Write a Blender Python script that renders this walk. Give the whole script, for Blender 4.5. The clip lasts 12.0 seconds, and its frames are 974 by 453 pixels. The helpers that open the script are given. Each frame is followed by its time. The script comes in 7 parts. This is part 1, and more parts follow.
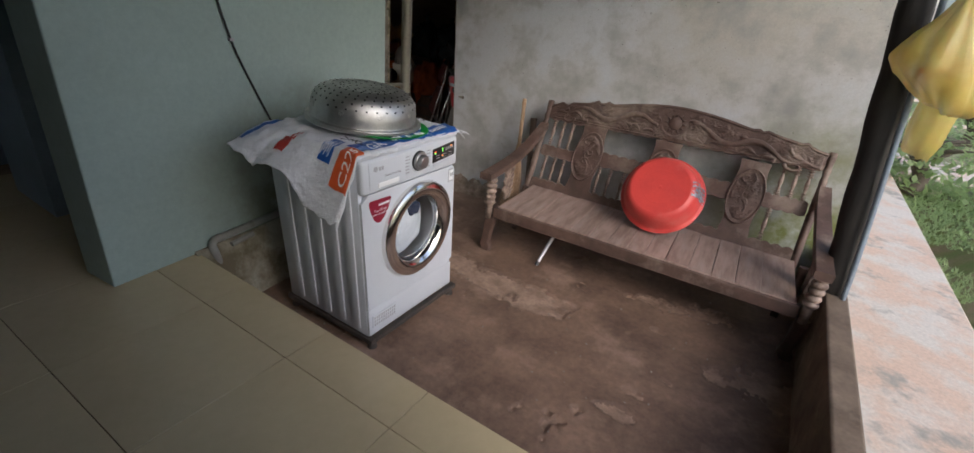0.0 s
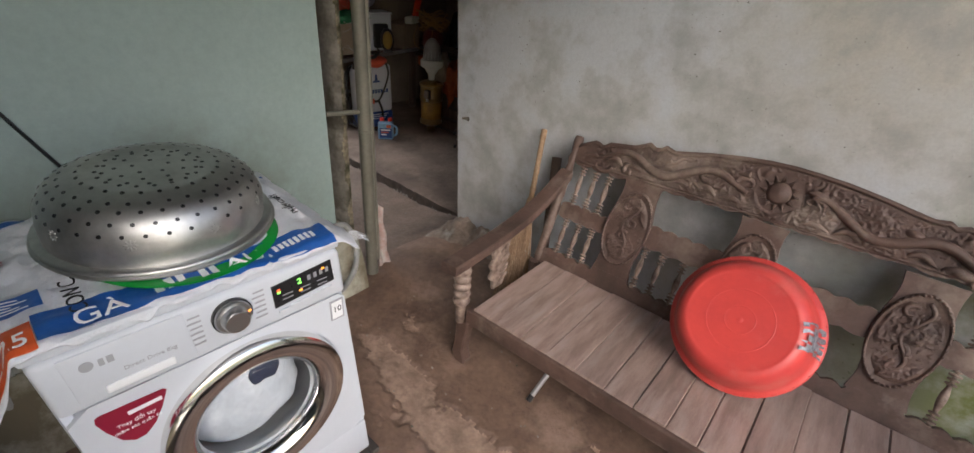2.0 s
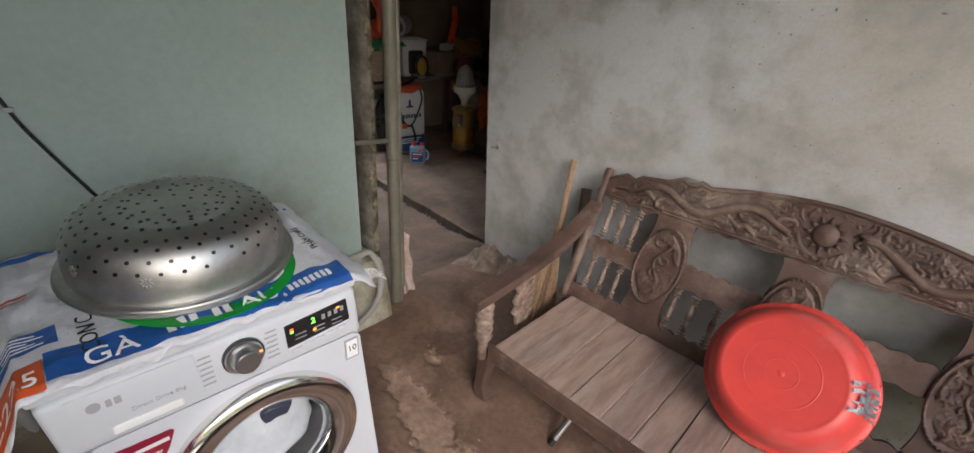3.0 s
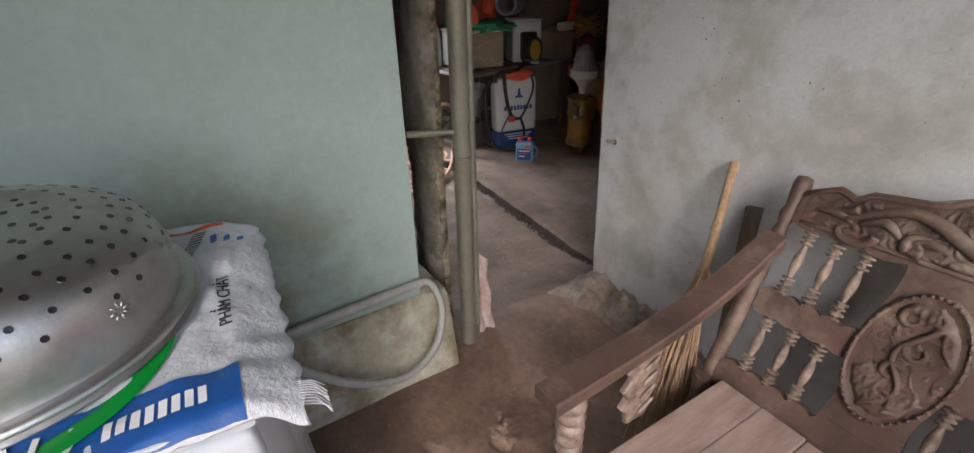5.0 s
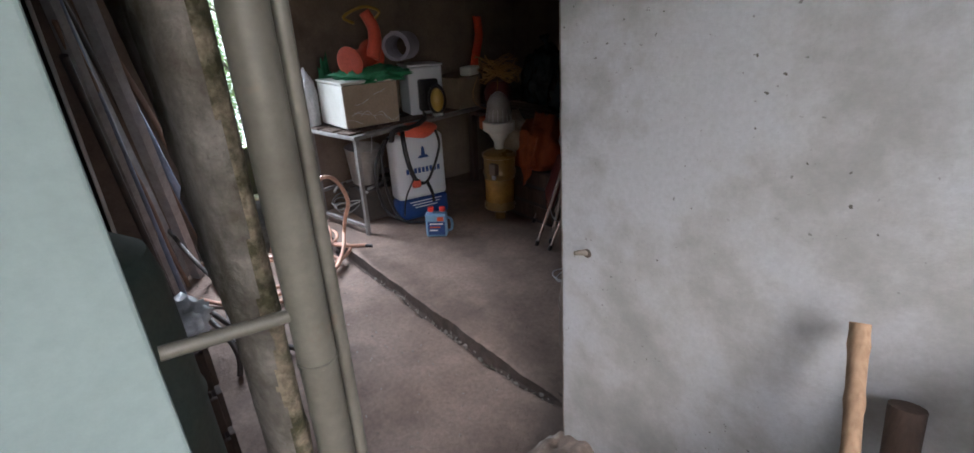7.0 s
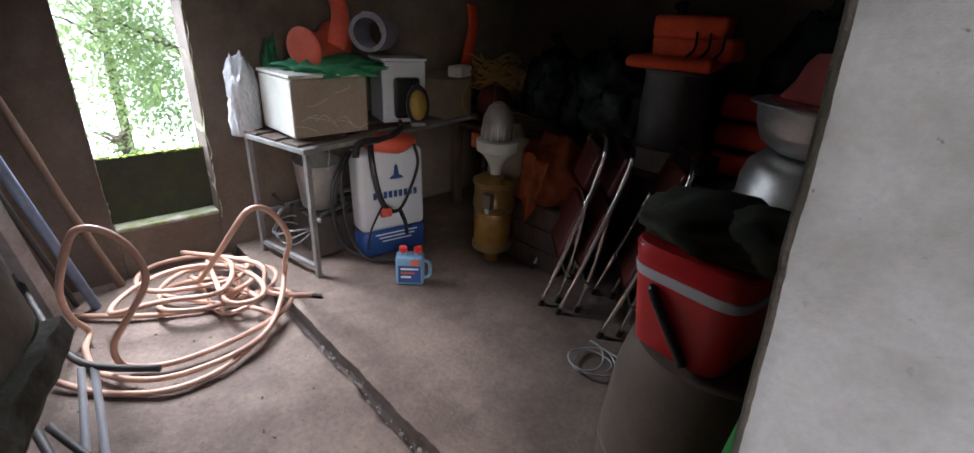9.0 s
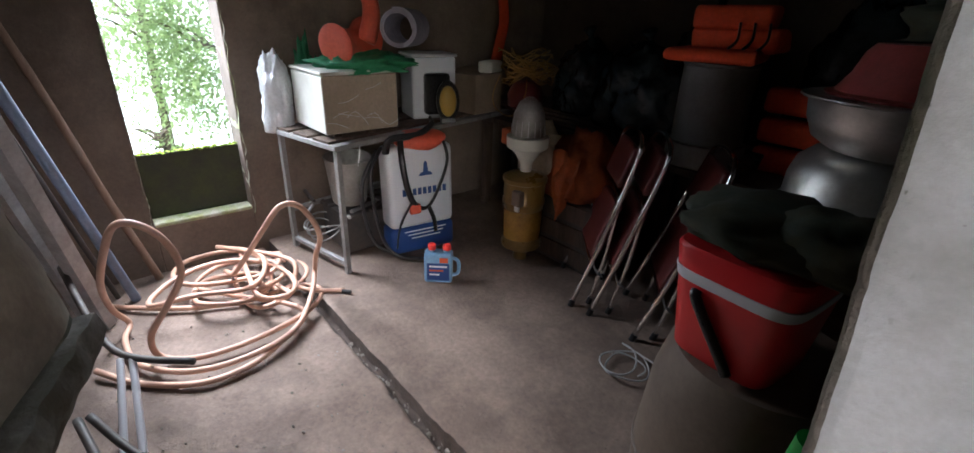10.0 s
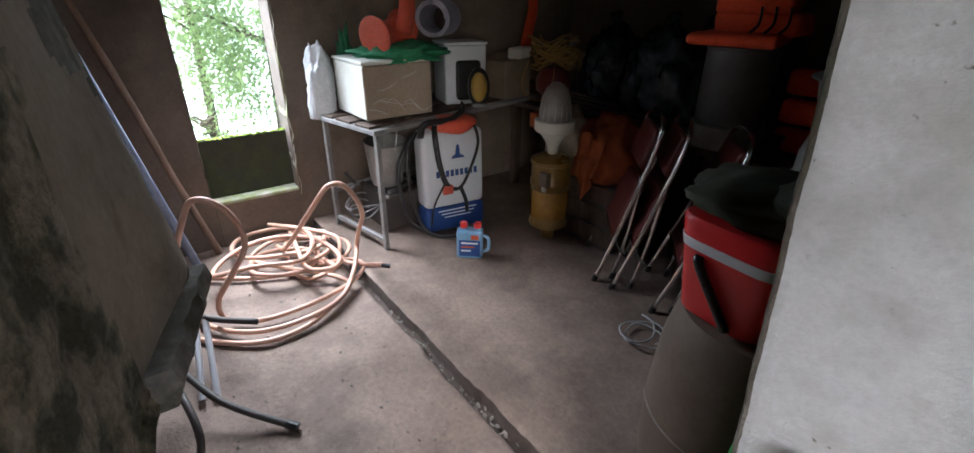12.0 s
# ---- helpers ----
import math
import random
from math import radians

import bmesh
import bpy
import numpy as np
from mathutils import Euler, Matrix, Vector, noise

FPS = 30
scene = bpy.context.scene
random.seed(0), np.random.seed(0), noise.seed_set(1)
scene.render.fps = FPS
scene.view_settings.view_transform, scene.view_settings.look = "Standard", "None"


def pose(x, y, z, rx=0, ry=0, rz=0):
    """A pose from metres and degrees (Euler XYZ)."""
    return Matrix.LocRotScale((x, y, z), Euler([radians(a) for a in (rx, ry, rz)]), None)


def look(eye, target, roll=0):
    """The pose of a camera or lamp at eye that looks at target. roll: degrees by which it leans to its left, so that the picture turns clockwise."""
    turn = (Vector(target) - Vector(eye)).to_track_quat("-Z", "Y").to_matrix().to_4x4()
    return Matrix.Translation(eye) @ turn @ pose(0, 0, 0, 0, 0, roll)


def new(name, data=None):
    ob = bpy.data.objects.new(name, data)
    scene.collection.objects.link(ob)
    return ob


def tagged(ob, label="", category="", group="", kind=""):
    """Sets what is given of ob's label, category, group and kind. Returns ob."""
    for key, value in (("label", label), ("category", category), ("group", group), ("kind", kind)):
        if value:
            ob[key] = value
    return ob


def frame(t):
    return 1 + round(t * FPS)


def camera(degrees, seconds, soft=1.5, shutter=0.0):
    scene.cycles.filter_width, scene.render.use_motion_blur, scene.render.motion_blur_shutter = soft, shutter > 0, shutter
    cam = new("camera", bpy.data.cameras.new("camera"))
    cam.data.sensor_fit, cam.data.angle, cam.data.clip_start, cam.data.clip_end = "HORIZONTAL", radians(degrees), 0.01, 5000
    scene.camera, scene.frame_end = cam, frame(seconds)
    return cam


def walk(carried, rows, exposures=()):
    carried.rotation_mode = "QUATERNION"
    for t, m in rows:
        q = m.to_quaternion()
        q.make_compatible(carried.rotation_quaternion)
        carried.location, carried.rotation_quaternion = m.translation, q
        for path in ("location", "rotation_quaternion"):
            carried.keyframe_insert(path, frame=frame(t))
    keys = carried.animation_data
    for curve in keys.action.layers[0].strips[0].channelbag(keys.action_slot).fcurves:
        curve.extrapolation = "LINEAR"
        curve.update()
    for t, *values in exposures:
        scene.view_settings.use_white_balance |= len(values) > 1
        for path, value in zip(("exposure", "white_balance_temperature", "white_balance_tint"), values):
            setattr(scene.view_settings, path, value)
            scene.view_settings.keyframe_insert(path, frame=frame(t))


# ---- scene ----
# Camera and walk
cam = camera(91.4, 12.0)
PATH = [
    (0, (0.649, 0.188, 1.508), (-0.249, 1.747, 0.635), 6.5),
    (0.5, (0.572, 0.584, 1.515), (-0.387, 2.097, 0.625), 5.2),
    (1, (0.458, 0.984, 1.517), (-0.531, 2.467, 0.609), 6.3),
    (1.5, (0.373, 1.281, 1.541), (-0.695, 2.685, 0.599), 4.9),
    (2, (0.351, 1.446, 1.574), (-0.788, 2.767, 0.596), 4.7),
    (2.5, (0.351, 1.495, 1.585), (-0.816, 2.78, 0.591), 5.1),
    (3, (0.323, 1.511, 1.6), (-0.942, 2.764, 0.688), 4.0),
    (3.5, (0.161, 1.646, 1.463), (-1.174, 2.866, 0.609), 4.6),
    (5.5, (-0.232, 2.107, 1.374), (-1.812, 2.882, 0.424), -2.2),
    (6, (-0.413, 2.186, 1.374), (-1.87, 3.178, 0.428), -3.4),
    (6.5, (-0.649, 2.358, 1.355), (-2.09, 3.448, 0.498), -3.7),
    (7, (-0.899, 2.525, 1.313), (-2.308, 3.699, 0.514), -1.8),
    (7.5, (-1.143, 2.621, 1.275), (-2.455, 3.91, 0.49), -0.2),
    (9.5, (-1.644, 2.982, 1.245), (-2.971, 4.247, 0.446), 3.8),
    (10, (-1.644, 2.96, 1.236), (-3.027, 4.154, 0.423), 2.1),
    (10.5, (-1.644, 2.955, 1.219), (-3.049, 4.107, 0.383), 0.9),
    (11, (-1.638, 2.941, 1.228), (-3.058, 4.059, 0.37), -0.3),
    (11.5, (-1.61, 2.917, 1.256), (-3.045, 4.008, 0.389), -0.8),
    (12, (-1.514, 2.862, 1.277), (-2.953, 3.941, 0.402), 0.6),
]
walk(cam, [(t, look(eye, target, roll)) for t, eye, target, roll in PATH],
     exposures=[(0.0, 0.60, 5800, 10), (1.5, 0.84, 5850, 10), (3.5, 0.90, 5950, 10), (5.5, 1.22, 5700, 12), (6.5, 1.40, 5500, 14), (7.5, 1.42, 5350, 14), (9.5, 1.78, 5500, 13), (12.0, 1.86, 5400, 11)])

# ---- world and light ----
world = bpy.data.worlds.new("sky")
scene.world = world
world.use_nodes = True
wn = world.node_tree
sky = wn.nodes.new("ShaderNodeTexSky")
sky.sky_type = "NISHITA"
sky.sun_disc = False
sky.sun_elevation = radians(35)
sky.sun_rotation = radians(121)
sky.air_density, sky.dust_density, sky.ozone_density = 1.0, 4.0, 1.0
wn.links.new(sky.outputs["Color"], wn.nodes["Background"].inputs["Color"])
wn.nodes["Background"].inputs["Strength"].default_value = 0.15

sun = new("sun", bpy.data.lights.new("sun", "SUN"))
sun.data.energy, sun.data.angle, sun.data.color = 0.42, radians(20), (1.0, 0.98, 0.95)
sun.matrix_world = look((7.5, -4.5, 6.12), (0, 0, 0))

skylight = new("window_skylight", bpy.data.lights.new("window_skylight", "AREA"))
skylight.data.shape, skylight.data.size, skylight.data.size_y = "RECTANGLE", 0.48, 1.1
skylight.data.energy, skylight.data.color, skylight.data.spread = 11.0, (1.0, 0.98, 0.93), radians(95)
skylight.matrix_world = look((-4.70, 3.365, 1.30), (-3.86, 3.30, 0.0))

# ---- materials ----
def material(name, a, b=None, scale=6.0, rough=0.7, metal=0.0, bump=0.15, fine=60.0, spread=0.5, contrast=(0.35, 0.65),
             stain=None, stain_scale=1.3, stain_cut=(0.55, 0.72), rough_var=0.12, specks=None, moss=None, stretch=(1, 1, 1), coat=0.0, bump_dist=0.01, rand=0.0):
    """A two-scale procedural surface: colours a to b by coarse noise, fine grain, optional stains with a shape of their own."""
    m = bpy.data.materials.new(name)
    m.use_nodes = True
    t = m.node_tree
    n, l = t.nodes, t.links
    p = n["Principled BSDF"]
    b = b or tuple(c * 0.75 for c in a)
    co = n.new("ShaderNodeTexCoord")
    mp = n.new("ShaderNodeMapping")
    mp.inputs["Scale"].default_value = stretch
    l.new(co.outputs["Object"], mp.inputs["Vector"])

    def noise_node(sc, detail=5.0, ro=0.6):
        x = n.new("ShaderNodeTexNoise")
        x.inputs["Scale"].default_value, x.inputs["Detail"].default_value, x.inputs["Roughness"].default_value = sc, detail, ro
        l.new(mp.outputs["Vector"], x.inputs["Vector"])
        return x

    def ramp(src, lo, hi):
        r = n.new("ShaderNodeMapRange")
        r.inputs["From Min"].default_value, r.inputs["From Max"].default_value = lo, hi
        l.new(src, r.inputs["Value"])
        return r.outputs["Result"]

    def mix(fac, c1, c2, mode="MIX"):
        x = n.new("ShaderNodeMix")
        x.data_type, x.blend_type = "RGBA", mode
        for sock, v in ((x.inputs[0], fac), (x.inputs[6], c1), (x.inputs[7], c2)):
            if isinstance(v, (tuple, float)):
                sock.default_value = (*v, 1) if isinstance(v, tuple) else v
            else:
                l.new(v, sock)
        return x.outputs[2]

    big, small = noise_node(scale), noise_node(fine, 6.0, 0.7)
    col = mix(ramp(big.outputs["Fac"], *contrast), tuple(a), tuple(b))
    grain = ramp(small.outputs["Fac"], 0.25, 0.75)
    g = n.new("ShaderNodeMapRange")
    g.inputs["To Min"].default_value, g.inputs["To Max"].default_value = 1 - 0.35 * spread, 1 + 0.35 * spread
    l.new(grain, g.inputs["Value"])
    gc = n.new("ShaderNodeCombineColor")
    for k in ("Red", "Green", "Blue"):
        l.new(g.outputs["Result"], gc.inputs[k])
    col = mix(1.0, col, gc.outputs["Color"], "MULTIPLY")
    if stain:
        st = noise_node(stain_scale, 7.0, 0.65)
        col = mix(ramp(st.outputs["Fac"], *stain_cut), col, tuple(stain))
    if specks:                                           # small pits and chips
        sp = noise_node(64.0, 2.0, 0.5)
        sp2 = noise_node(3.0, 2.0, 0.5)
        mul = n.new("ShaderNodeMath")
        mul.operation = "MULTIPLY"
        l.new(ramp(sp.outputs["Fac"], 0.70, 0.76), mul.inputs[0])
        l.new(ramp(sp2.outputs["Fac"], 0.45, 0.6), mul.inputs[1])
        col = mix(mul.outputs["Value"], col, tuple(specks))
    if moss:                                             # a blotch round one spot, algae or painted dirt and shade: (colour, centre, reach)
        mc, centre, reach = moss
        vd = n.new("ShaderNodeVectorMath")
        vd.operation = "DISTANCE"
        vd.inputs[1].default_value = centre
        l.new(co.outputs["Object"], vd.inputs[0])
        near = n.new("ShaderNodeMapRange")
        near.inputs["From Min"].default_value, near.inputs["From Max"].default_value = reach, reach * 0.25
        l.new(vd.outputs["Value"], near.inputs["Value"])
        mn = noise_node(5.0, 6.0, 0.65)
        mm = n.new("ShaderNodeMath")
        mm.operation = "MULTIPLY"
        l.new(near.outputs["Result"], mm.inputs[0])
        l.new(ramp(mn.outputs["Fac"], 0.30, 0.6), mm.inputs[1])
        col = mix(mm.outputs["Value"], col, tuple(mc))
    if rand:
        oi = n.new("ShaderNodeObjectInfo")
        rv = n.new("ShaderNodeMapRange")
        rv.inputs["To Min"].default_value, rv.inputs["To Max"].default_value = 1 - rand, 1 + rand
        l.new(oi.outputs["Random"], rv.inputs["Value"])
        rc = n.new("ShaderNodeCombineColor")
        for k in ("Red", "Green", "Blue"):
            l.new(rv.outputs["Result"], rc.inputs[k])
        col = mix(1.0, col, rc.outputs["Color"], "MULTIPLY")
    l.new(col, p.inputs["Base Color"])
    r = n.new("ShaderNodeMapRange")
    r.inputs["To Min"].default_value, r.inputs["To Max"].default_value = max(0.02, rough - rough_var), min(1, rough + rough_var)
    l.new(big.outputs["Fac"], r.inputs["Value"])
    l.new(r.outputs["Result"], p.inputs["Roughness"])
    p.inputs["Metallic"].default_value = metal
    p.inputs["Coat Weight"].default_value = coat
    if bump:
        add = n.new("ShaderNodeMath")
        add.operation = "MULTIPLY_ADD"
        add.inputs[1].default_value = 0.5
        l.new(small.outputs["Fac"], add.inputs[0])
        l.new(big.outputs["Fac"], add.inputs[2])
        bp = n.new("ShaderNodeBump")
        bp.inputs["Strength"].default_value, bp.inputs["Distance"].default_value = bump, bump_dist
        l.new(add.outputs["Value"], bp.inputs["Height"])
        l.new(bp.outputs["Normal"], p.inputs["Normal"])
    return m


def plain(name, c, rough=0.4, metal=0.0, emit=0.0, coat=0.0, glass=0.0, alpha=1.0):
    """A plain manufactured surface; the roughness varies a little."""
    m = bpy.data.materials.new(name)
    m.use_nodes = True
    n, l = m.node_tree.nodes, m.node_tree.links
    p = n["Principled BSDF"]
    p.inputs["Base Color"].default_value = (*c, 1)
    p.inputs["Metallic"].default_value, p.inputs["Coat Weight"].default_value = metal, coat
    p.inputs["Transmission Weight"].default_value, p.inputs["Alpha"].default_value = glass, alpha
    x, r = n.new("ShaderNodeTexNoise"), n.new("ShaderNodeMapRange")
    x.inputs["Scale"].default_value = 18.0
    r.inputs["To Min"].default_value, r.inputs["To Max"].default_value = max(0.02, rough - 0.08), min(1, rough + 0.08)
    l.new(x.outputs["Fac"], r.inputs["Value"])
    l.new(r.outputs["Result"], p.inputs["Roughness"])
    if emit:
        p.inputs["Emission Color"].default_value, p.inputs["Emission Strength"].default_value = (*c, 1), emit
    return m


M = {
    "plaster": material("weathered_plaster", (0.55, 0.565, 0.585), (0.48, 0.46, 0.41), 1.3, 0.9, bump=0.5, fine=110, spread=0.3, contrast=(0.42, 0.60), bump_dist=0.007, stain=(0.32, 0.325, 0.315), stain_scale=2.6, stain_cut=(0.47, 0.68), specks=(0.13, 0.12, 0.10), moss=((0.17, 0.19, 0.06), (1.05, 3.45, 0.45), 0.85)),
    # Olive blotch behind the washer: damp dirt, with the soft shadow there painted in
    "green": material("green_wall_paint", (0.33, 0.41, 0.38), (0.29, 0.36, 0.33), 1.6, 0.62, bump=0.08, fine=35, spread=0.25, stain=(0.27, 0.33, 0.28), stain_cut=(0.62, 0.8), moss=((0.145, 0.155, 0.095), (-1.50, 1.86, 0.42), 0.72)),
    "blue": material("blue_wall_paint", (0.34, 0.42, 0.50), (0.28, 0.35, 0.42), 1.6, 0.7, bump=0.1, spread=0.3),
    "earth": material("trodden_brown_floor", (0.232, 0.148, 0.103), (0.118, 0.072, 0.050), 2.4, 0.62, bump=0.9, fine=34, spread=0.8, stain=(0.33, 0.225, 0.17), stain_scale=2.6, stain_cut=(0.54, 0.70), bump_dist=0.012, rough_var=0.2),
    "slab": material("dusty_cement_slab", (0.240, 0.175, 0.135), (0.140, 0.098, 0.075), 2.8, 0.82, bump=0.9, fine=48, spread=0.8, bump_dist=0.016, stain=(0.110, 0.078, 0.060), stain_scale=2.4, stain_cut=(0.50, 0.68), specks=(0.08, 0.06, 0.05)),
    "ledge": material("worn_pink_cement_ledge", (0.66, 0.49, 0.37), (0.66, 0.60, 0.52), 4.5, 0.85, bump=0.5, fine=70, spread=0.5, contrast=(0.42, 0.58), stain=(0.36, 0.33, 0.28), stain_scale=4.0, stain_cut=(0.55, 0.66), specks=(0.30, 0.24, 0.19)),
    "kerb_brown": material("damp_brown_kerb", (0.20, 0.145, 0.10), (0.11, 0.078, 0.052), 5, 0.88, bump=0.6, fine=50, spread=0.6, stain=(0.30, 0.23, 0.17), stain_scale=3.0, bump_dist=0.012),
    "tile": material("glazed_beige_tile", (0.58, 0.48, 0.30), (0.51, 0.42, 0.26), 1.2, 0.18, bump=0.02, fine=25, spread=0.12, rough_var=0.06),
    "hole_dark": material("dark_hole_shade", (0.10, 0.08, 0.06), rough=0.9),
    "dark": material("dark_wood_post", (0.026, 0.022, 0.017), (0.014, 0.012, 0.010), 8, 0.8, bump=0.4, stretch=(1, 1, 0.2)),
    "grass": material("grass_soil", (0.16, 0.24, 0.07), (0.30, 0.24, 0.16), 3, 0.95, bump=0.4),
    "roof": material("old_roof_sheet", (0.16, 0.15, 0.14), (0.10, 0.09, 0.08), 3, 0.7, bump=0.1),
    "wood": material("dusty_carved_hardwood", (0.120, 0.072, 0.055), (0.055, 0.032, 0.024), 5, 0.6, bump=0.25, fine=90, spread=0.5, stain=(0.25, 0.19, 0.15), stain_scale=3.5, stain_cut=(0.52, 0.7)),
}


# ---- building helpers ----
def part(name, bm, mat, parent=None, label="", smooth=False):
    me = bpy.data.meshes.new(name)
    bmesh.ops.recalc_face_normals(bm, faces=bm.faces)
    bm.to_mesh(me)
    bm.free()
    if smooth:
        me.shade_smooth()
        if smooth != "all":
            me.set_sharp_from_angle(angle=radians(40))
    for x in (mat if isinstance(mat, (list, tuple)) else [mat]):
        me.materials.append(x)
    ob = new(name, me)
    if parent:
        ob.parent = parent
    return tagged(ob, label) if label else ob


def thing(name, label, category, m=None, group="", kind=""):
    ob = new(name)
    ob.empty_display_size = 0.05
    if m is not None:
        ob.matrix_basis = m
    return tagged(ob, label, category, group, kind)


def solo(name, bm, mat, label, category, kind="", smooth=False, group=""):
    return tagged(part(name, bm, mat, None, "", smooth), label, category, group, kind)


def box(x0, x1, y0, y1, z0, z1, bevel=0.0, seg=2, bm=None, m=None):
    src = bmesh.new()
    bmesh.ops.create_cube(src, size=1, matrix=Matrix.Translation(((x0 + x1) / 2, (y0 + y1) / 2, (z0 + z1) / 2)) @ Matrix.Diagonal((abs(x1 - x0), abs(y1 - y0), abs(z1 - z0), 1)))
    if bevel:
        bmesh.ops.bevel(src, geom=src.edges[:], offset=bevel, segments=seg, profile=0.5, affect="EDGES")
    if m is not None:
        src.transform(m)
    if bm is None:
        return src
    return join(bm, src)


def join(bm, src):
    me = bpy.data.meshes.new("tmp")
    src.to_mesh(me)
    src.free()
    bm.from_mesh(me)
    bpy.data.meshes.remove(me)
    return bm


def lathe(profile, seg=24, bm=None, m=None, arc=360, caps=True):
    """Turns (radius, height) pairs round z."""
    out = bm or bmesh.new()
    rings = []
    for r, z in profile:
        ring = []
        for i in range(seg):
            a = radians(arc) * i / seg
            v = Vector((r * math.cos(a), r * math.sin(a), z))
            ring.append(out.verts.new(m @ v if m is not None else v))
        rings.append(ring)
    for a, b in zip(rings, rings[1:]):
        for i in range(seg):
            j = (i + 1) % seg
            out.faces.new((a[i], a[j], b[j], b[i]))
    for ring, (r, z) in ((rings[0], profile[0]), (rings[-1], profile[-1])):
        if caps and r > 1e-4:
            out.faces.new(ring)
    return out


def smooth_path(pts, n=6, closed=False):
    """A Catmull-Rom line through pts."""
    pts = [Vector(p) for p in pts]
    out = []
    k = len(pts)
    for i in range(k if closed else k - 1):
        p0, p1 = pts[(i - 1) % k] if closed or i else pts[0], pts[i]
        p2 = pts[(i + 1) % k]
        p3 = pts[(i + 2) % k] if closed or i + 2 < k else pts[-1]
        for s in range(n):
            t = s / n
            out.append(0.5 * (2 * p1 + (p2 - p0) * t + (2 * p0 - 5 * p1 + 4 * p2 - p3) * t * t + (3 * p1 - p0 - 3 * p2 + p3) * t ** 3))
    if not closed:
        out.append(pts[-1])
    return out


def tube(pts, r, seg=8, bm=None, closed=False, flat=1.0):
    """A round bar along pts; r is one radius or one for each point."""
    out = bm or bmesh.new()
    pts = [Vector(p) for p in pts]
    rr = r if isinstance(r, (list, tuple)) else [r] * len(pts)
    rings, up = [], None
    k = len(pts)
    for i, p in enumerate(pts):
        d = (pts[(i + 1) % k] - pts[i - 1]) if closed else (pts[min(i + 1, k - 1)] - pts[max(i - 1, 0)])
        d = d.normalized() if d.length > 1e-9 else Vector((0, 0, 1))
        if up is None:
            up = Vector((0, 0, 1)) if abs(d.z) < 0.9 else Vector((1, 0, 0))
        s = d.cross(up).normalized()
        up = s.cross(d).normalized()
        rings.append([out.verts.new(p + rr[i] * (math.cos(2 * math.pi * j / seg) * s + flat * math.sin(2 * math.pi * j / seg) * up)) for j in range(seg)])
    pairs = list(zip(rings, rings[1:])) + ([(rings[-1], rings[0])] if closed else [])
    for a, b in pairs:
        for j in range(seg):
            q = (j + 1) % seg
            out.faces.new((a[j], a[q], b[q], b[j]))
    if not closed:
        out.faces.new(rings[0])
        out.faces.new(rings[-1])
    return out


def rod(p0, p1, r0, r1=None, seg=10, bm=None):
    return tube([p0, p1], [r0, r0 if r1 is None else r1], seg, bm)


def slab(outline, depth, bm=None, m=None, bevel=0.0):
    """A flat plate: the outline (u, v) lies in the x-z plane and is depth thick towards +y."""
    src = bmesh.new()
    f = src.faces.new([src.verts.new((u, 0, v)) for u, v in outline])
    g = bmesh.ops.extrude_face_region(src, geom=[f])
    bmesh.ops.translate(src, verts=[v for v in g["geom"] if isinstance(v, bmesh.types.BMVert)], vec=(0, depth, 0))
    if bevel:
        bmesh.ops.bevel(src, geom=[e for e in src.edges if abs((e.verts[0].co - e.verts[1].co).y) < 1e-6], offset=bevel, segments=1, affect="EDGES")
    if m is not None:
        src.transform(m)
    return src if bm is None else join(bm, src)


def wob(p, sc, amp, seed=0.0):
    return amp * noise.noise(Vector(p) * sc + Vector((seed, seed * 1.7, seed * 0.3)))


# ---- structure ----
def floor_height(x, y):
    """The porch floor falls into the storeroom; worn and uneven."""
    t = min(1, max(0, (-1.3 - x) / 1.0))
    z = -0.145 * t * t * (3 - 2 * t)
    z += wob((x, y, 0), 2.1, 0.010) + wob((x, y, 0), 7.0, 0.005, 3)
    if x < -1.72:                                        # rut along the broken slab edge
        z -= (0.040 + 0.02 * noise.noise(Vector((x * 5, 0, 8)))) * math.exp(-((y - 3.660 - 0.014 * noise.noise(Vector((x * 8, 2, 0)))) / (0.020 + 0.010 * noise.noise(Vector((x * 13, 7, 0))))) ** 2)
        z += 0.007 * noise.noise(Vector((x * 22, y * 22, 6))) * max(0, noise.noise(Vector((x * 3, y * 3, 2))) + 0.2)
    return z


def sheet(x0, x1, y0, y1, nx, ny, fz):
    bm = bmesh.new()
    g = [[bm.verts.new((x0 + (x1 - x0) * i / nx, y0 + (y1 - y0) * j / ny, 0)) for i in range(nx + 1)] for j in range(ny + 1)]
    for row in g:
        for v in row:
            v.co.z = fz(v.co.x, v.co.y)
    for j in range(ny):
        for i in range(nx):
            bm.faces.new((g[j][i], g[j][i + 1], g[j + 1][i + 1], g[j + 1][i]))
    return bm


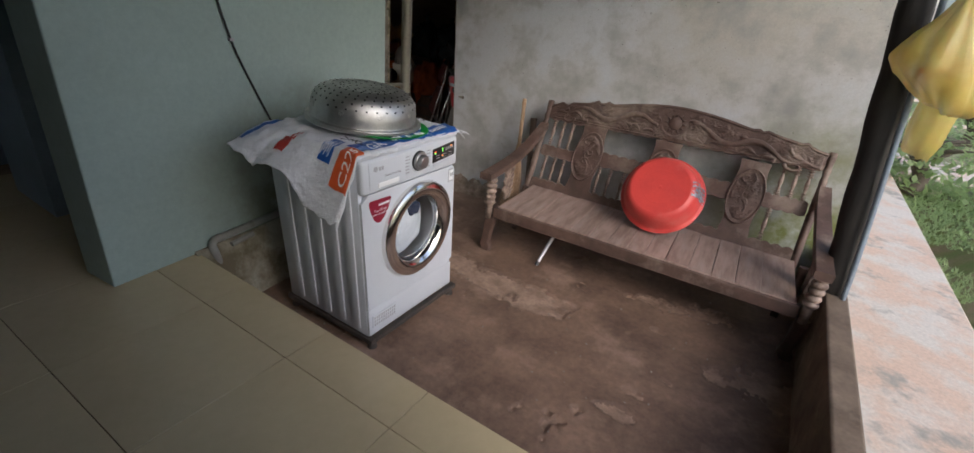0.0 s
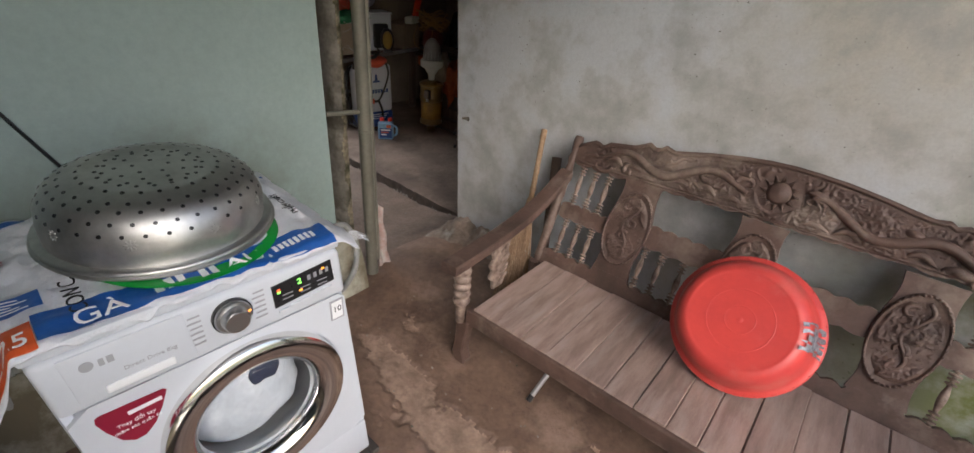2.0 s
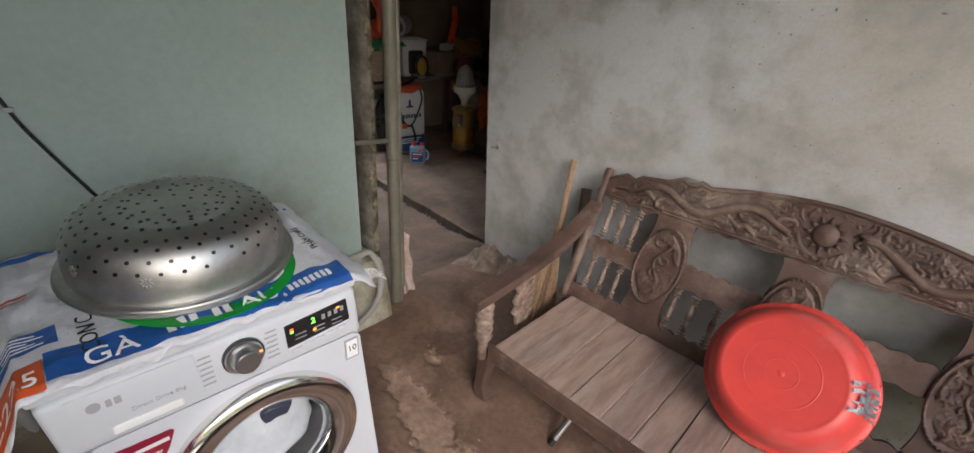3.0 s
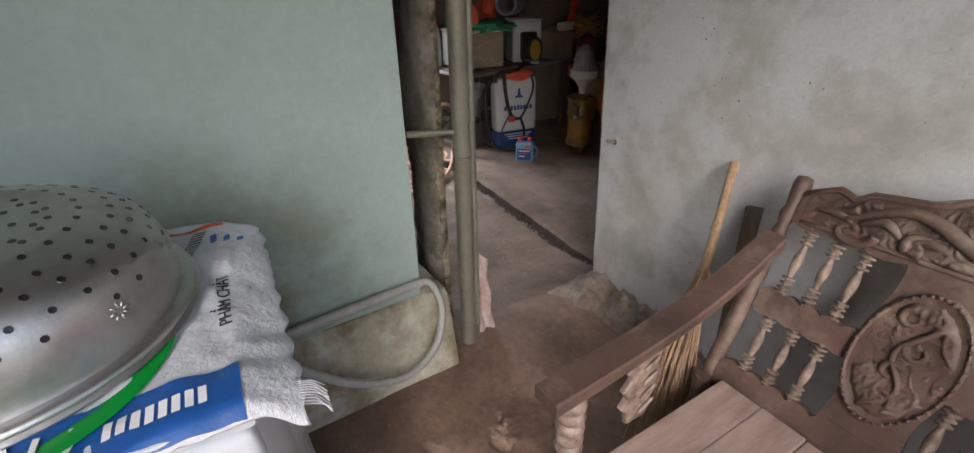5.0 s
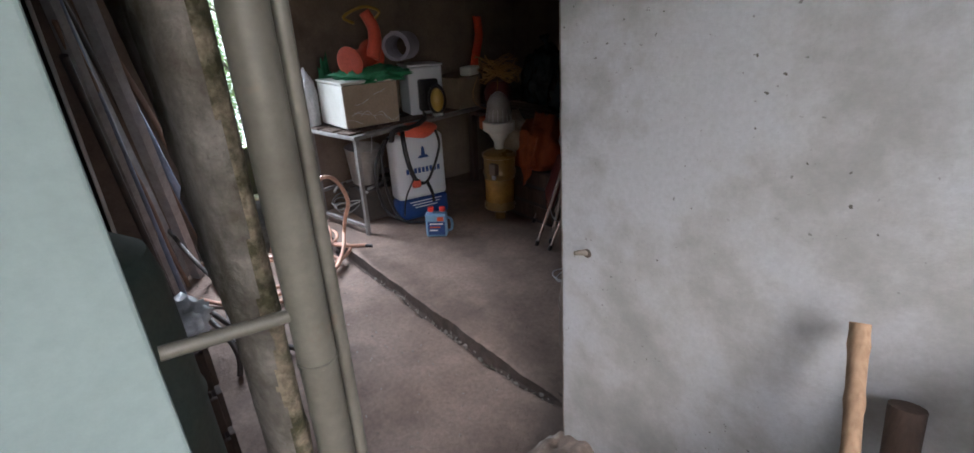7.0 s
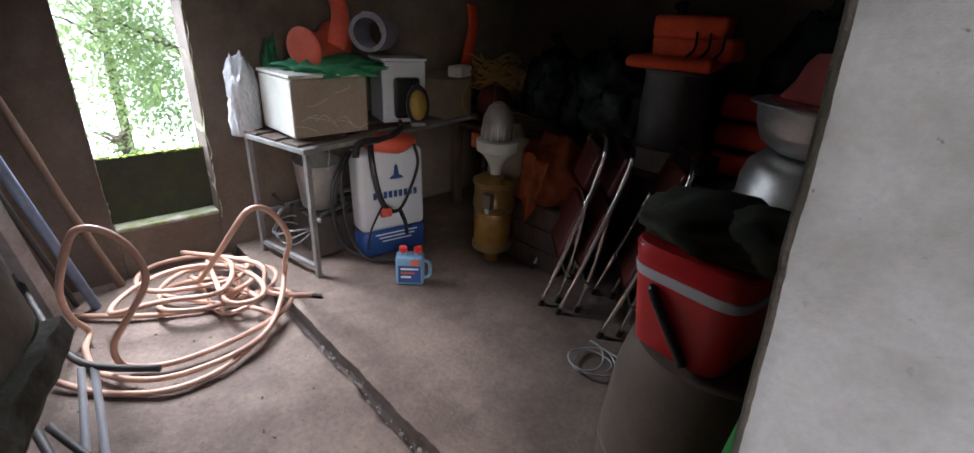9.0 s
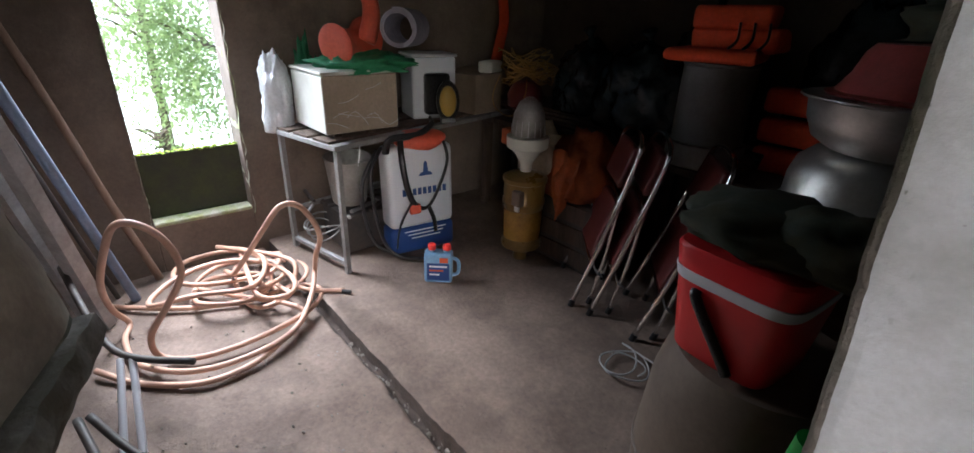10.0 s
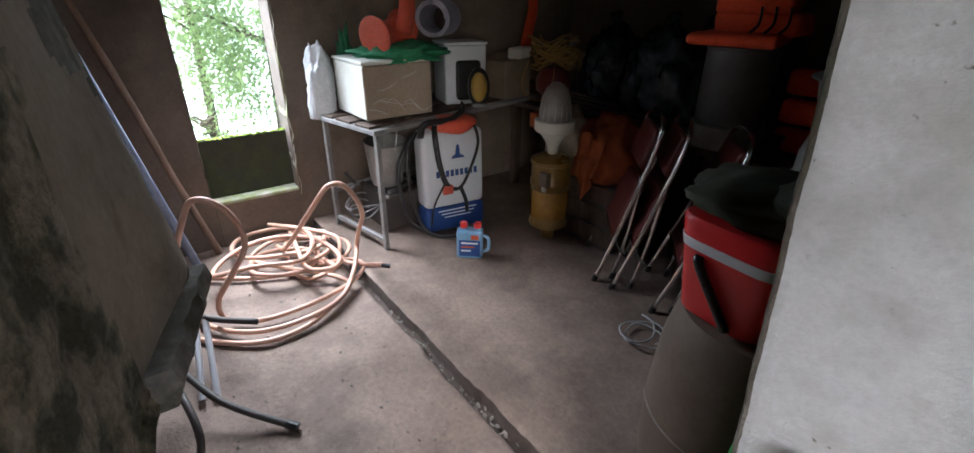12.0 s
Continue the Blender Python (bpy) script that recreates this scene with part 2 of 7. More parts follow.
def S(ob):
    ob["kind"] = "structure"
    return ob
M["broken"] = material("broken_grey_screed", (0.37, 0.255, 0.185), (0.21, 0.14, 0.10), 9, 0.85, bump=0.6, fine=60, spread=0.6, bump_dist=0.015)
M["mound"] = material("crumbled_brown_cement", (0.30, 0.235, 0.185), (0.15, 0.112, 0.085), 7, 0.92, bump=0.9, fine=50, spread=0.8, stain=(0.40, 0.36, 0.31), stain_scale=5, stain_cut=(0.56, 0.68), bump_dist=0.015)
M["mossy"] = material("mossy_dark_board", (0.035, 0.035, 0.022), (0.05, 0.055, 0.02), 7, 0.85, bump=0.3)
M["reveal"] = material("mossy_cement_edge", (0.50, 0.49, 0.42), (0.30, 0.32, 0.14), 9, 0.9, bump=0.7, fine=40, stain=(0.20, 0.27, 0.04), stain_scale=4, stain_cut=(0.5, 0.62), bump_dist=0.02)
M["store_wall"] = material("brown_cement_render", (0.20, 0.155, 0.12), (0.14, 0.11, 0.085), 3.0, 0.9, bump=0.3, fine=60, stain=(0.10, 0.08, 0.06), stain_scale=2.2)
M["lumpy"] = material("crusted_grey_cement", (0.30, 0.27, 0.235), (0.17, 0.145, 0.12), 5, 0.92, bump=0.8, fine=40, stain=(0.09, 0.085, 0.055), stain_scale=3.0, stain_cut=(0.5, 0.66), bump_dist=0.02)
M["crust"] = material("mossy_shaded_crust", (0.30, 0.25, 0.17), (0.070, 0.066, 0.030), 13, 0.95, bump=1.0, fine=60, spread=1.4, contrast=(0.42, 0.58), stain=(0.42, 0.41, 0.38), stain_scale=3.4, stain_cut=(0.66, 0.70), bump_dist=0.03)

# yard, floors, ledge
# Sunk outside the window so that the glowing panel shows below the trees
S(solo("ground", sheet(-60, 60, -60, 60, 150, 150, lambda x, y: -0.45 if -4.9 < x < 1.7 and -4 < y < 7 else -1.7 if -14 < x < -5.0 and -6 < y < 14 else 0.27 + wob((x, y, 0), 0.1, 0.12)), M["grass"], "grassy reddish yard round the house", "ground"))


def break_depth(x, y):
    """Where the thin top coat of the porch floor has flaked off."""
    n = noise.noise(Vector((x * 2.3, y * 3.1, 4.2))) + 0.45 * noise.noise(Vector((x * 7.5, y * 9.0, 1.0))) + 0.30 * noise.noise(Vector((x * 24, y * 24, 2.0))) + 0.16 * noise.noise(Vector((x * 60, y * 60, 5.0)))
    w = 0.0
    for cx, cy, rx, ry in ((-0.30, 2.30, 0.42, 0.16), (0.90, 2.36, 0.30, 0.20), (0.42, 2.47, 0.16, 0.04), (-0.95, 2.33, 0.35, 0.12), (0.45, 1.78, 0.12, 0.05)):
        d = ((x - cx) / rx) ** 2 + ((y - cy) / ry) ** 2
        w = max(w, 1.0 - d)
    return n * 0.75 + w * 0.8 - 0.42


def porch_floor():
    nx, ny = 330, 250
    x0, x1, y0, y1 = -1.72, 1.13, 1.14, 3.46
    bm = bmesh.new()
    g, low = [], {}
    for j in range(ny + 1):
        row = []
        for i in range(nx + 1):
            x, y = x0 + (x1 - x0) * i / nx, y0 + (y1 - y0) * j / ny
            d = break_depth(x, y)
            z = floor_height(x, y)
            if d > 0:
                z -= min(d * 0.30, 0.011) + 0.004 * noise.noise(Vector((x * 30, y * 30, 9)))
            v = bm.verts.new((x, y, z))
            low[v] = d > 0
            row.append(v)
        g.append(row)
    for j in range(ny):
        for i in range(nx):
            q = (g[j][i], g[j][i + 1], g[j + 1][i + 1], g[j + 1][i])
            f = bm.faces.new(q)
            f.material_index = 1 if all(low[v] for v in q) else 0
    return bm


S(solo("floor", porch_floor(), [M["earth"], M["broken"]], "worn brown cement floor with flaked patches", "floor", smooth="all"))
# The dark tone covers loose earth and the shade inside the rut
M["rut"] = material("earth_and_shade_in_the_rut", (0.055, 0.038, 0.030), (0.09, 0.065, 0.05), 18, 0.95, bump=0.8, fine=70, bump_dist=0.015)
bm = sheet(-4.78, -1.719, 1.9, 3.70, 300, 230, floor_height)
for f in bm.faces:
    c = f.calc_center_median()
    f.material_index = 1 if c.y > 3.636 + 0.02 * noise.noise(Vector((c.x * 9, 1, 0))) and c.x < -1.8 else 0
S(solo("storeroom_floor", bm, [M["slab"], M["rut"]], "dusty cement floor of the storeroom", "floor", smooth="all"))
bm = bmesh.new()
nx, ny = 200, 60
g = []
for j in range(ny + 1):
    row = []
    for i in range(nx + 1):
        x, t = -4.78 + 5.0 * i / nx, j / ny
        edge = 3.672 + 0.010 * noise.noise(Vector((x * 6, 0, 0))) + 0.006 * noise.noise(Vector((x * 25, 3, 0)))
        y = edge + (6.05 - edge) * max(0, (j - 1) / (ny - 1)) ** 1.3
        z = -0.30 if j == 0 else (-0.104 if j == 1 else -0.098) + wob((x, y, 0), 2.0, 0.006, 5)
        row.append(bm.verts.new((x, y, z)))
    g.append(row)
for j in range(ny):
    for i in range(nx):
        bm.faces.new((g[j][i], g[j][i + 1], g[j + 1][i + 1], g[j + 1][i]))
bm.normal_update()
# the upright broken edge takes the same painted-in shade
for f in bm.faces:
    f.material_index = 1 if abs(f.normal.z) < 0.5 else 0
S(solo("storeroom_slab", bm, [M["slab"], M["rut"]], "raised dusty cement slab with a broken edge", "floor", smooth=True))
S(solo("ledge", box(1.125, 1.68, -3.0, 9.0, -0.4, 0.375, 0.014), M["ledge"], "worn cement ledge along the open side", "ledge"))
S(solo("ledge_kerb", box(1.088, 1.185, 1.15, 3.44, -0.3, 0.381, 0.010), M["kerb_brown"], "damp brown kerb along the inner side of the ledge", "kerb"))
S(solo("ledge_return", box(1.11, 1.68, -3.0, 1.149, 0.376, 0.379), M["ledge"], "cement topping of the ledge", "ledge"))

# walls
def bench_wall():
    """The free end leans a little and its arris is chipped."""
    bm = bmesh.new()
    cols = [0.0, 0.004, 0.010, 0.02, 0.04, 0.08, 0.2] + [0.2 + 2.625 * k / 12 for k in range(1, 13)]
    rows = [-0.3 + 3.2 * k / 260 for k in range(261)]
    front = []
    for z in rows:
        line = []
        for k, c in enumerate(cols):
            chip = 0.0030 * noise.noise(Vector((z * 9, 1.0, 0))) + 0.0015 * noise.noise(Vector((z * 50, 4.0, 0)))
            x = -1.652 - 0.056 * z + c + (chip if k < 5 else 0)
            if k > 6:
                x = min(x, 1.14)
            y = 3.45 + (0.007, 0.003, 0.001, 0, 0, 0, 0)[min(k, 6)] + (0.0015 * noise.noise(Vector((x * 30, z * 30, 2))) if 1 < k < 6 else 0)
            line.append(bm.verts.new((x, y, z)))
        front.append(line)
    back = [[bm.verts.new((l[0].co.x + 0.012 + 0.006 * noise.noise(Vector((l[0].co.z * 14, 9, 0))), 3.60, l[0].co.z)), bm.verts.new((1.14, 3.60, l[0].co.z))] for l in front]
    for a, b, p, q in zip(front, front[1:], back, back[1:]):
        for k in range(len(cols) - 1):
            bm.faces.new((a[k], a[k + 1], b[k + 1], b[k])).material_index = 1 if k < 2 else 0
        f = bm.faces.new((p[0], a[0], b[0], q[0]))
        f.material_index = 1
        bm.faces.new((a[-1], p[1], q[1], b[-1]))
        bm.faces.new((p[1], p[0], q[0], q[1]))
    return bm


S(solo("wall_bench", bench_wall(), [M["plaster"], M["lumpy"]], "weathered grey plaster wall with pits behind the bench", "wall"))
gm = Matrix.Translation((-1.41, 0.80, 0)) @ Matrix.Rotation(radians(5.1), 4, "Z")
S(solo("wall_green", box(-0.20, 0, 0, 1.72, 0.285, 2.9, 0.006, m=gm), M["green"], "pale green painted wall", "wall"))
M["footing"] = material("stained_pale_footing", (0.48, 0.47, 0.38), (0.30, 0.27, 0.20), 3.5, 0.85, bump=0.3, fine=50, stain=(0.16, 0.13, 0.08), stain_scale=3.0, stain_cut=(0.46, 0.62))
bm = bmesh.new()
prof = [(-0.20, 0.30), (0.012, 0.30), (0.03, 0.285), (0.075, 0.16), (0.115, 0.03), (0.125, -0.12), (-0.20, -0.12)]
rings = []
for i in range(31):
    y = 0.34 + 1.47 * i / 30
    rings.append([bm.verts.new(gm @ Vector((x + (0.012 * noise.noise(Vector((y * 6, z * 9, 1))) if x > -0.1 else 0), y - (0.02 * (0.3 - z) if i == 30 else 0), z))) for x, z in prof])
for r0, r1 in zip(rings, rings[1:]):
    for j in range(len(prof)):
        bm.faces.new((r0[j], r0[(j + 1) % len(prof)], r1[(j + 1) % len(prof)], r1[j]))
bm.faces.new(rings[0])
bm.faces.new(rings[-1])
S(solo("wall_footing", bm, M["footing"], "sloping stained footing below the green wall", "footing", smooth=True))
bm = bmesh.new()
bmesh.ops.create_grid(bm, x_segments=110, y_segments=40, size=0.5)
for v in bm.verts:
    u, w = v.co.x + 0.5, v.co.y + 0.5
    x = -1.73 + u * 0.95
    reach = (0.245 - 0.12 * u) * (1 + 0.30 * noise.noise(Vector((x * 6, 0, 7))) + 0.12 * noise.noise(Vector((x * 19, 0, 2))))
    side = min(1, u * 14) ** 0.5 * min(1, (1 - u) * 2.5)
    lump = 0.75 + 0.55 * noise.noise(Vector((x * 8, w * 2.2, 3))) + 0.30 * noise.noise(Vector((x * 21, w * 5, 9)))
    hgt = 0.115 * (1 - (1 - w) ** 2.6) * side * lump
    v.co = Vector((x, 3.462 - reach * (1 - w), floor_height(x, 3.3) - 0.012 + max(0, hgt) + 0.006 * noise.noise(Vector((x * 45, w * 12, 5)))))
S(solo("wall_base_rubble", bm, M["mound"], "crumbling cement footing at the foot of the wall", "footing", smooth="all"))


def window_wall():
    bm = bmesh.new()
    for y0, y1, z0, z1 in ((1.9, 3.115, -0.3, 2.5), (3.615, 6.2, -0.3, 2.5), (3.115, 3.615, -0.3, 0.13), (3.115, 3.615, 1.95, 2.5)):
        box(-4.76, -4.56, y0, y1, z0, z1, 0.004, 1, bm)
    return bm


S(solo("wall_window", window_wall(), M["store_wall"], "bare brown cement wall with a tall opening", "wall"))
for y0, y1, n0 in ((3.095, 3.125, 1), (3.605, 3.640, 2)):
    bm = bmesh.new()
    bmesh.ops.create_grid(bm, x_segments=8, y_segments=60, size=0.5)
    for v in bm.verts:
        z = 0.10 + (v.co.y + 0.5) * 1.9
        u = v.co.x + 0.5
        yy = y0 + (y1 - y0) * (0.5 + 0.5 * noise.noise(Vector((z * 9, n0, u))) + 0.25 * noise.noise(Vector((z * 30, n0, u * 3))))
        v.co = Vector((-4.552 - u * 0.19 + (0.006 if u < 0.05 else 0), yy, z))
    S(solo("window_jamb", bm, M["reveal"], "broken mossy cement edge of the window opening", "jamb", smooth=True))
S(solo("window_sill", box(-4.75, -4.55, 3.118, 3.612, 0.125, 0.150, 0.008), M["reveal"], "mossy cement window sill", "sill"))
S(solo("window_board", box(-4.665, -4.640, 3.118, 3.612, 0.150, 0.505, 0.006), M["mossy"], "dark mossy board across the lower window", "board"))
bm = bmesh.new()
rnd = random.Random(14)
for k in range(90):
    bmesh.ops.create_icosphere(bm, subdivisions=1, radius=rnd.uniform(0.006, 0.013), matrix=Matrix.Translation((-4.652 + rnd.uniform(-0.014, 0.014), 3.122 + 0.486 * k / 89, 0.505 + rnd.uniform(-0.004, 0.006))) @ Matrix.Diagonal((1, 1, 0.6, 1)))
M["moss"] = material("bright_moss", (0.22, 0.30, 0.02), (0.14, 0.20, 0.02), 40, 0.95, bump=0.5)
tagged(solo("moss", bm, M["moss"], "bright moss along the top of the board", "moss"), kind="stuff")
S(solo("wall_back", box(-4.76, 0.3, 6.0, 6.2, -0.3, 2.5), M["store_wall"], "dark cement back wall of the storeroom", "wall"))
S(solo("wall_store_right", box(-0.4, -0.2, 3.6, 6.0, -0.3, 2.5), M["store_wall"], "dark cement side wall of the storeroom", "wall"))
S(solo("wall_store_left", box(-4.56, -2.75, 2.34, 2.50, -0.3, 2.5), M["store_wall"], "brown cement side wall of the storeroom", "wall"))
S(solo("wall_alcove", box(-2.75, -1.70, 1.80, 1.92, -0.3, 2.9), M["store_wall"], "dark cement wall of the alcove", "wall"))
S(solo("wall_alcove_side", box(-2.88, -2.75, 1.80, 2.50, -0.3, 2.5), M["store_wall"], "dark cement side of the alcove", "wall"))
S(solo("wall_house", box(-3.4, -3.25, -3, 1.79, 0, 2.9), M["blue"], "blue painted wall inside the house", "wall"))
S(solo("wall_house_pier", box(-2.75, -2.25, 0.90, 1.79, 0.28, 2.9), M["blue"], "blue painted pier inside the house", "wall"))
S(solo("wall_house_rear", box(-3.4, 1.3, -3.1, -2.95, 0, 2.9), M["green"], "green painted wall of the house", "wall"))
# Out of view, added only to keep light off the near end of the porch
S(solo("wall_house_side", box(1.30, 1.45, -2.95, 0.35, 0.3, 2.9), M["green"], "unseen side wall added to shade the near porch", "wall"))
# Both roofs are out of view; dark sheets and a short eave steer light
M["dark_ceiling"] = material("dark_roof_sheet", (0.075, 0.065, 0.055), (0.05, 0.042, 0.035), 3, 0.85, bump=0.2)
S(solo("ceiling_store", box(-4.76, 0.3, 1.92, 6.2, 2.5, 2.55), M["dark_ceiling"], "unseen storeroom roof, kept dark to cut bounce light", "ceiling"))
S(solo("ceiling_porch", box(-3.4, 1.24, -3.1, 3.62, 2.9, 2.95), M["roof"], "unseen porch roof, ended short so sky lights the ledge", "ceiling"))

M["peg"] = material("pale_wooden_peg", (0.24, 0.21, 0.165), rough=0.8, bump=0.2)
# the pale plug left in the wall
pg = thing("wall_plug", "pale wooden plug stuck in the plaster wall", "plug", pose(-1.595, 3.45, 0.735))
part("peg", rod((0, 0.01, 0), (-0.02, -0.03, 0.004), 0.010, 0.006), M["peg"], pg)
# the hole is a disc on the plaster, coloured dark for its shade
part("hole", lathe([(0.013, 0), (0.012, 0.003), (0.0001, 0.002)], 12, m=Matrix.Rotation(radians(90), 4, "X")), M["hole_dark"], pg)


def rubble(name, label, spots, seed, size):
    """Loose crumbs of cement, too small to pick apart."""
    rnd = random.Random(seed)
    bm = bmesh.new()
    for x, y, z in spots(rnd):
        r = size * rnd.uniform(0.4, 1.3)
        k = len(bm.verts)
        bmesh.ops.create_icosphere(bm, subdivisions=1, radius=r, matrix=Matrix.Translation((x, y, z)) @ Euler((rnd.uniform(0, 6), rnd.uniform(0, 6), 0)).to_matrix().to_4x4() @ Matrix.Diagonal((1.3, 0.9, 0.6, 1)))
        bm.verts.ensure_lookup_table()
        for v in bm.verts[k:]:
            v.co += Vector((rnd.uniform(-1, 1), rnd.uniform(-1, 1), rnd.uniform(-1, 1))) * r * 0.25
    return solo(name, bm, M["lumpy"], label, "rubble", kind="stuff")


def seam(rnd):
    for k in range(260):
        x = rnd.choice((-3.9, -3.3, -2.9, -2.6, -2.2, -1.9)) + rnd.gauss(0, 0.16)
        yield x, 3.645 + rnd.gauss(0, 0.03), floor_height(x, 3.65) + 0.004


def floor_crumbs(rnd):
    for k in range(170):
        x, y = rnd.uniform(-1.4, 1.05), rnd.uniform(1.3, 3.2)
        yield x, y, floor_height(x, y) + 0.001


def store_crumbs(rnd):
    for k in range(160):
        x, y = rnd.uniform(-4.4, -1.9), rnd.uniform(2.75, 3.6)
        yield x, y, floor_height(x, y) + 0.001


rubble("seam_rubble", "cement crumbs along the broken slab edge", seam, 3, 0.010)
rubble("floor_crumbs", "small crumbs scattered on the porch floor", floor_crumbs, 5, 0.005)
rubble("store_crumbs", "small crumbs scattered on the storeroom floor", store_crumbs, 7, 0.006)
# ---- porch: washing machine ----
def text_mesh(name, body, size, m, mat, parent, label="", align="CENTER", flat=0.0006):
    cu = bpy.data.curves.new(name, "FONT")
    cu.body, cu.size, cu.align_x, cu.align_y, cu.extrude = body, size, align, "CENTER", flat
    cu.resolution_u = 3
    tmp = bpy.data.objects.new(name, cu)
    me = bpy.data.meshes.new_from_object(tmp)
    bpy.data.objects.remove(tmp)
    bpy.data.curves.remove(cu)
    me.transform(m)
    me.materials.clear()
    me.materials.append(mat)
    me.name = name
    ob = new(name, me)
    ob.parent = parent
    return tagged(ob, label) if label else ob


M["washer"] = material("white_enamel_steel", (0.66, 0.69, 0.75), (0.60, 0.63, 0.69), 2, 0.32, bump=0.01, spread=0.05, coat=0.2)
M["panel"] = material("white_plastic_panel", (0.60, 0.62, 0.655), (0.56, 0.58, 0.615), 3, 0.38, bump=0.01, spread=0.05)
M["chrome"] = plain("chrome", (0.80, 0.78, 0.76), 0.12, 1.0)
M["steel"] = plain("dull_steel", (0.55, 0.55, 0.55), 0.35, 1.0)
M["glass"] = bpy.data.materials.new("thin_door_glass")
M["glass"].use_nodes = True
gn = M["glass"].node_tree
gn.nodes.clear()
g_out, g_mix, g_clear, g_gloss = (gn.nodes.new(k) for k in ("ShaderNodeOutputMaterial", "ShaderNodeMixShader", "ShaderNodeBsdfTransparent", "ShaderNodeBsdfGlossy"))
g_gloss.inputs["Roughness"].default_value = 0.04
g_clear.inputs["Color"].default_value = (0.93, 0.95, 0.96, 1)
g_mix.inputs["Fac"].default_value = 0.08
gn.links.new(g_clear.outputs["BSDF"], g_mix.inputs[1])
gn.links.new(g_gloss.outputs["BSDF"], g_mix.inputs[2])
gn.links.new(g_mix.outputs["Shader"], g_out.inputs["Surface"])
M["black"] = plain("black_plastic", (0.015, 0.015, 0.016), 0.3)
M["grey_print"] = plain("grey_print", (0.35, 0.35, 0.37), 0.5)
M["red_label"] = plain("dark_red_label", (0.26, 0.012, 0.035), 0.35)
M["white_print"] = plain("white_print", (0.82, 0.82, 0.82), 0.5)
M["lit_green"] = plain("lit_green_digit", (0.25, 0.95, 0.1), 0.5, emit=1.6)
M["lit_red"] = plain("lit_red_light", (1.0, 0.10, 0.03), 0.5, emit=1.6)
M["lit_orange"] = plain("lit_orange_light", (1.0, 0.32, 0.03), 0.5, emit=1.4)
M["suds"] = material("wash_suds", (0.80, 0.81, 0.83), (0.62, 0.64, 0.68), 14, 0.7, bump=0.5, fine=120)
M["cloth_dark"] = material("dark_wet_cloth", (0.03, 0.04, 0.08), rough=0.8)
M["iron"] = material("black_iron", (0.04, 0.036, 0.032), (0.07, 0.055, 0.045), 14, 0.6, bump=0.2)

FX = Matrix(((0, 0, 1, 0), (1, 0, 0, 0), (0, 1, 0, 0), (0, 0, 0, 1)))   # drawing plane (x, y) onto the front (y, z), facing +x


def front(y, z, x=0.0):
    return Matrix.Translation((x, y, z)) @ FX


def shear(bm, k=-0.066):
    for v in bm.verts:
        v.co.y += k * v.co.z
    return bm


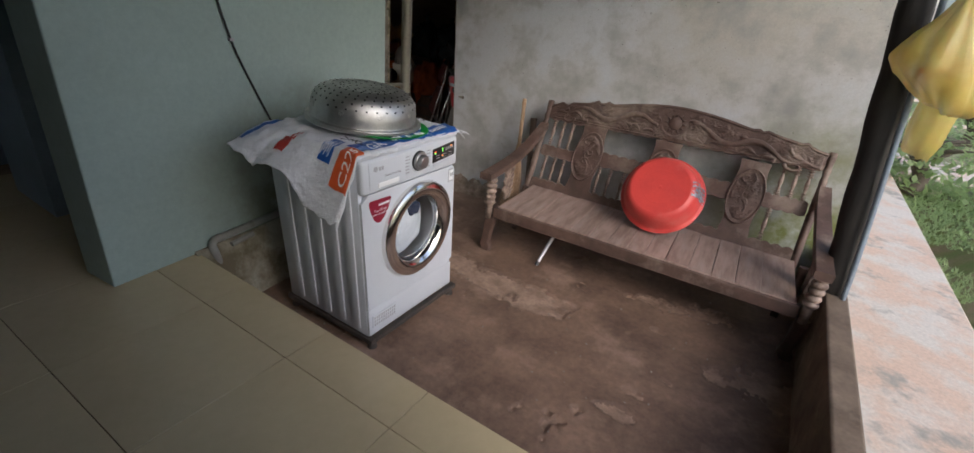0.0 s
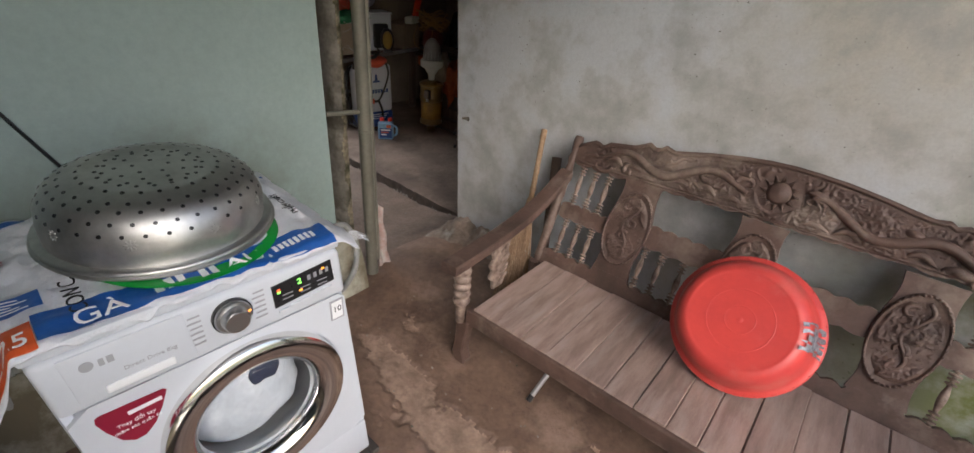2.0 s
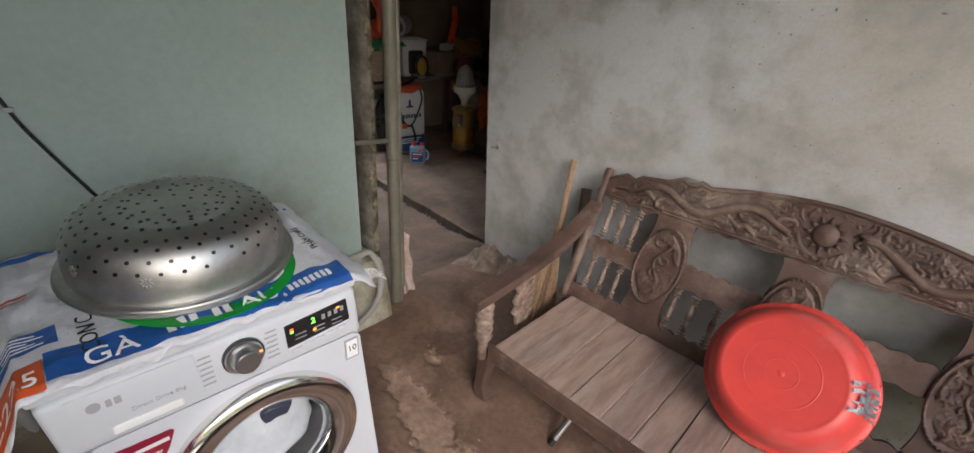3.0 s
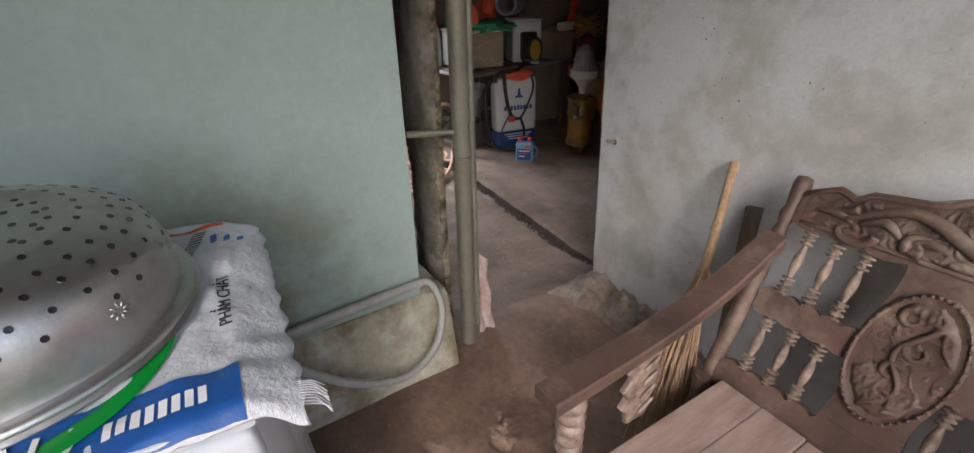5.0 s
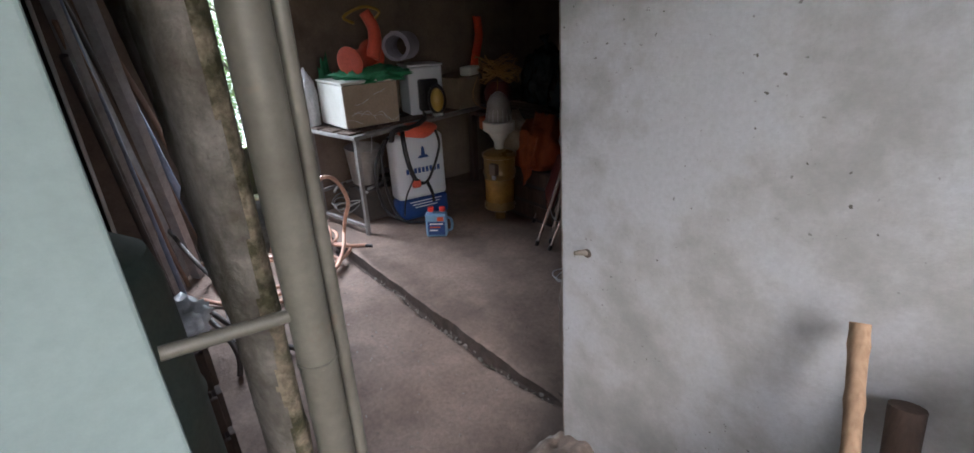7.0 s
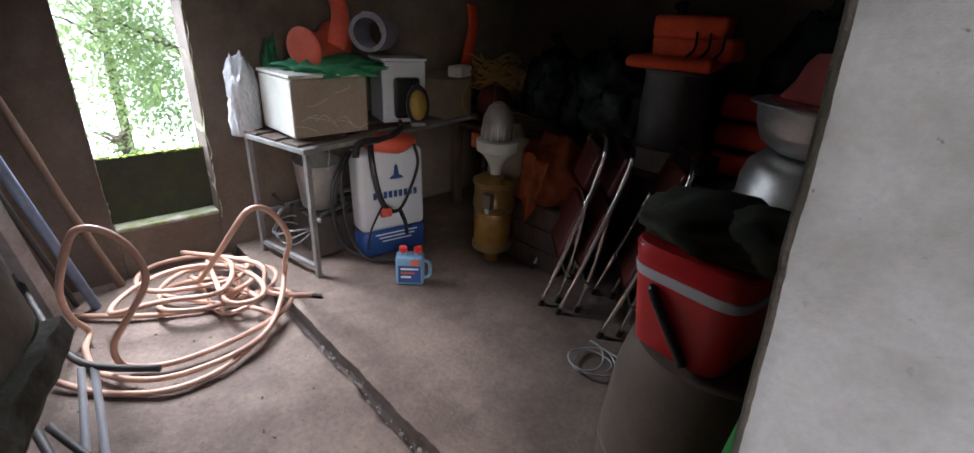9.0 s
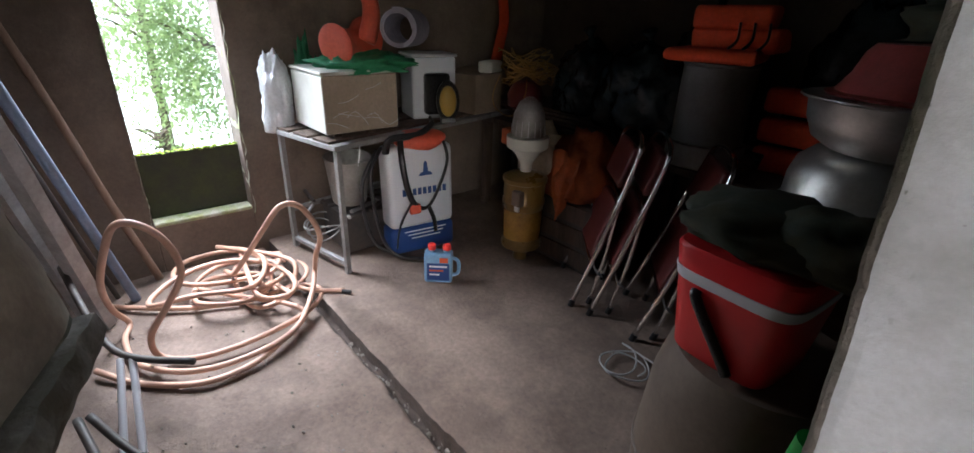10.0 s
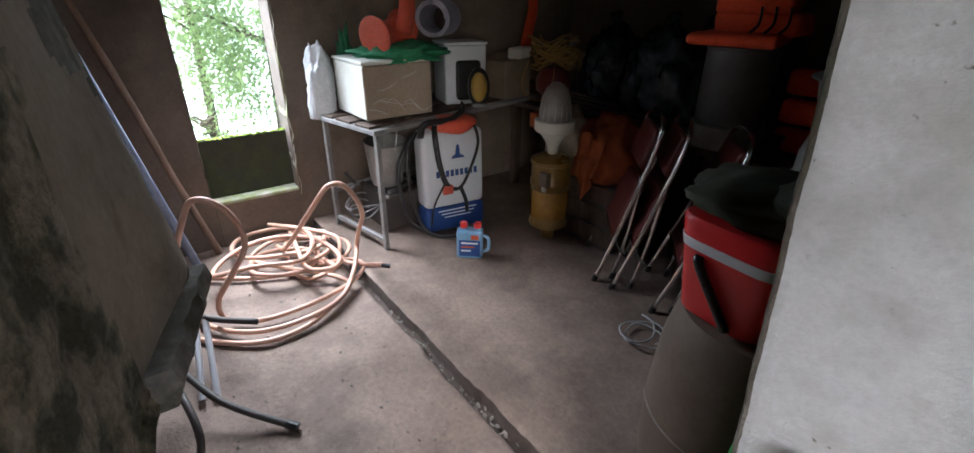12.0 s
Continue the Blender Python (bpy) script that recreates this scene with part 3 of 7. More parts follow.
def washing_machine():
    w = thing("washing_machine", "white front-loading washing machine running on a metal stand", "washing machine", pose(-0.60, 1.417, 0.063))
    part("body", shear(box(-0.545, -0.27, 0.0, 0.61, 0.0, 0.845, 0.012, 3)), M["washer"], w, smooth=True)
    part("side_panel", shear(box(-0.2745, -0.012, 0.0, 0.022, 0.0, 0.845, 0.008, 2)), M["washer"], w, smooth=True)
    part("side_panel", shear(box(-0.2745, -0.012, 0.588, 0.61, 0.0, 0.845, 0.008, 2)), M["washer"], w, smooth=True)
    part("bottom_panel", shear(box(-0.2745, -0.021, 0.023, 0.587, 0.0, 0.02)), M["washer"], w)
    part("upper_panel", shear(box(-0.2745, -0.031, 0.023, 0.587, 0.70, 0.845)), M["washer"], w)
    for k in range(5):                                     # pressed ribs of the side panel
        x = -0.49 + k * 0.095
        bm = box(x, x + 0.058, -0.006, 0.01, 0.03, 0.80, 0.005)
        part("rib", shear(bm), M["washer"], w, smooth=True)
    bm = bmesh.new()                                     # front plate with a round opening for the door
    hy, hz, hr = 0.297, 0.455, 0.166
    rim, sq = [], []
    for i in range(64):
        a = 2 * math.pi * i / 64
        ca, sa = math.cos(a), math.sin(a)
        rim.append((hy + hr * ca, hz + hr * sa))
        ty = ((0.606 - 0.066 * hz - hy) if ca > 0 else (hy - 0.004 + 0.066 * hz)) / max(abs(ca), 1e-6)
        tz = ((0.70 - hz) if sa > 0 else (hz - 0.15)) / max(abs(sa), 1e-6)
        t = min(ty, tz)
        y, z = hy + t * ca, hz + t * sa
        sq.append((y - 0.066 * (z - hz) if ty <= tz else y, z))
    rows = [[bm.verts.new((x, y, z)) for y, z in pts] for x, pts in ((-0.02, rim), (0.0, rim), (0.0, sq), (-0.02, sq))]
    for r0, r1 in zip(rows, rows[1:]):
        for i in range(64):
            bm.faces.new((r0[i], r0[(i + 1) % 64], r1[(i + 1) % 64], r1[i]))
    part("front_panel", bm, M["panel"], w)
    part("kick_panel", shear(box(-0.02, -0.002, 0.004, 0.606, 0.004, 0.146, 0.006)), M["panel"], w, smooth=True)
    hatch = part("filter_hatch", box(-0.004, 0.003, 0.018, 0.168, 0.046, 0.112, 0.003), M["panel"], w)
    for r in range(3):
        for k in range(10):
            part("vent_slot", box(0.0025, 0.0042, 0.026 + k * 0.014, 0.034 + k * 0.014, 0.054 + r * 0.018, 0.066 + r * 0.018), M["grey_print"], hatch)
    bm = box(-0.03, 0.012, 0.002, 0.608, 0.706, 0.845, 0.014, 3)
    part("control_panel", shear(bm), M["panel"], w, smooth=True)
    drawer = part("detergent_drawer", shear(box(0.004, 0.0145, 0.04, 0.245, 0.722, 0.838, 0.004)), M["panel"], w, smooth=True)
    part("drawer_grip", box(0.012, 0.0175, 0.035, 0.155, 0.726, 0.746, 0.004), M["white_print"], drawer, "recessed white grip")
    top = box(-0.55, 0.006, -0.004, 0.614, 0.845, 0.872, 0.008, 2)
    part("top_lid", shear(top), M["panel"], w, smooth=True)
    # door
    c = front(0.297, 0.455)
    prof = [(0.226, 0.0), (0.229, 0.012), (0.224, 0.026), (0.21, 0.034), (0.185, 0.036), (0.168, 0.028), (0.152, 0.012), (0.147, -0.02), (0.163, -0.02)]
    door = part("door_ring", lathe(prof[:-1] + [(0.170, -0.02), (0.2, -0.012)], 72, m=c, caps=False), M["chrome"], w, "wide polished chrome door ring", True)
    bm = lathe([(0.149, 0.004), (0.13, -0.010), (0.10, -0.022), (0.05, -0.030), (0.0001, -0.032)], 48, m=c, caps=False)
    g = part("door_glass", bm, M["glass"], door, "clear bulging door glass", "all")
    g.visible_shadow = False
    part("handle", box(-0.004, 0.02, 0.455, 0.476, 0.40, 0.53, 0.008, 2), M["panel"], door)
    part("drum", lathe([(0.16, -0.018), (0.175, -0.06), (0.18, -0.2), (0.0001, -0.21)], 48, m=c, caps=False), M["steel"], w, "steel drum", "all")
    bm = bmesh.new()
    bmesh.ops.create_icosphere(bm, subdivisions=4, radius=0.148)
    for v in bm.verts:
        v.co += v.co.normalized() * wob(v.co, 14, 0.018)
        v.co.x *= 0.40
    bm.transform(Matrix.Translation((-0.105, 0.293, 0.435)))
    part("laundry", bm, M["suds"], w, "white laundry in suds", "all")
    bm = bmesh.new()
    bmesh.ops.create_icosphere(bm, subdivisions=3, radius=0.035)
    for v in bm.verts:
        v.co += v.co.normalized() * wob(v.co, 40, 0.02)
        v.co.x *= 0.5
    bm.transform(Matrix.Translation((-0.058, 0.335, 0.525)))
    part("dark_cloth", bm, M["cloth_dark"], w, "dark blue cloth", "all")
    # controls
    k = part("dial", lathe([(0.040, 0.0), (0.040, 0.012), (0.037, 0.016), (0.030, 0.017), (0.028, 0.034), (0.025, 0.037), (0.0001, 0.037)], 40, m=front(0.278, 0.785, 0.012)), M["steel"], w, "dark steel programme dial", True)
    part("dial_ring", lathe([(0.043, 0.0), (0.043, 0.008), (0.038, 0.010)], 40, m=front(0.278, 0.785, 0.012)), M["black"], k, "black ring", True)
    part("dial_light", box(0.025, 0.0295, 0.303, 0.314, 0.787, 0.791), M["lit_orange"], k, "lit orange mark")
    disp = part("display", slab([(0.372, 0.752), (0.528, 0.764), (0.523, 0.826), (0.370, 0.814)], 0.004, m=Matrix(((0, -1, 0, 0.016), (1, 0, 0, 0), (0, 0, 1, 0), (0, 0, 0, 1)))), M["black"], w, "black display with lit digits")
    text_mesh("digit", "2", 0.022, front(0.437, 0.802, 0.0165), M["lit_green"], disp)
    for y, z, mm in ((0.385, 0.800, "lit_red"), (0.385, 0.793, "lit_green"), (0.438, 0.776, "lit_orange"), (0.50, 0.812, "lit_orange")):
        part("light", box(0.016, 0.0172, y - 0.004, y + 0.004, z - 0.002, z + 0.002), M[mm], disp)
    for k in range(4):
        part("symbol", box(0.016, 0.0170, 0.458 + k * 0.016, 0.466 + k * 0.016, 0.795 + k * 0.001, 0.809 + k * 0.001), M["grey_print"], disp)
    for k in range(6):
        part("symbol", box(0.016, 0.0170, 0.392 + (k % 3) * 0.045, 0.418 + (k % 3) * 0.045, 0.768 + (k // 3) * 0.012, 0.7705 + (k // 3) * 0.012), M["grey_print"], disp)
    for k in range(5):
        part("button", box(0.008, 0.017, 0.379 + k * 0.029, 0.405 + k * 0.029, 0.733 + k * 0.0024, 0.742 + k * 0.0024, 0.002), M["panel"], w)
    for side, y0 in ((-1, 0.190), (1, 0.325)):
        for r in range(6):
            part("programme_mark", box(0.0125, 0.0135, y0 + (0.004 * (r % 2)), y0 + 0.028, 0.745 + r * 0.014, 0.749 + r * 0.014), M["grey_print"], w)
    part("maker_mark", lathe([(0.011, 0), (0.011, 0.001), (0.0001, 0.001)], 24, m=front(0.022, 0.806, 0.0145)), M["grey_print"], w)
    part("maker_mark", box(0.0145, 0.0155, 0.040, 0.049, 0.796, 0.812), M["grey_print"], w)
    part("maker_mark", box(0.0145, 0.0155, 0.053, 0.064, 0.796, 0.812), M["grey_print"], w)
    text_mesh("lettering", "Direct Drive 8kg", 0.0135, front(0.118, 0.768, 0.0147), M["grey_print"], w)
    # dark red label with its two lines
    out = [(0.0, 0.668), (0.006, 0.672), (0.118, 0.666), (0.124, 0.660), (0.108, 0.622), (0.088, 0.588), (0.066, 0.568), (0.046, 0.567), (0.026, 0.584), (0.008, 0.622), (-0.002, 0.655)]
    lab = part("red_label", slab([(-u, v) for u, v in out], 0.0012, m=Matrix(((0, -1, 0, 0.0025), (-1, 0, 0, 0), (0, 0, 1, 0), (0, 0, 0, 1)))), M["red_label"], w, "dark red label with white lettering")
    text_mesh("lettering", "Thay đổi tay", 0.0135, front(0.060, 0.622, 0.0028), M["white_print"], lab)
    text_mesh("lettering", "chăm sóc quần áo", 0.0115, front(0.060, 0.606, 0.0028), M["white_print"], lab)
    part("printed_mark", box(0.0027, 0.0035, 0.050, 0.112, 0.641, 0.651), M["white_print"], lab)
    badge = part("badge", box(0.001, 0.0032, 0.515, 0.554, 0.622, 0.686), M["grey_print"], w, "grey badge with a number")
    part("badge_face", box(0.003, 0.0036, 0.519, 0.550, 0.627, 0.681), M["white_print"], badge)
    text_mesh("lettering", "10", 0.026, front(0.5345, 0.656, 0.004), M["black"], badge)
    # stand
    s = thing("appliance_stand", "low black iron stand with bar rails under the washer", "stand", pose(-0.60, 1.417, 0.0))
    for y in (-0.01, 0.60):
        part("rail", box(-0.56, 0.02, y, y + 0.03, 0.035, 0.06, 0.004), M["iron"], s)
    for x in (-0.56, -0.01):
        part("rail", box(x, x + 0.03, 0.021, 0.599, 0.036, 0.059, 0.004), M["iron"], s)
    for x in (-0.53, -0.005):
        for y in (0.02, 0.60):
            part("foot", lathe([(0.022, -0.02), (0.024, 0.0), (0.016, 0.034)], 14, m=Matrix.Translation((x, y, 0))), M["iron"], s)


washing_machine()

# ---- the sack, the basin and the plate on the washer ----
M["sack"] = material("white_woven_sack", (0.70, 0.71, 0.74), (0.60, 0.61, 0.64), 14, 0.42, bump=0.8, fine=45, spread=0.15, bump_dist=0.014)
M["sack_blue"] = material("blue_print", (0.02, 0.10, 0.36), (0.015, 0.08, 0.30), 20, 0.42, bump=0.3, spread=0.2)
M["sack_orange"] = material("orange_print", (0.62, 0.10, 0.02), (0.55, 0.085, 0.02), 20, 0.42, bump=0.3, spread=0.2)
M["sack_red"] = material("red_print", (0.45, 0.04, 0.03), rough=0.45, bump=0.2, spread=0.2)
M["aluminium"] = material("dull_hammered_aluminium", (0.58, 0.575, 0.555), (0.46, 0.455, 0.44), 9, 0.44, 1.0, bump=0.16, fine=60, spread=0.25, rough_var=0.1)
M["green_plastic"] = material("bright_green_plastic", (0.01, 0.30, 0.035), rough=0.35, bump=0.02, spread=0.1)
WX, WY, WZ = -0.60, 1.417, 0.935


def sack_point(a, b, lift=0.0):
    """a runs along the front of the washer (from -0.26 to 0.60), b from its front (0) to its back (0.55)."""
    x, y, z = WX + 0.012 - b, WY - 0.05 + a, WZ
    z += 0.008 * noise.noise(Vector((a * 9, b * 9, 0.3))) + 0.006 * noise.noise(Vector((a * 26, b * 22, 1.3))) + 0.009 * abs(noise.noise(Vector((a * 14 + b * 6, b * 17, 4.1)))) - 0.003
    over = max(0.0, -0.012 - a)                      # hangs over the left side
    drop = over * (0.40 + 1.15 * max(0, 1 - b / 0.34)) + 1.2 * over * over
    x += over * 0.1 * math.sin(b * 30)
    y += over * 0.30 * max(0, 1 - b / 0.45)
    z -= drop + 0.03 * over * math.sin(b * 22 + a * 6) * 4
    fo = max(0.0, 0.018 - b)                         # folded over the front edge
    z -= fo * 0.9
    ro = max(0.0, a - 0.600)
    z -= ro * 0.35 + 4.0 * ro * ro
    return Vector((x, y, z + lift))


def sack_patch(a0, a1, b0, b1, na, nb, lift, skew=0.0, edge=0.0):
    bm = bmesh.new()
    g = []
    for j in range(nb + 1):
        row = []
        for i in range(na + 1):
            a, b = a0 + (a1 - a0) * i / na, b0 + (b1 - b0) * j / nb
            b += skew * (i / na - 0.5)
            if edge:
                if i in (0, na):
                    a += edge * noise.noise(Vector((b * 30, i, 0)))
                if j in (0, nb):
                    b += edge * noise.noise(Vector((a * 30, j, 5)))
            row.append(bm.verts.new(sack_point(a, b, lift)))
        g.append(row)
    for j in range(nb):
        for i in range(na):
            bm.faces.new((g[j][i], g[j][i + 1], g[j + 1][i + 1], g[j + 1][i]))
    return bm


def thicken(bm, t):
    """Doubles an open sheet downwards and closes its rim."""
    top = bm.faces[:]
    rim = [e for e in bm.edges if len(e.link_faces) == 1]
    twin = {v: bm.verts.new(v.co - Vector((0, 0, t))) for v in bm.verts[:]}
    for f in top:
        bm.faces.new([twin[v] for v in reversed(f.verts)])
    for e in rim:
        a, b = e.verts
        bm.faces.new((a, b, twin[b], twin[a]))
    return bm


def feed_sack():
    s = thing("feed_sack", "creased white woven feed sack with blue and orange print", "sack")
    part("sheet", thicken(sack_patch(-0.165, 0.664, 0.003, 0.56, 116, 70, 0.006, edge=0.009), 0.003), M["sack"], s, smooth="all")
    part("print", sack_patch(0.03, 0.60, 0.012, 0.098, 90, 10, 0.0085, -0.02), M["sack_blue"], s, "blue printed band", "all")
    part("print", sack_patch(-0.10, 0.028, 0.010, 0.092, 24, 10, 0.0085), M["sack_orange"], s, "orange printed block", "all")
    part("print", sack_patch(-0.06, 0.055, 0.125, 0.185, 24, 10, 0.0085, 0.02), M["sack_blue"], s, "blue printed oval", "all")
    part("print", sack_patch(-0.10, -0.03, 0.33, 0.375, 16, 8, 0.0085, 0.01), M["sack_red"], s, "red printed block", "all")
    part("print", sack_patch(-0.04, 0.02, 0.35, 0.358, 12, 2, 0.0085, 0.01), M["sack_red"], s, "", "all")
    part("print", sack_patch(-0.04, 0.02, 0.33, 0.338, 12, 2, 0.0085, 0.01), M["sack_red"], s, "", "all")
    part("print", sack_patch(-0.12, 0.08, 0.53, 0.55, 30, 3, 0.0085, 0.0), M["sack_blue"], s, "", "all")
    part("print", sack_patch(0.47, 0.60, 0.525, 0.538, 16, 3, 0.0085, 0.02), M["sack_orange"], s, "", "all")
    for words, size, a, b in (("PHẨM CHẤT", 0.025, 0.590, 0.255), ("CON C", 0.042, 0.100, 0.135)):
        me = text_mesh("lettering", words, size, Matrix.Identity(4), M["black"], s)
        for v in me.data.vertices:
            v.co = sack_point(a - v.co.y, b + v.co.x, 0.0095 + v.co.z)
    for words, a in (("GÀ", 0.125), ("AU", 0.395)):
        me = text_mesh("lettering", words, 0.062, Matrix.Identity(4), M["white_print"], s)
        for v in me.data.vertices:
            v.co = sack_point(a + v.co.x, 0.048 + v.co.y, 0.0105 + v.co.z)
    for k in range(11):
        a = 0.12 + k * 0.021 + (0.012 if k > 1 else 0)
        if 2 < k < 10 and k % 4 != 3:
            part("lettering", sack_patch(a, a + 0.014, 0.030, 0.072, 3, 3, 0.0105), M["white_print"], s)
    for k in range(8):
        a = 0.46 + k * 0.0135
        part("lettering", sack_patch(a, a + 0.009, 0.036, 0.062, 2, 2, 0.0105), M["white_print"], s)
    for k in range(5):
        b = 0.135 + k * 0.009
        part("lettering", sack_patch(-0.045 + 0.01 * (k % 2), 0.035 - 0.012 * (k % 3), b, b + 0.004, 10, 1, 0.0105), M["white_print"], s)
    me = text_mesh("lettering", "C225", 0.052, Matrix.Identity(4), M["white_print"], s)
    for v in me.data.vertices:                           # lay the letters on the cloth
        v.co = sack_point(-0.036 + v.co.x, 0.042 + v.co.y, 0.0095 + v.co.z)
    for k in range(22):
        b = 0.33 + k * 0.0085
        part("lettering", sack_patch(0.50 + 0.0022 * k, 0.523 + 0.0022 * k, b, b + 0.005, 4, 1, 0.0098), M["black"], s)
    for k in range(3):
        part("print", sack_patch(0.575 + 0.022 * k, 0.586 + 0.022 * k, 0.465, 0.500 - 0.008 * k, 3, 5, 0.0092, 0.01), M["sack_blue"], s)
    for k in range(10):                                  # frayed threads at the corner
        p = sack_point(0.660, 0.02 + k * 0.004, 0.006)
        part("thread", tube(smooth_path([p, p + Vector((0.012, 0.016, 0.004)), p + Vector((0.02 + 0.006 * (k % 3), 0.03, -0.004 * (k % 4)))], 3), 0.0007, 4), M["sack"], s)


feed_sack()


def dented_bowl(seg=72):
    """An upturned aluminium colander; its hole rows are laid on later as dark discs."""
    prof = [(0.245, 0.012), (0.262, 0.013), (0.268, 0.008), (0.266, 0.001), (0.258, 0.0), (0.246, 0.006), (0.246, 0.018), (0.246, 0.04), (0.244, 0.065), (0.238, 0.09), (0.226, 0.112),
            (0.206, 0.130), (0.180, 0.142), (0.150, 0.148), (0.142, 0.151), (0.136, 0.147), (0.09, 0.149), (0.0001, 0.150)]
    prof = [(r * 0.915, z) for r, z in prof]
    bm = lathe(prof, seg)
    for v in bm.verts:
        r = math.hypot(v.co.x, v.co.y)
        if 0.03 < v.co.z < 0.1:
            a = math.atan2(v.co.y, v.co.x)
            d = 0.005 * noise.noise(Vector((a * 5, v.co.z * 25, 2))) + 0.003 * noise.noise(Vector((a * 14, v.co.z * 40, 7)))
            v.co.x += d * v.co.x / r
            v.co.y += d * v.co.y / r
    return bm, prof


def colander():
    c = thing("colander", "dented aluminium colander turned upside down", "colander", pose(-0.895, 1.680, 0.966, -2, 3, 0) @ Matrix.Diagonal((1, 1, 0.93, 1)))
    bm, prof = dented_bowl()
    part("bowl", bm, M["aluminium"], c, smooth="all")
    body = prof[6:]

    def at(s):
        k = s * (len(body) - 1)
        i = min(int(k), len(body) - 2)
        f = k - i
        (r0, z0), (r1, z1) = body[i], body[i + 1]
        return r0 + (r1 - r0) * f, z0 + (z1 - z0) * f, Vector((z1 - z0, 0, r0 - r1)).normalized()
    holes = []
    for s, n, off in ((0.265, 34, 0), (0.36, 34, 0.5), (0.455, 32, 0), (0.53, 30, 0.5)):
        for k in range(n):
            if s < 0.3 and k % 3 == 1 and k < 24:
                continue
            holes.append((s, 2 * math.pi * (k + off) / n))
    for s, n in ((0.66, 26), (0.865, 20), (0.89, 14), (0.925, 9), (0.96, 5)):
        for k in range(n):
            holes.append((s, 2 * math.pi * (k + 0.3) / n))
    # No holes are cut: black discs stand for the shade inside them
    bm = bmesh.new()
    for s, a in holes:
        r, z, nrm = at(min(s, 0.985))
        m = Matrix.Rotation(a, 4, "Z") @ Matrix.Translation((r, 0, z)) @ nrm.to_track_quat("Z", "Y").to_matrix().to_4x4()
        lathe([(0.0047, -0.001), (0.0044, 0.0012), (0.0001, 0.0008)], 8, bm, m)
    tagged(part("drain_hole_pattern", bm, M["black"], c, "black discs for the shaded drain holes"), kind="stuff")
    for k in range(9):                                   # pressed flower marks
        r, z, nrm = at(0.20)
        for q in range(8):
            b = 2 * math.pi * q / 8
            m = Matrix.Rotation(2 * math.pi * k / 9 + 0.2, 4, "Z") @ Matrix.Translation((r, 0, z)) @ nrm.to_track_quat("Z", "Y").to_matrix().to_4x4() @ Matrix.Rotation(b, 4, "Z") @ Matrix.Translation((0.009, 0, 0)) @ Matrix.Diagonal((1.7, 0.7, 0.5, 1))
            pb = bmesh.new() if q == 0 else pb
            bmesh.ops.create_icosphere(pb, subdivisions=1, radius=0.0032, matrix=m)
        part("pressed_flower", pb, M["aluminium"], c, smooth="all")
    b2 = thing("basin", "shallow aluminium basin under the colander", "basin", pose(-0.895, 1.680, 0.946, -2, 3, 0))
    part("bowl", lathe([(0.18, 0.0), (0.215, 0.006), (0.238, 0.012), (0.246, 0.014), (0.249, 0.019), (0.244, 0.023), (0.23, 0.021), (0.18, 0.019)], 64), M["aluminium"], b2, smooth=True)
    p = thing("plate", "bright green plastic plate under the aluminium basin", "plate", pose(-0.80, 1.695, 0.938, -2, 2, 0) @ Matrix.Diagonal((0.84, 0.84, 1, 1)))
    part("dish", lathe([(0.17, 0.0), (0.19, 0.001), (0.232, 0.010), (0.240, 0.016), (0.236, 0.018), (0.19, 0.008), (0.15, 0.007)], 64), M["green_plastic"], p, smooth=True)


colander()

# ---- porch: bench ----
M["wood_seat"] = material("dusty_plank", (0.34, 0.245, 0.208), (0.205, 0.142, 0.118), 4, 0.5, bump=0.2, fine=80, spread=0.4, stain=(0.34, 0.27, 0.24), stain_scale=3.5, stain_cut=(0.5, 0.72), stretch=(6, 1, 1), rand=0.12)
M["wood_worn"] = material("worn_pale_turned_wood", (0.30, 0.225, 0.18), (0.11, 0.07, 0.052), 30, 0.6, bump=0.2, fine=90, spread=0.4)
BENCH = pose(-0.70, 2.57, 0, 0, 0, 2.8)
BACK = Matrix.Translation((0, 0.54, 0.31)) @ Matrix.Rotation(radians(-21.5), 4, "X")


def wavy(p, q, n, amp, phase=0.0):
    """Scalloped line from p to q."""
    out = []
    for i in range(n * 4 + 1):
        t = i / (n * 4)
        out.append((p[0] + (q[0] - p[0]) * t, p[1] + (q[1] - p[1]) * t + amp * abs(math.sin(math.pi * (n * t + phase)))))
    return out


HALF = [(0.004, 0.0), (0.010, 0.012), (0.010, 0.03), (0.0045, 0.045), (0.0045, 0.06), (0.0135, 0.075), (0.0135, 0.10), (0.005, 0.115), (0.0045, 0.14), (0.012, 0.155), (0.012, 0.175), (0.005, 0.19), (0.005, 0.215), (0.0125, 0.23), (0.0125, 0.25), (0.005, 0.265), (0.0055, 0.31), (0.0085, 0.39), (0.0098, 0.46)]
SPINDLE = HALF + [(r, 1 - t) for r, t in HALF[::-1]]


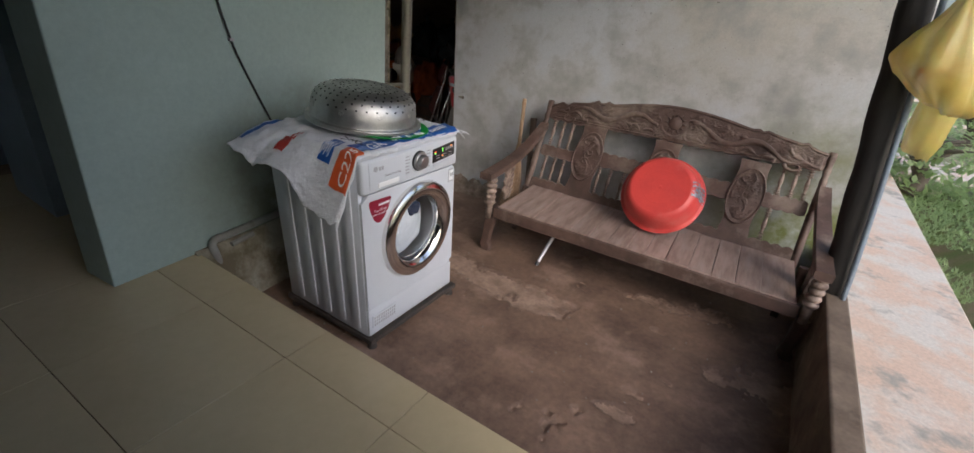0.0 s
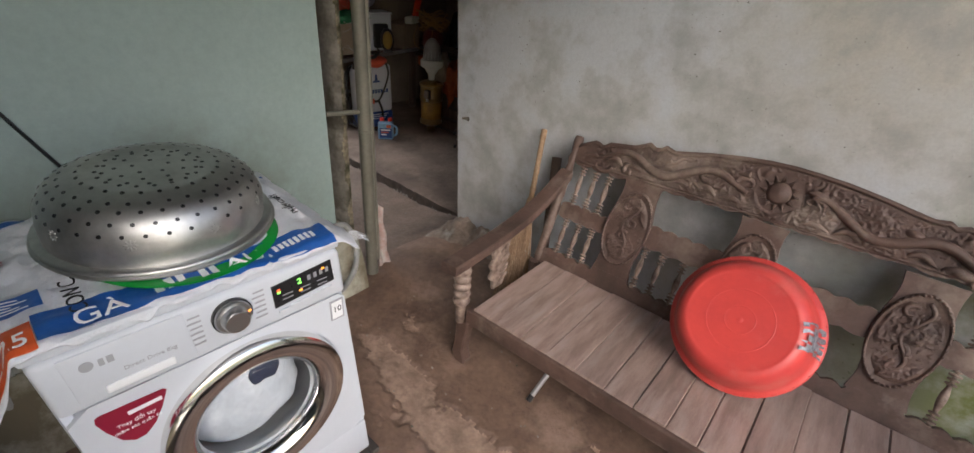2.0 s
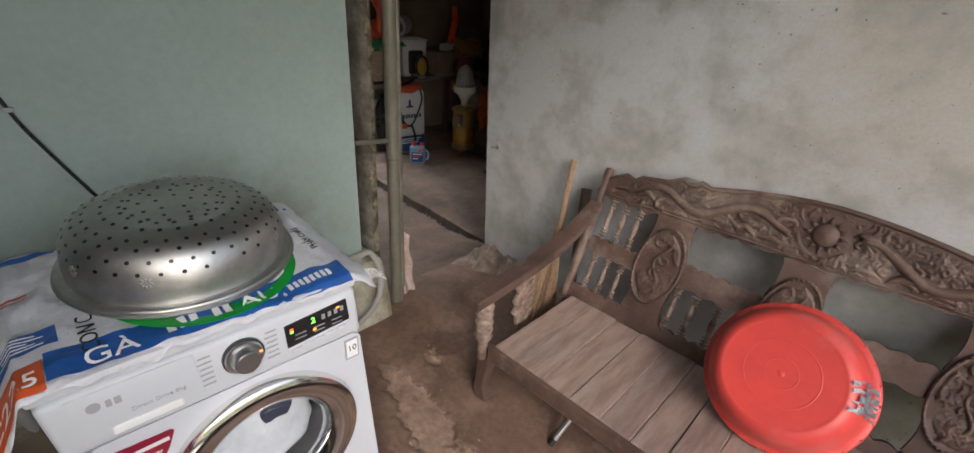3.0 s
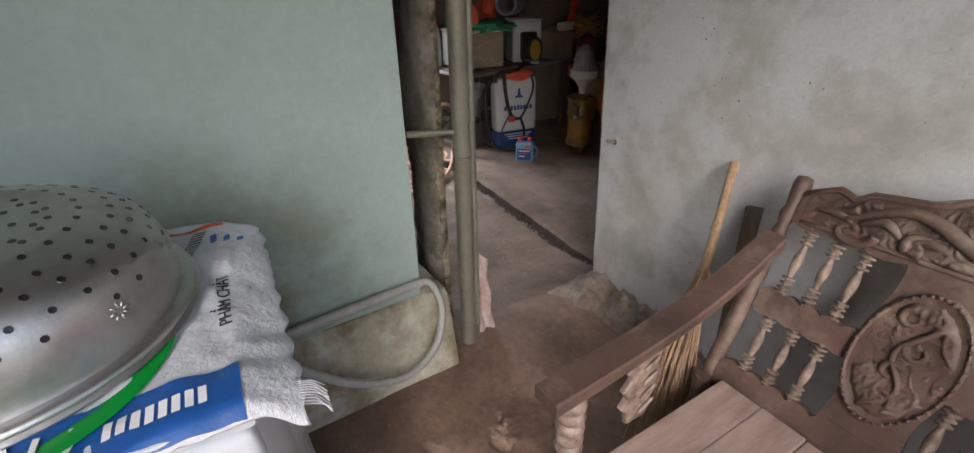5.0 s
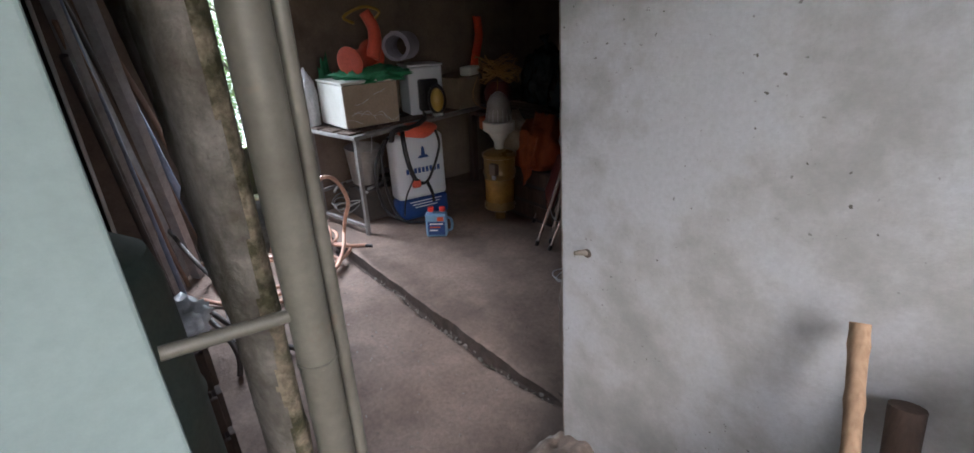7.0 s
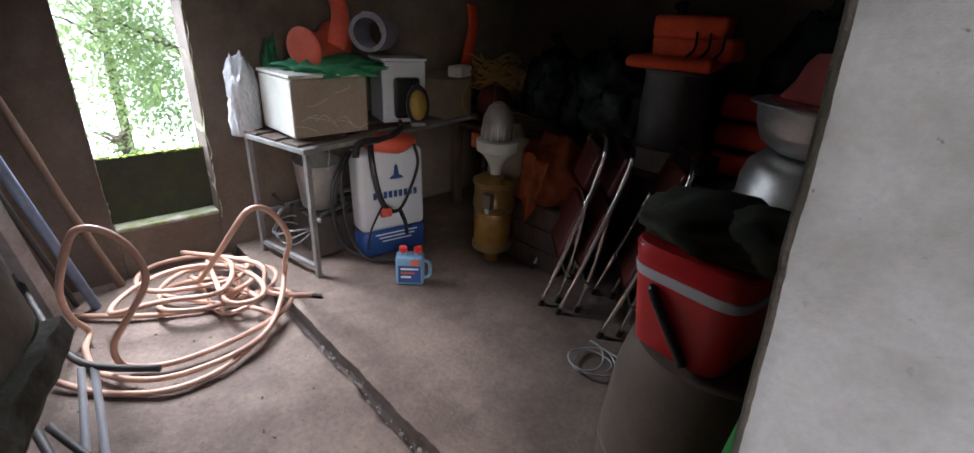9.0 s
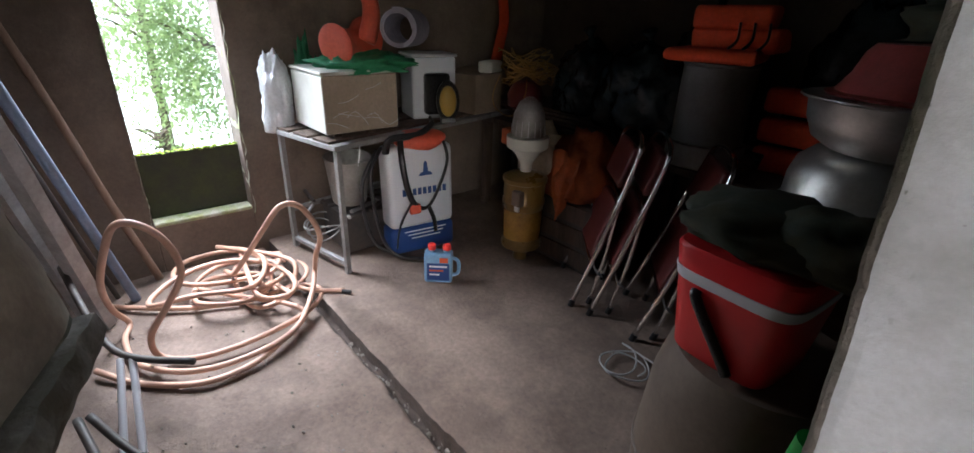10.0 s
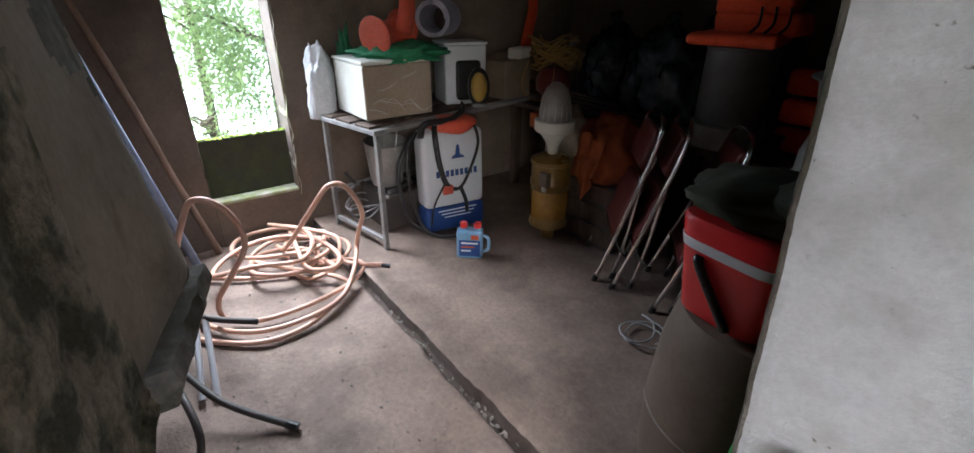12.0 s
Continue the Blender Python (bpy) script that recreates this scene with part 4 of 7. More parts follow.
def swirl(u, w, seed, fine=1.0):
    """Depth of flowing hand carving: bands that bend round one another, with a ground cut back between them."""
    p = Vector((u * 9 * fine, w * 11 * fine, seed))
    turn = 2.6 * noise.noise(p * 0.55) + 1.2 * noise.noise(p * 1.3 + Vector((5, 0, 0)))
    band = math.sin((u * math.cos(turn) + w * math.sin(turn)) * 150 * fine + 5.0 * noise.noise(p * 0.9 + Vector((0, 7, 0))))
    mass = noise.noise(p * 1.1 + Vector((2, 3, 1)))
    h = 0.55 * max(0.0, band) ** 0.7 + 0.75 * max(0.0, min(1.0, 2.4 * mass + 0.5))
    return h + 0.12 * noise.noise(p * 4)


def relief(inside, u0, u1, w0, w1, step, depth, seed, lift=0.0, fine=1.0):
    """A carved sheet over the (u, w) region where inside() is positive; it sinks to the board at its edge."""
    bm = bmesh.new()
    nu, nw = int((u1 - u0) / step), int((w1 - w0) / step)
    g = {}
    for i in range(nu + 1):
        for j in range(nw + 1):
            u, w = u0 + i * step, w0 + j * step
            d = inside(u, w)
            if d > -step:
                g[i, j] = bm.verts.new((u, 0.002 - lift - depth * swirl(u, w, seed, fine) * min(1, max(0, d / 0.008)), w))
    for (i, j), v in list(g.items()):
        q = [g.get(k) for k in ((i, j), (i + 1, j), (i + 1, j + 1), (i, j + 1))]
        if all(q):
            bm.faces.new(q)
    return bm


def carved_bench():
    b = thing("carved_bench", "dusty dark wooden bench with a carved openwork back against the wall", "bench", BENCH)
    wd = M["wood"]

    def back(name, bm, label="", mat=None, parent=None, smooth=False):
        bm.transform(BACK)
        return part(name, bm, mat or wd, parent or b, label, smooth)
    T = 0.026
    # seat planks run from front to back
    cuts = [0.035, 0.155, 0.275, 0.395, 0.515, 0.63, 0.74, 0.85, 0.95, 1.06, 1.18, 1.295, 1.41, 1.53, 1.69]
    for i, (p, q) in enumerate(zip(cuts, cuts[1:])):
        gap = 0.0022 if i % 3 else 0.001
        dz = 0.003 * math.sin(i * 2.3)
        part("plank", box(p, q - gap, 0.012, 0.53, 0.305 + dz, 0.33 + dz, 0.003, 1), M["wood_seat"], b)
    part("front_rail", box(0.01, 1.71, -0.006, 0.030, 0.252, 0.322, 0.006), wd, b)
    part("back_rail", box(0.03, 1.69, 0.505, 0.535, 0.25, 0.304, 0.004), wd, b)
    for u in (0.03, 1.66):
        part("side_rail", box(u, u + 0.03, 0.031, 0.504, 0.25, 0.303, 0.004), wd, b)
    # back: bottom rail, crest, panels
    lo = [(0.0, -0.01)] + [(1.67, -0.01)]
    top = wavy((1.67, 0.066), (1.43, 0.066), 4, 0.014) + [(1.41, 0.085), (1.27, 0.085)] + wavy((1.25, 0.062), (0.93, 0.062), 5, 0.014) + [(0.91, 0.085), (0.75, 0.085)] + wavy((0.73, 0.062), (0.45, 0.062), 5, 0.014) + [(0.42, 0.085), (0.27, 0.085)] + wavy((0.25, 0.062), (0.0, 0.062), 4, 0.014)
    back("bottom_rail", slab(lo + top, T))
    arch = []
    for u, w in ((0.0, 0.59), (0.07, 0.625), (0.11, 0.612), (0.14, 0.635), (0.25, 0.652), (0.29, 0.672), (0.31, 0.682), (0.335, 0.668), (0.36, 0.672), (0.38, 0.688), (0.42, 0.676), (0.55, 0.706), (0.66, 0.726), (0.76, 0.738), (0.84, 0.742),
                 (0.92, 0.740), (1.02, 0.733), (1.13, 0.718), (1.26, 0.695), (1.30, 0.702), (1.32, 0.69), (1.345, 0.702), (1.37, 0.694), (1.43, 0.682), (1.53, 0.668), (1.56, 0.678), (1.58, 0.662), (1.62, 0.648), (1.67, 0.64)):
        arch.append((u, w))
    low = wavy((0.0, 0.502), (0.26, 0.502), 3, -0.010) + wavy((0.30, 0.505), (0.72, 0.520), 6, -0.008) + wavy((0.76, 0.522), (1.22, 0.530), 6, -0.008) + wavy((1.27, 0.532), (1.67, 0.545), 4, -0.010)
    crest = back("crest_rail", slab(low + arch[::-1], T), "carved crest rail with a sun and scrolls")
    # carving in relief on the crest
    rim = [(u, -0.001, w - 0.012) for u, w in arch]
    back("carved_rim", tube(smooth_path(rim, 2), 0.007, 6, flat=0.9), parent=crest, smooth="all")
    back("carved_rim", tube([(u, -0.001, w + 0.012 + 0.02 * (u / 1.67)) for u, w in [(0.02 + 0.0408 * i, 0.498 + 0.02 * (i / 40)) for i in range(41)]], 0.006, 6), parent=crest, smooth="all")
    sunm = Matrix.Translation((0.83, 0, 0.632)) @ Matrix.Rotation(radians(90), 4, "X")
    back("sun_relief", lathe([(0.040, 0.0), (0.040, 0.007), (0.030, 0.013), (0.0001, 0.017)], 24, m=sunm), parent=crest, smooth="all")
    for k in range(12):
        a = 2 * math.pi * k / 12
        ray = tube([(0.83 + 0.043 * math.cos(a), -0.004, 0.632 + 0.043 * math.sin(a)), (0.83 + 0.068 * math.cos(a), -0.002, 0.632 + 0.068 * math.sin(a))], [0.009, 0.001], 5)
        back("sun_ray", ray, parent=crest, smooth="all")
    def crest_inside(u, w):
        for (ua, wa), (ub, wb) in zip(arch, arch[1:]):
            if ua <= u <= ub:
                top_w = wa + (wb - wa) * (u - ua) / (ub - ua)
                sun_gap = math.hypot(u - 0.83, w - 0.632) - 0.072
                return min(top_w - 0.018 - w, w - 0.516 - 0.022 * u / 1.67, u - 0.012, 1.658 - u, sun_gap)
        return -1
    back("carved_field", relief(crest_inside, 0.0, 1.67, 0.50, 0.75, 0.0042, 0.0125, 3.0), parent=crest, smooth="all")
    for side in (-1, 1):                                 # long sinuous body on either side of the sun
        pts = [(0.83 + side * (0.10 + 0.62 * t), -0.007, 0.625 - 0.055 * t + 0.032 * math.sin(t * 11 + side)) for t in [i / 14 for i in range(15)]]
        back("serpent_relief", tube(smooth_path(pts, 3), [0.006 + 0.013 * math.sin(math.pi * min(1, (i + 4) / 46)) for i in range(43)], 8), parent=crest, smooth="all")
    rnd = random.Random(5)
    for side in (-1, 1):
        for k in range(0, 15, 3):                        # scrolls, clouds and leaves
            u0 = 0.83 + side * (0.11 + k * 0.049)
            hgt = 0.60 + 0.03 * math.cos(k * 0.25) + 0.028 * math.sin(k * 2.1) - 0.0035 * k
            r0 = 0.027 + 0.010 * math.sin(k * 1.7)
            pts = []
            for i in range(15):
                a = i / 14 * 4.4 + k * 1.3
                rr = r0 * (1 - 0.055 * i)
                pts.append((u0 + side * rr * 1.45 * math.cos(a), -0.003, hgt + rr * math.sin(a)))
            back("scroll_relief", tube(smooth_path(pts, 2), [0.0135 * (1 - 0.7 * i / 28) for i in range(29)], 6), parent=crest, smooth="all")
            pts = [(u0 - 0.03, -0.003, hgt + 0.045 * (-1) ** k), (u0, -0.005, hgt + 0.06 * (-1) ** k * rnd.uniform(0.6, 1)), (u0 + side * 0.05, -0.003, hgt + 0.03 * (-1) ** k)]
            pts = [(u, y, min(max(w, 0.525 + 0.02 * u), 0.665)) for u, y, w in pts]
            back("leaf_relief", tube(smooth_path(pts, 4), [0.002 + 0.013 * math.sin(math.pi * i / 8) for i in range(9)], 6), parent=crest, smooth="all")
        for k in range(7):
            u0 = 0.83 + side * (0.10 + k * 0.10)
            pts = [(u0, -0.003, 0.548), (u0 + side * 0.04, -0.004, 0.562 + 0.012 * (k % 2)), (u0 + side * 0.09, -0.003, 0.55)]
            back("wave_relief", tube(smooth_path(pts, 4), [0.002 + 0.011 * math.sin(math.pi * i / 8) for i in range(9)], 6), parent=crest, smooth="all")
    for uc, wd0 in ((0.345, 0.088), (0.83, 0.088), (1.34, 0.088)):
        edge = [(uc - wd0, 0.075), (uc + wd0, 0.075)]
        rgt = [(uc + wd0 - 0.012 * math.sin(t * 9), 0.075 + 0.44 * t) for t in [i / 12 for i in range(1, 13)]]
        lft = [(uc - wd0 + 0.012 * math.sin(t * 9), 0.075 + 0.44 * t) for t in [i / 12 for i in range(12, 0, -1)]]
        pan = back("oval_panel", slab(edge + rgt + lft, T - 0.004, m=Matrix.Translation((0, 0.002, 0))), "panel with a carved oval medallion")
        om = Matrix.Translation((uc, 0.001, 0.298)) @ Matrix.Rotation(radians(90), 4, "X") @ Matrix.Rotation(radians(-4), 4, "Z") @ Matrix.Diagonal((0.098, 0.172, 1, 1))
        back("medallion", lathe([(1.0, 0.0), (1.0, 0.006), (0.95, 0.010), (0.90, 0.005), (0.0001, 0.005)], 40, m=om), parent=pan, smooth=True)
        ov = bmesh.new()
        for k in range(44):                              # beaded border
            a = 2 * math.pi * k / 44
            bmesh.ops.create_icosphere(ov, subdivisions=1, radius=0.0062, matrix=om @ Matrix.Translation((0.955 * math.cos(a), 0.955 * math.sin(a), 0.009)) @ Matrix.Diagonal((1 / 0.098, 1 / 0.172, 1, 1)))
        back("bead_border", ov, parent=pan, smooth="all")
        oval = relief(lambda u, w: 0.09 * (0.86 - math.hypot((u - uc) / 0.098, (w - 0.298) / 0.172)), uc - 0.10, uc + 0.10, 0.12, 0.48, 0.0040, 0.0105, 11.0 + uc, 0.004, 1.35)
        back("carved_field", oval, parent=pan, smooth="all")
        for k in range(0, 13, 4):                        # branches, blossoms and leaves
            a0, t0 = rnd.uniform(0, 6.28), -0.75 + 1.5 * k / 12
            cx, cz = uc + 0.045 * math.sin(k * 2.4), 0.298 + 0.13 * t0
            pts = [(cx + 0.024 * math.cos(a0 + i * 0.62) * (1 - i * 0.07), -0.006, cz + 0.024 * math.sin(a0 + i * 0.62) * (1 - i * 0.07)) for i in range(8)]
            back("blossom_relief", tube(smooth_path(pts, 2), [0.0105 - 0.0004 * i for i in range(15)], 6), parent=pan, smooth="all")
        pts = [(uc - 0.03, -0.006, 0.16), (uc + 0.02, -0.008, 0.23), (uc - 0.02, -0.008, 0.31), (uc + 0.03, -0.007, 0.40), (uc + 0.01, -0.006, 0.44)]
        back("branch_relief", tube(smooth_path(pts, 5), 0.007, 6), parent=pan, smooth="all")
    # middle rails
    for u0, u1, w0, w1 in ((0.01, 0.262, 0.245, 0.305), (0.43, 0.748, 0.262, 0.345), (0.912, 1.255, 0.262, 0.35), (1.425, 1.66, 0.275, 0.345)):
        back("middle_rail", slab(wavy((u0, w0), (u1, w0), 4, -0.010) + wavy((u1, w1), (u0, w1), 5, 0.012), T - 0.006, m=Matrix.Translation((0, 0.003, 0))))
    # turned spindles
    for u, w0, w1 in ((0.055, 0.31, 0.505), (0.122, 0.31, 0.50), (0.188, 0.31, 0.50), (0.060, 0.066, 0.245), (0.128, 0.066, 0.243), (0.196, 0.066, 0.245), (0.455, 0.066, 0.262), (0.53, 0.066, 0.26), (0.62, 0.066, 0.26),
                      (1.49, 0.345, 0.535), (1.557, 0.345, 0.538), (1.622, 0.345, 0.54), (1.485, 0.066, 0.272)):
        back("spindle", lathe([(r * 1.3, w0 + (w1 - w0) * t) for r, t in SPINDLE], 12, m=Matrix.Translation((u, 0.012, 0))), "", M["wood_worn"], smooth=True)
    # posts with turned tops
    for u, w1 in ((-0.02, 0.625), (1.69, 0.655)):
        pr = [(0.020, -0.33), (0.021, 0.05), (0.023, 0.28), (0.019, 0.30), (0.022, 0.33), (0.018, w1 - 0.20), (0.021, w1 - 0.17), (0.015, w1 - 0.14), (0.022, w1 - 0.11), (0.016, w1 - 0.085), (0.021, w1 - 0.05), (0.023, w1 - 0.025), (0.019, w1 - 0.004), (0.0001, w1)]
        back("back_post", lathe(pr, 18, m=Matrix.Translation((u, 0.012, 0))), smooth="all")
    # arms, their posts and leaf brackets, front legs
    for u, sgn in ((-0.035, -1), (1.725, 1)):
        path = smooth_path([(u + 0.0, -0.07, 0.548), (u + 0.005 * sgn, 0.10, 0.552), (u + 0.012 * sgn, 0.30, 0.563), (u + 0.010 * sgn, 0.46, 0.595), (u - 0.004 * sgn, 0.58, 0.655), (u - 0.018 * sgn, 0.70, 0.735)], 4)
        bm = bmesh.new()
        rings = []
        for i, p in enumerate(path):
            h = 0.038 - 0.006 * math.sin(math.pi * i / (len(path) - 1))
            wdt = 0.040 - 0.014 * max(0, i / (len(path) - 1) - 0.55)
            rings.append([bm.verts.new(p + Vector(q)) for q in ((-wdt, 0, -0.003), (-wdt + 0.004, 0, 0.004), (wdt - 0.004, 0, 0.004), (wdt, 0, -0.003), (wdt - 0.002, 0, -h), (-wdt + 0.002, 0, -h))])
        for r0, r1 in zip(rings, rings[1:]):
            for j in range(6):
                bm.faces.new((r0[j], r0[(j + 1) % 6], r1[(j + 1) % 6], r1[j]))
        bm.faces.new(rings[0])
        bm.faces.new(rings[-1])
        part("arm", bm, wd, b)
        beads = [(0.020, 0.24), (0.022, 0.33)]
        for k in range(5):
            z = 0.335 + k * 0.036
            beads += [(0.020, z), (0.033, z + 0.006), (0.037, z + 0.017), (0.033, z + 0.028), (0.020, z + 0.034)]
        beads += [(0.022, 0.516)]
        part("arm_post", lathe(beads, 16, m=Matrix.Translation((u + 0.012, 0.0, 0))), M["wood_worn"], b, smooth="all")
        leaf = [(0.0, 0.30), (0.07, 0.30), (0.085, 0.34), (0.075, 0.36), (0.10, 0.385), (0.085, 0.41), (0.105, 0.44), (0.09, 0.47), (0.10, 0.52), (0.045, 0.535), (0.0, 0.52), (-0.02, 0.49), (-0.005, 0.46), (-0.03, 0.43), (-0.01, 0.40), (-0.03, 0.37), (-0.005, 0.345)]
        lm = Matrix.Translation((u + 0.02, 0.20, 0)) @ Matrix.Rotation(radians(90), 4, "Z")
        lf = part("leaf_bracket", slab(leaf, 0.018, m=lm, bevel=0.003), M["wood_worn"], b, "carved leaf bracket")
        for k in range(4):
            part("leaf_vein", tube(smooth_path([lm @ Vector((0.035, -0.003, 0.33 + 0.05 * k)), lm @ Vector((0.06, -0.006, 0.35 + 0.05 * k)), lm @ Vector((0.085, -0.002, 0.355 + 0.05 * k))], 3), 0.006, 5), M["wood_worn"], lf, smooth="all")
        leg = [(-0.028, 0.0), (0.022, 0.0), (0.026, 0.03), (0.010, 0.07), (0.018, 0.14), (0.030, 0.20), (0.030, 0.252), (-0.030, 0.252), (-0.034, 0.18), (-0.040, 0.10), (-0.052, 0.04)]
        part("front_leg", slab(leg, 0.05, m=Matrix.Translation((u + 0.02, 0.0, 0)), bevel=0.006), wd, b)
        part("back_leg", rod((u + 0.02, 0.50, 0.0), (u + 0.018, 0.52, 0.31), 0.022, 0.024), wd, b)


carved_bench()


def prop_leg():
    p = thing("prop_leg", "pale aluminium tube leg standing askew under the bench", "tube", pose(-0.37, 2.633, 0))
    part("tube", rod((0, 0, 0.0), (0.045, 0.20, 0.245), 0.011), M["steel"], p, smooth=True)
    part("cap", rod((0, 0, 0.0), (0.004, 0.018, 0.022), 0.0125), M["black"], p, smooth=True)


prop_leg()

M["red_plastic"] = material("faded_red_plastic", (0.60, 0.062, 0.050), (0.52, 0.05, 0.045), 5, 0.42, bump=0.04, fine=60, spread=0.15, stain=(0.55, 0.16, 0.13), stain_scale=4, stain_cut=(0.55, 0.8))
M["tape"] = material("crinkled_silver_tape", (0.42, 0.43, 0.47), (0.16, 0.16, 0.18), 60, 0.35, 0.6, bump=0.6, fine=160)


def red_basin():
    ax = Vector((-0.02, -0.80, 0.60)).normalized()
    m = Matrix.Translation((0.19, 3.02, 0.545)) @ ax.to_track_quat("Z", "Y").to_matrix().to_4x4()
    SC = 0.84
    b = thing("plastic_basin", "faded red plastic wash basin leaning upside down on the bench", "basin", m)
    prof = [(0.276, -0.004), (0.284, -0.001), (0.285, 0.004), (0.279, 0.008), (0.268, 0.010), (0.258, 0.03), (0.245, 0.075), (0.232, 0.11), (0.216, 0.13), (0.196, 0.139), (0.188, 0.1393), (0.184, 0.1385), (0.180, 0.1384), (0.122, 0.1380), (0.120, 0.1380), (0.1185, 0.1393), (0.117, 0.1380), (0.115, 0.1380), (0.057, 0.1380), (0.055, 0.1380), (0.0535, 0.1393), (0.052, 0.1380), (0.050, 0.1380), (0.014, 0.1380), (0.012, 0.1380), (0.009, 0.1395), (0.0001, 0.1395)]
    prof = [(r * SC, z) for r, z in prof]
    part("shell", lathe(prof, 80), M["red_plastic"], b, smooth="all")
    for k in range(26):
        a = 2 * math.pi * k / 26
        nub = bmesh.new()
        bmesh.ops.create_icosphere(nub, subdivisions=1, radius=0.004, matrix=Matrix.Translation((0.281 * SC * math.cos(a), 0.281 * SC * math.sin(a), 0.007)))
        part("rim_nub", nub, M["red_plastic"], b)
    inv = m.inverted().to_3x3()
    rt = inv @ Vector((1, 0.15, -0.02))
    a0 = math.atan2(rt.y, rt.x)
    bm = bmesh.new()
    g = []
    zone = [(0.274, 0.012), (0.258, 0.038), (0.247, 0.075), (0.234, 0.112), (0.219, 0.133), (0.200, 0.142)]
    for i in range(15):
        row = []
        for j, (r, z) in enumerate(zone):
            a = a0 + 0.15 + (i - 7) * 0.034 + 0.05 * noise.noise(Vector((i * 2.0, j * 1.3, 0)))
            row.append(bm.verts.new(((r * SC + 0.0025) * math.cos(a), (r * SC + 0.0025) * math.sin(a), z + 0.0015)))
        g.append(row)
    for i in range(14):
        for j in range(len(zone) - 1):
            if noise.noise(Vector((i * 0.6, j * 0.8, 4))) > -0.12:
                bm.faces.new((g[i][j], g[i + 1][j], g[i + 1][j + 1], g[i][j + 1]))
    part("tape_patch", bm, M["tape"], b, "crinkled silver tape over a crack", "all")


red_basin()

M["straw"] = material("dry_straw", (0.36, 0.24, 0.145), (0.23, 0.145, 0.085), 30, 0.8, bump=0.3, stretch=(4, 4, 1), rand=0.2)
M["old_wood"] = material("dark_old_stick", (0.10, 0.065, 0.045), (0.06, 0.04, 0.03), 12, 0.75, bump=0.4, stretch=(3, 3, 0.5))


def broom():
    b = thing("straw_broom", "straw broom with a bamboo handle leaning on the wall", "broom", pose(-0.86, 3.16, 0.0))
    top, neck = Vector((-0.145, 0.245, 0.838)), Vector((-0.045, 0.06, 0.50))
    nodes = []
    n = 22
    for i in range(n + 1):
        t = i / n
        nodes.append((neck + (top - neck) * t, 0.0155 + (0.002 if i % 5 == 0 else 0) - 0.002 * math.sin(t * 3)))
    part("handle", tube([p for p, r in nodes], [r for p, r in nodes], 12), M["straw"], b, "jointed bamboo handle", True)
    part("binding", tube([neck + (top - neck) * t for t in (-0.02, 0.02, 0.06, 0.10)], [0.026, 0.024, 0.021, 0.019], 14), M["straw"], b, smooth=True)
    rnd = random.Random(3)
    for k in range(150):
        a, r = rnd.uniform(0, 6.28), rnd.random() ** 0.5
        p0 = neck + Vector((0.016 * r * math.cos(a), 0.016 * r * math.sin(a), rnd.uniform(-0.01, 0.04)))
        p2 = Vector((0.05 + 0.10 * r * math.cos(a), -0.14 + 0.11 * r * math.sin(a), rnd.uniform(0.01, 0.12)))
        p1 = p0 * 0.5 + p2 * 0.5 + Vector((rnd.uniform(-0.01, 0.01), -0.02, rnd.uniform(-0.02, 0.02)))
        part("straw", tube(smooth_path([p0, p1, p2], 2), [0.0028, 0.0025, 0.0022, 0.0018, 0.001], 5), M["straw"], b)
    s = thing("wooden_stick", "dark wooden stick leaning on the wall behind the bench", "stick", pose(-0.80, 3.20, 0))
    part("shaft", tube([(0.02, 0.02, 0.0), (-0.03, 0.10, 0.25), (-0.08, 0.17, 0.5), (-0.115, 0.222, 0.712)], [0.018, 0.021, 0.023, 0.026], 12), M["old_wood"], s, smooth=True)


broom()

# ---- porch: post, bag, pipes, wires ----
M["pvc"] = material("grey_pvc", (0.33, 0.33, 0.31), (0.26, 0.25, 0.22), 8, 0.5, bump=0.06, spread=0.3, stain=(0.20, 0.18, 0.14), stain_scale=6)
M["galv"] = material("dull_painted_pipe", (0.20, 0.19, 0.15), (0.14, 0.13, 0.10), 7, 0.45, 0.2, bump=0.1, spread=0.35, stain=(0.20, 0.15, 0.10), stain_scale=9, stain_cut=(0.62, 0.75))
M["yellow_bag"] = material("thin_yellow_plastic", (0.72, 0.58, 0.16), (0.62, 0.48, 0.10), 6, 0.35, bump=0.4, fine=30, spread=0.15)
for nd in M["yellow_bag"].node_tree.nodes:
    if nd.type == "BSDF_PRINCIPLED":
        nd.inputs["Alpha"].default_value = 0.70
        nd.inputs["Transmission Weight"].default_value = 0.3
        nd.inputs["Subsurface Weight"].default_value = 0.2
M["rag"] = material("dirty_printed_cloth", (0.44, 0.40, 0.37), (0.34, 0.22, 0.19), 22, 0.8, bump=0.4, spread=0.5)
M["blue_pipe"] = material("blue_grey_pipe", (0.22, 0.27, 0.32), (0.17, 0.20, 0.24), 6, 0.35, bump=0.05)


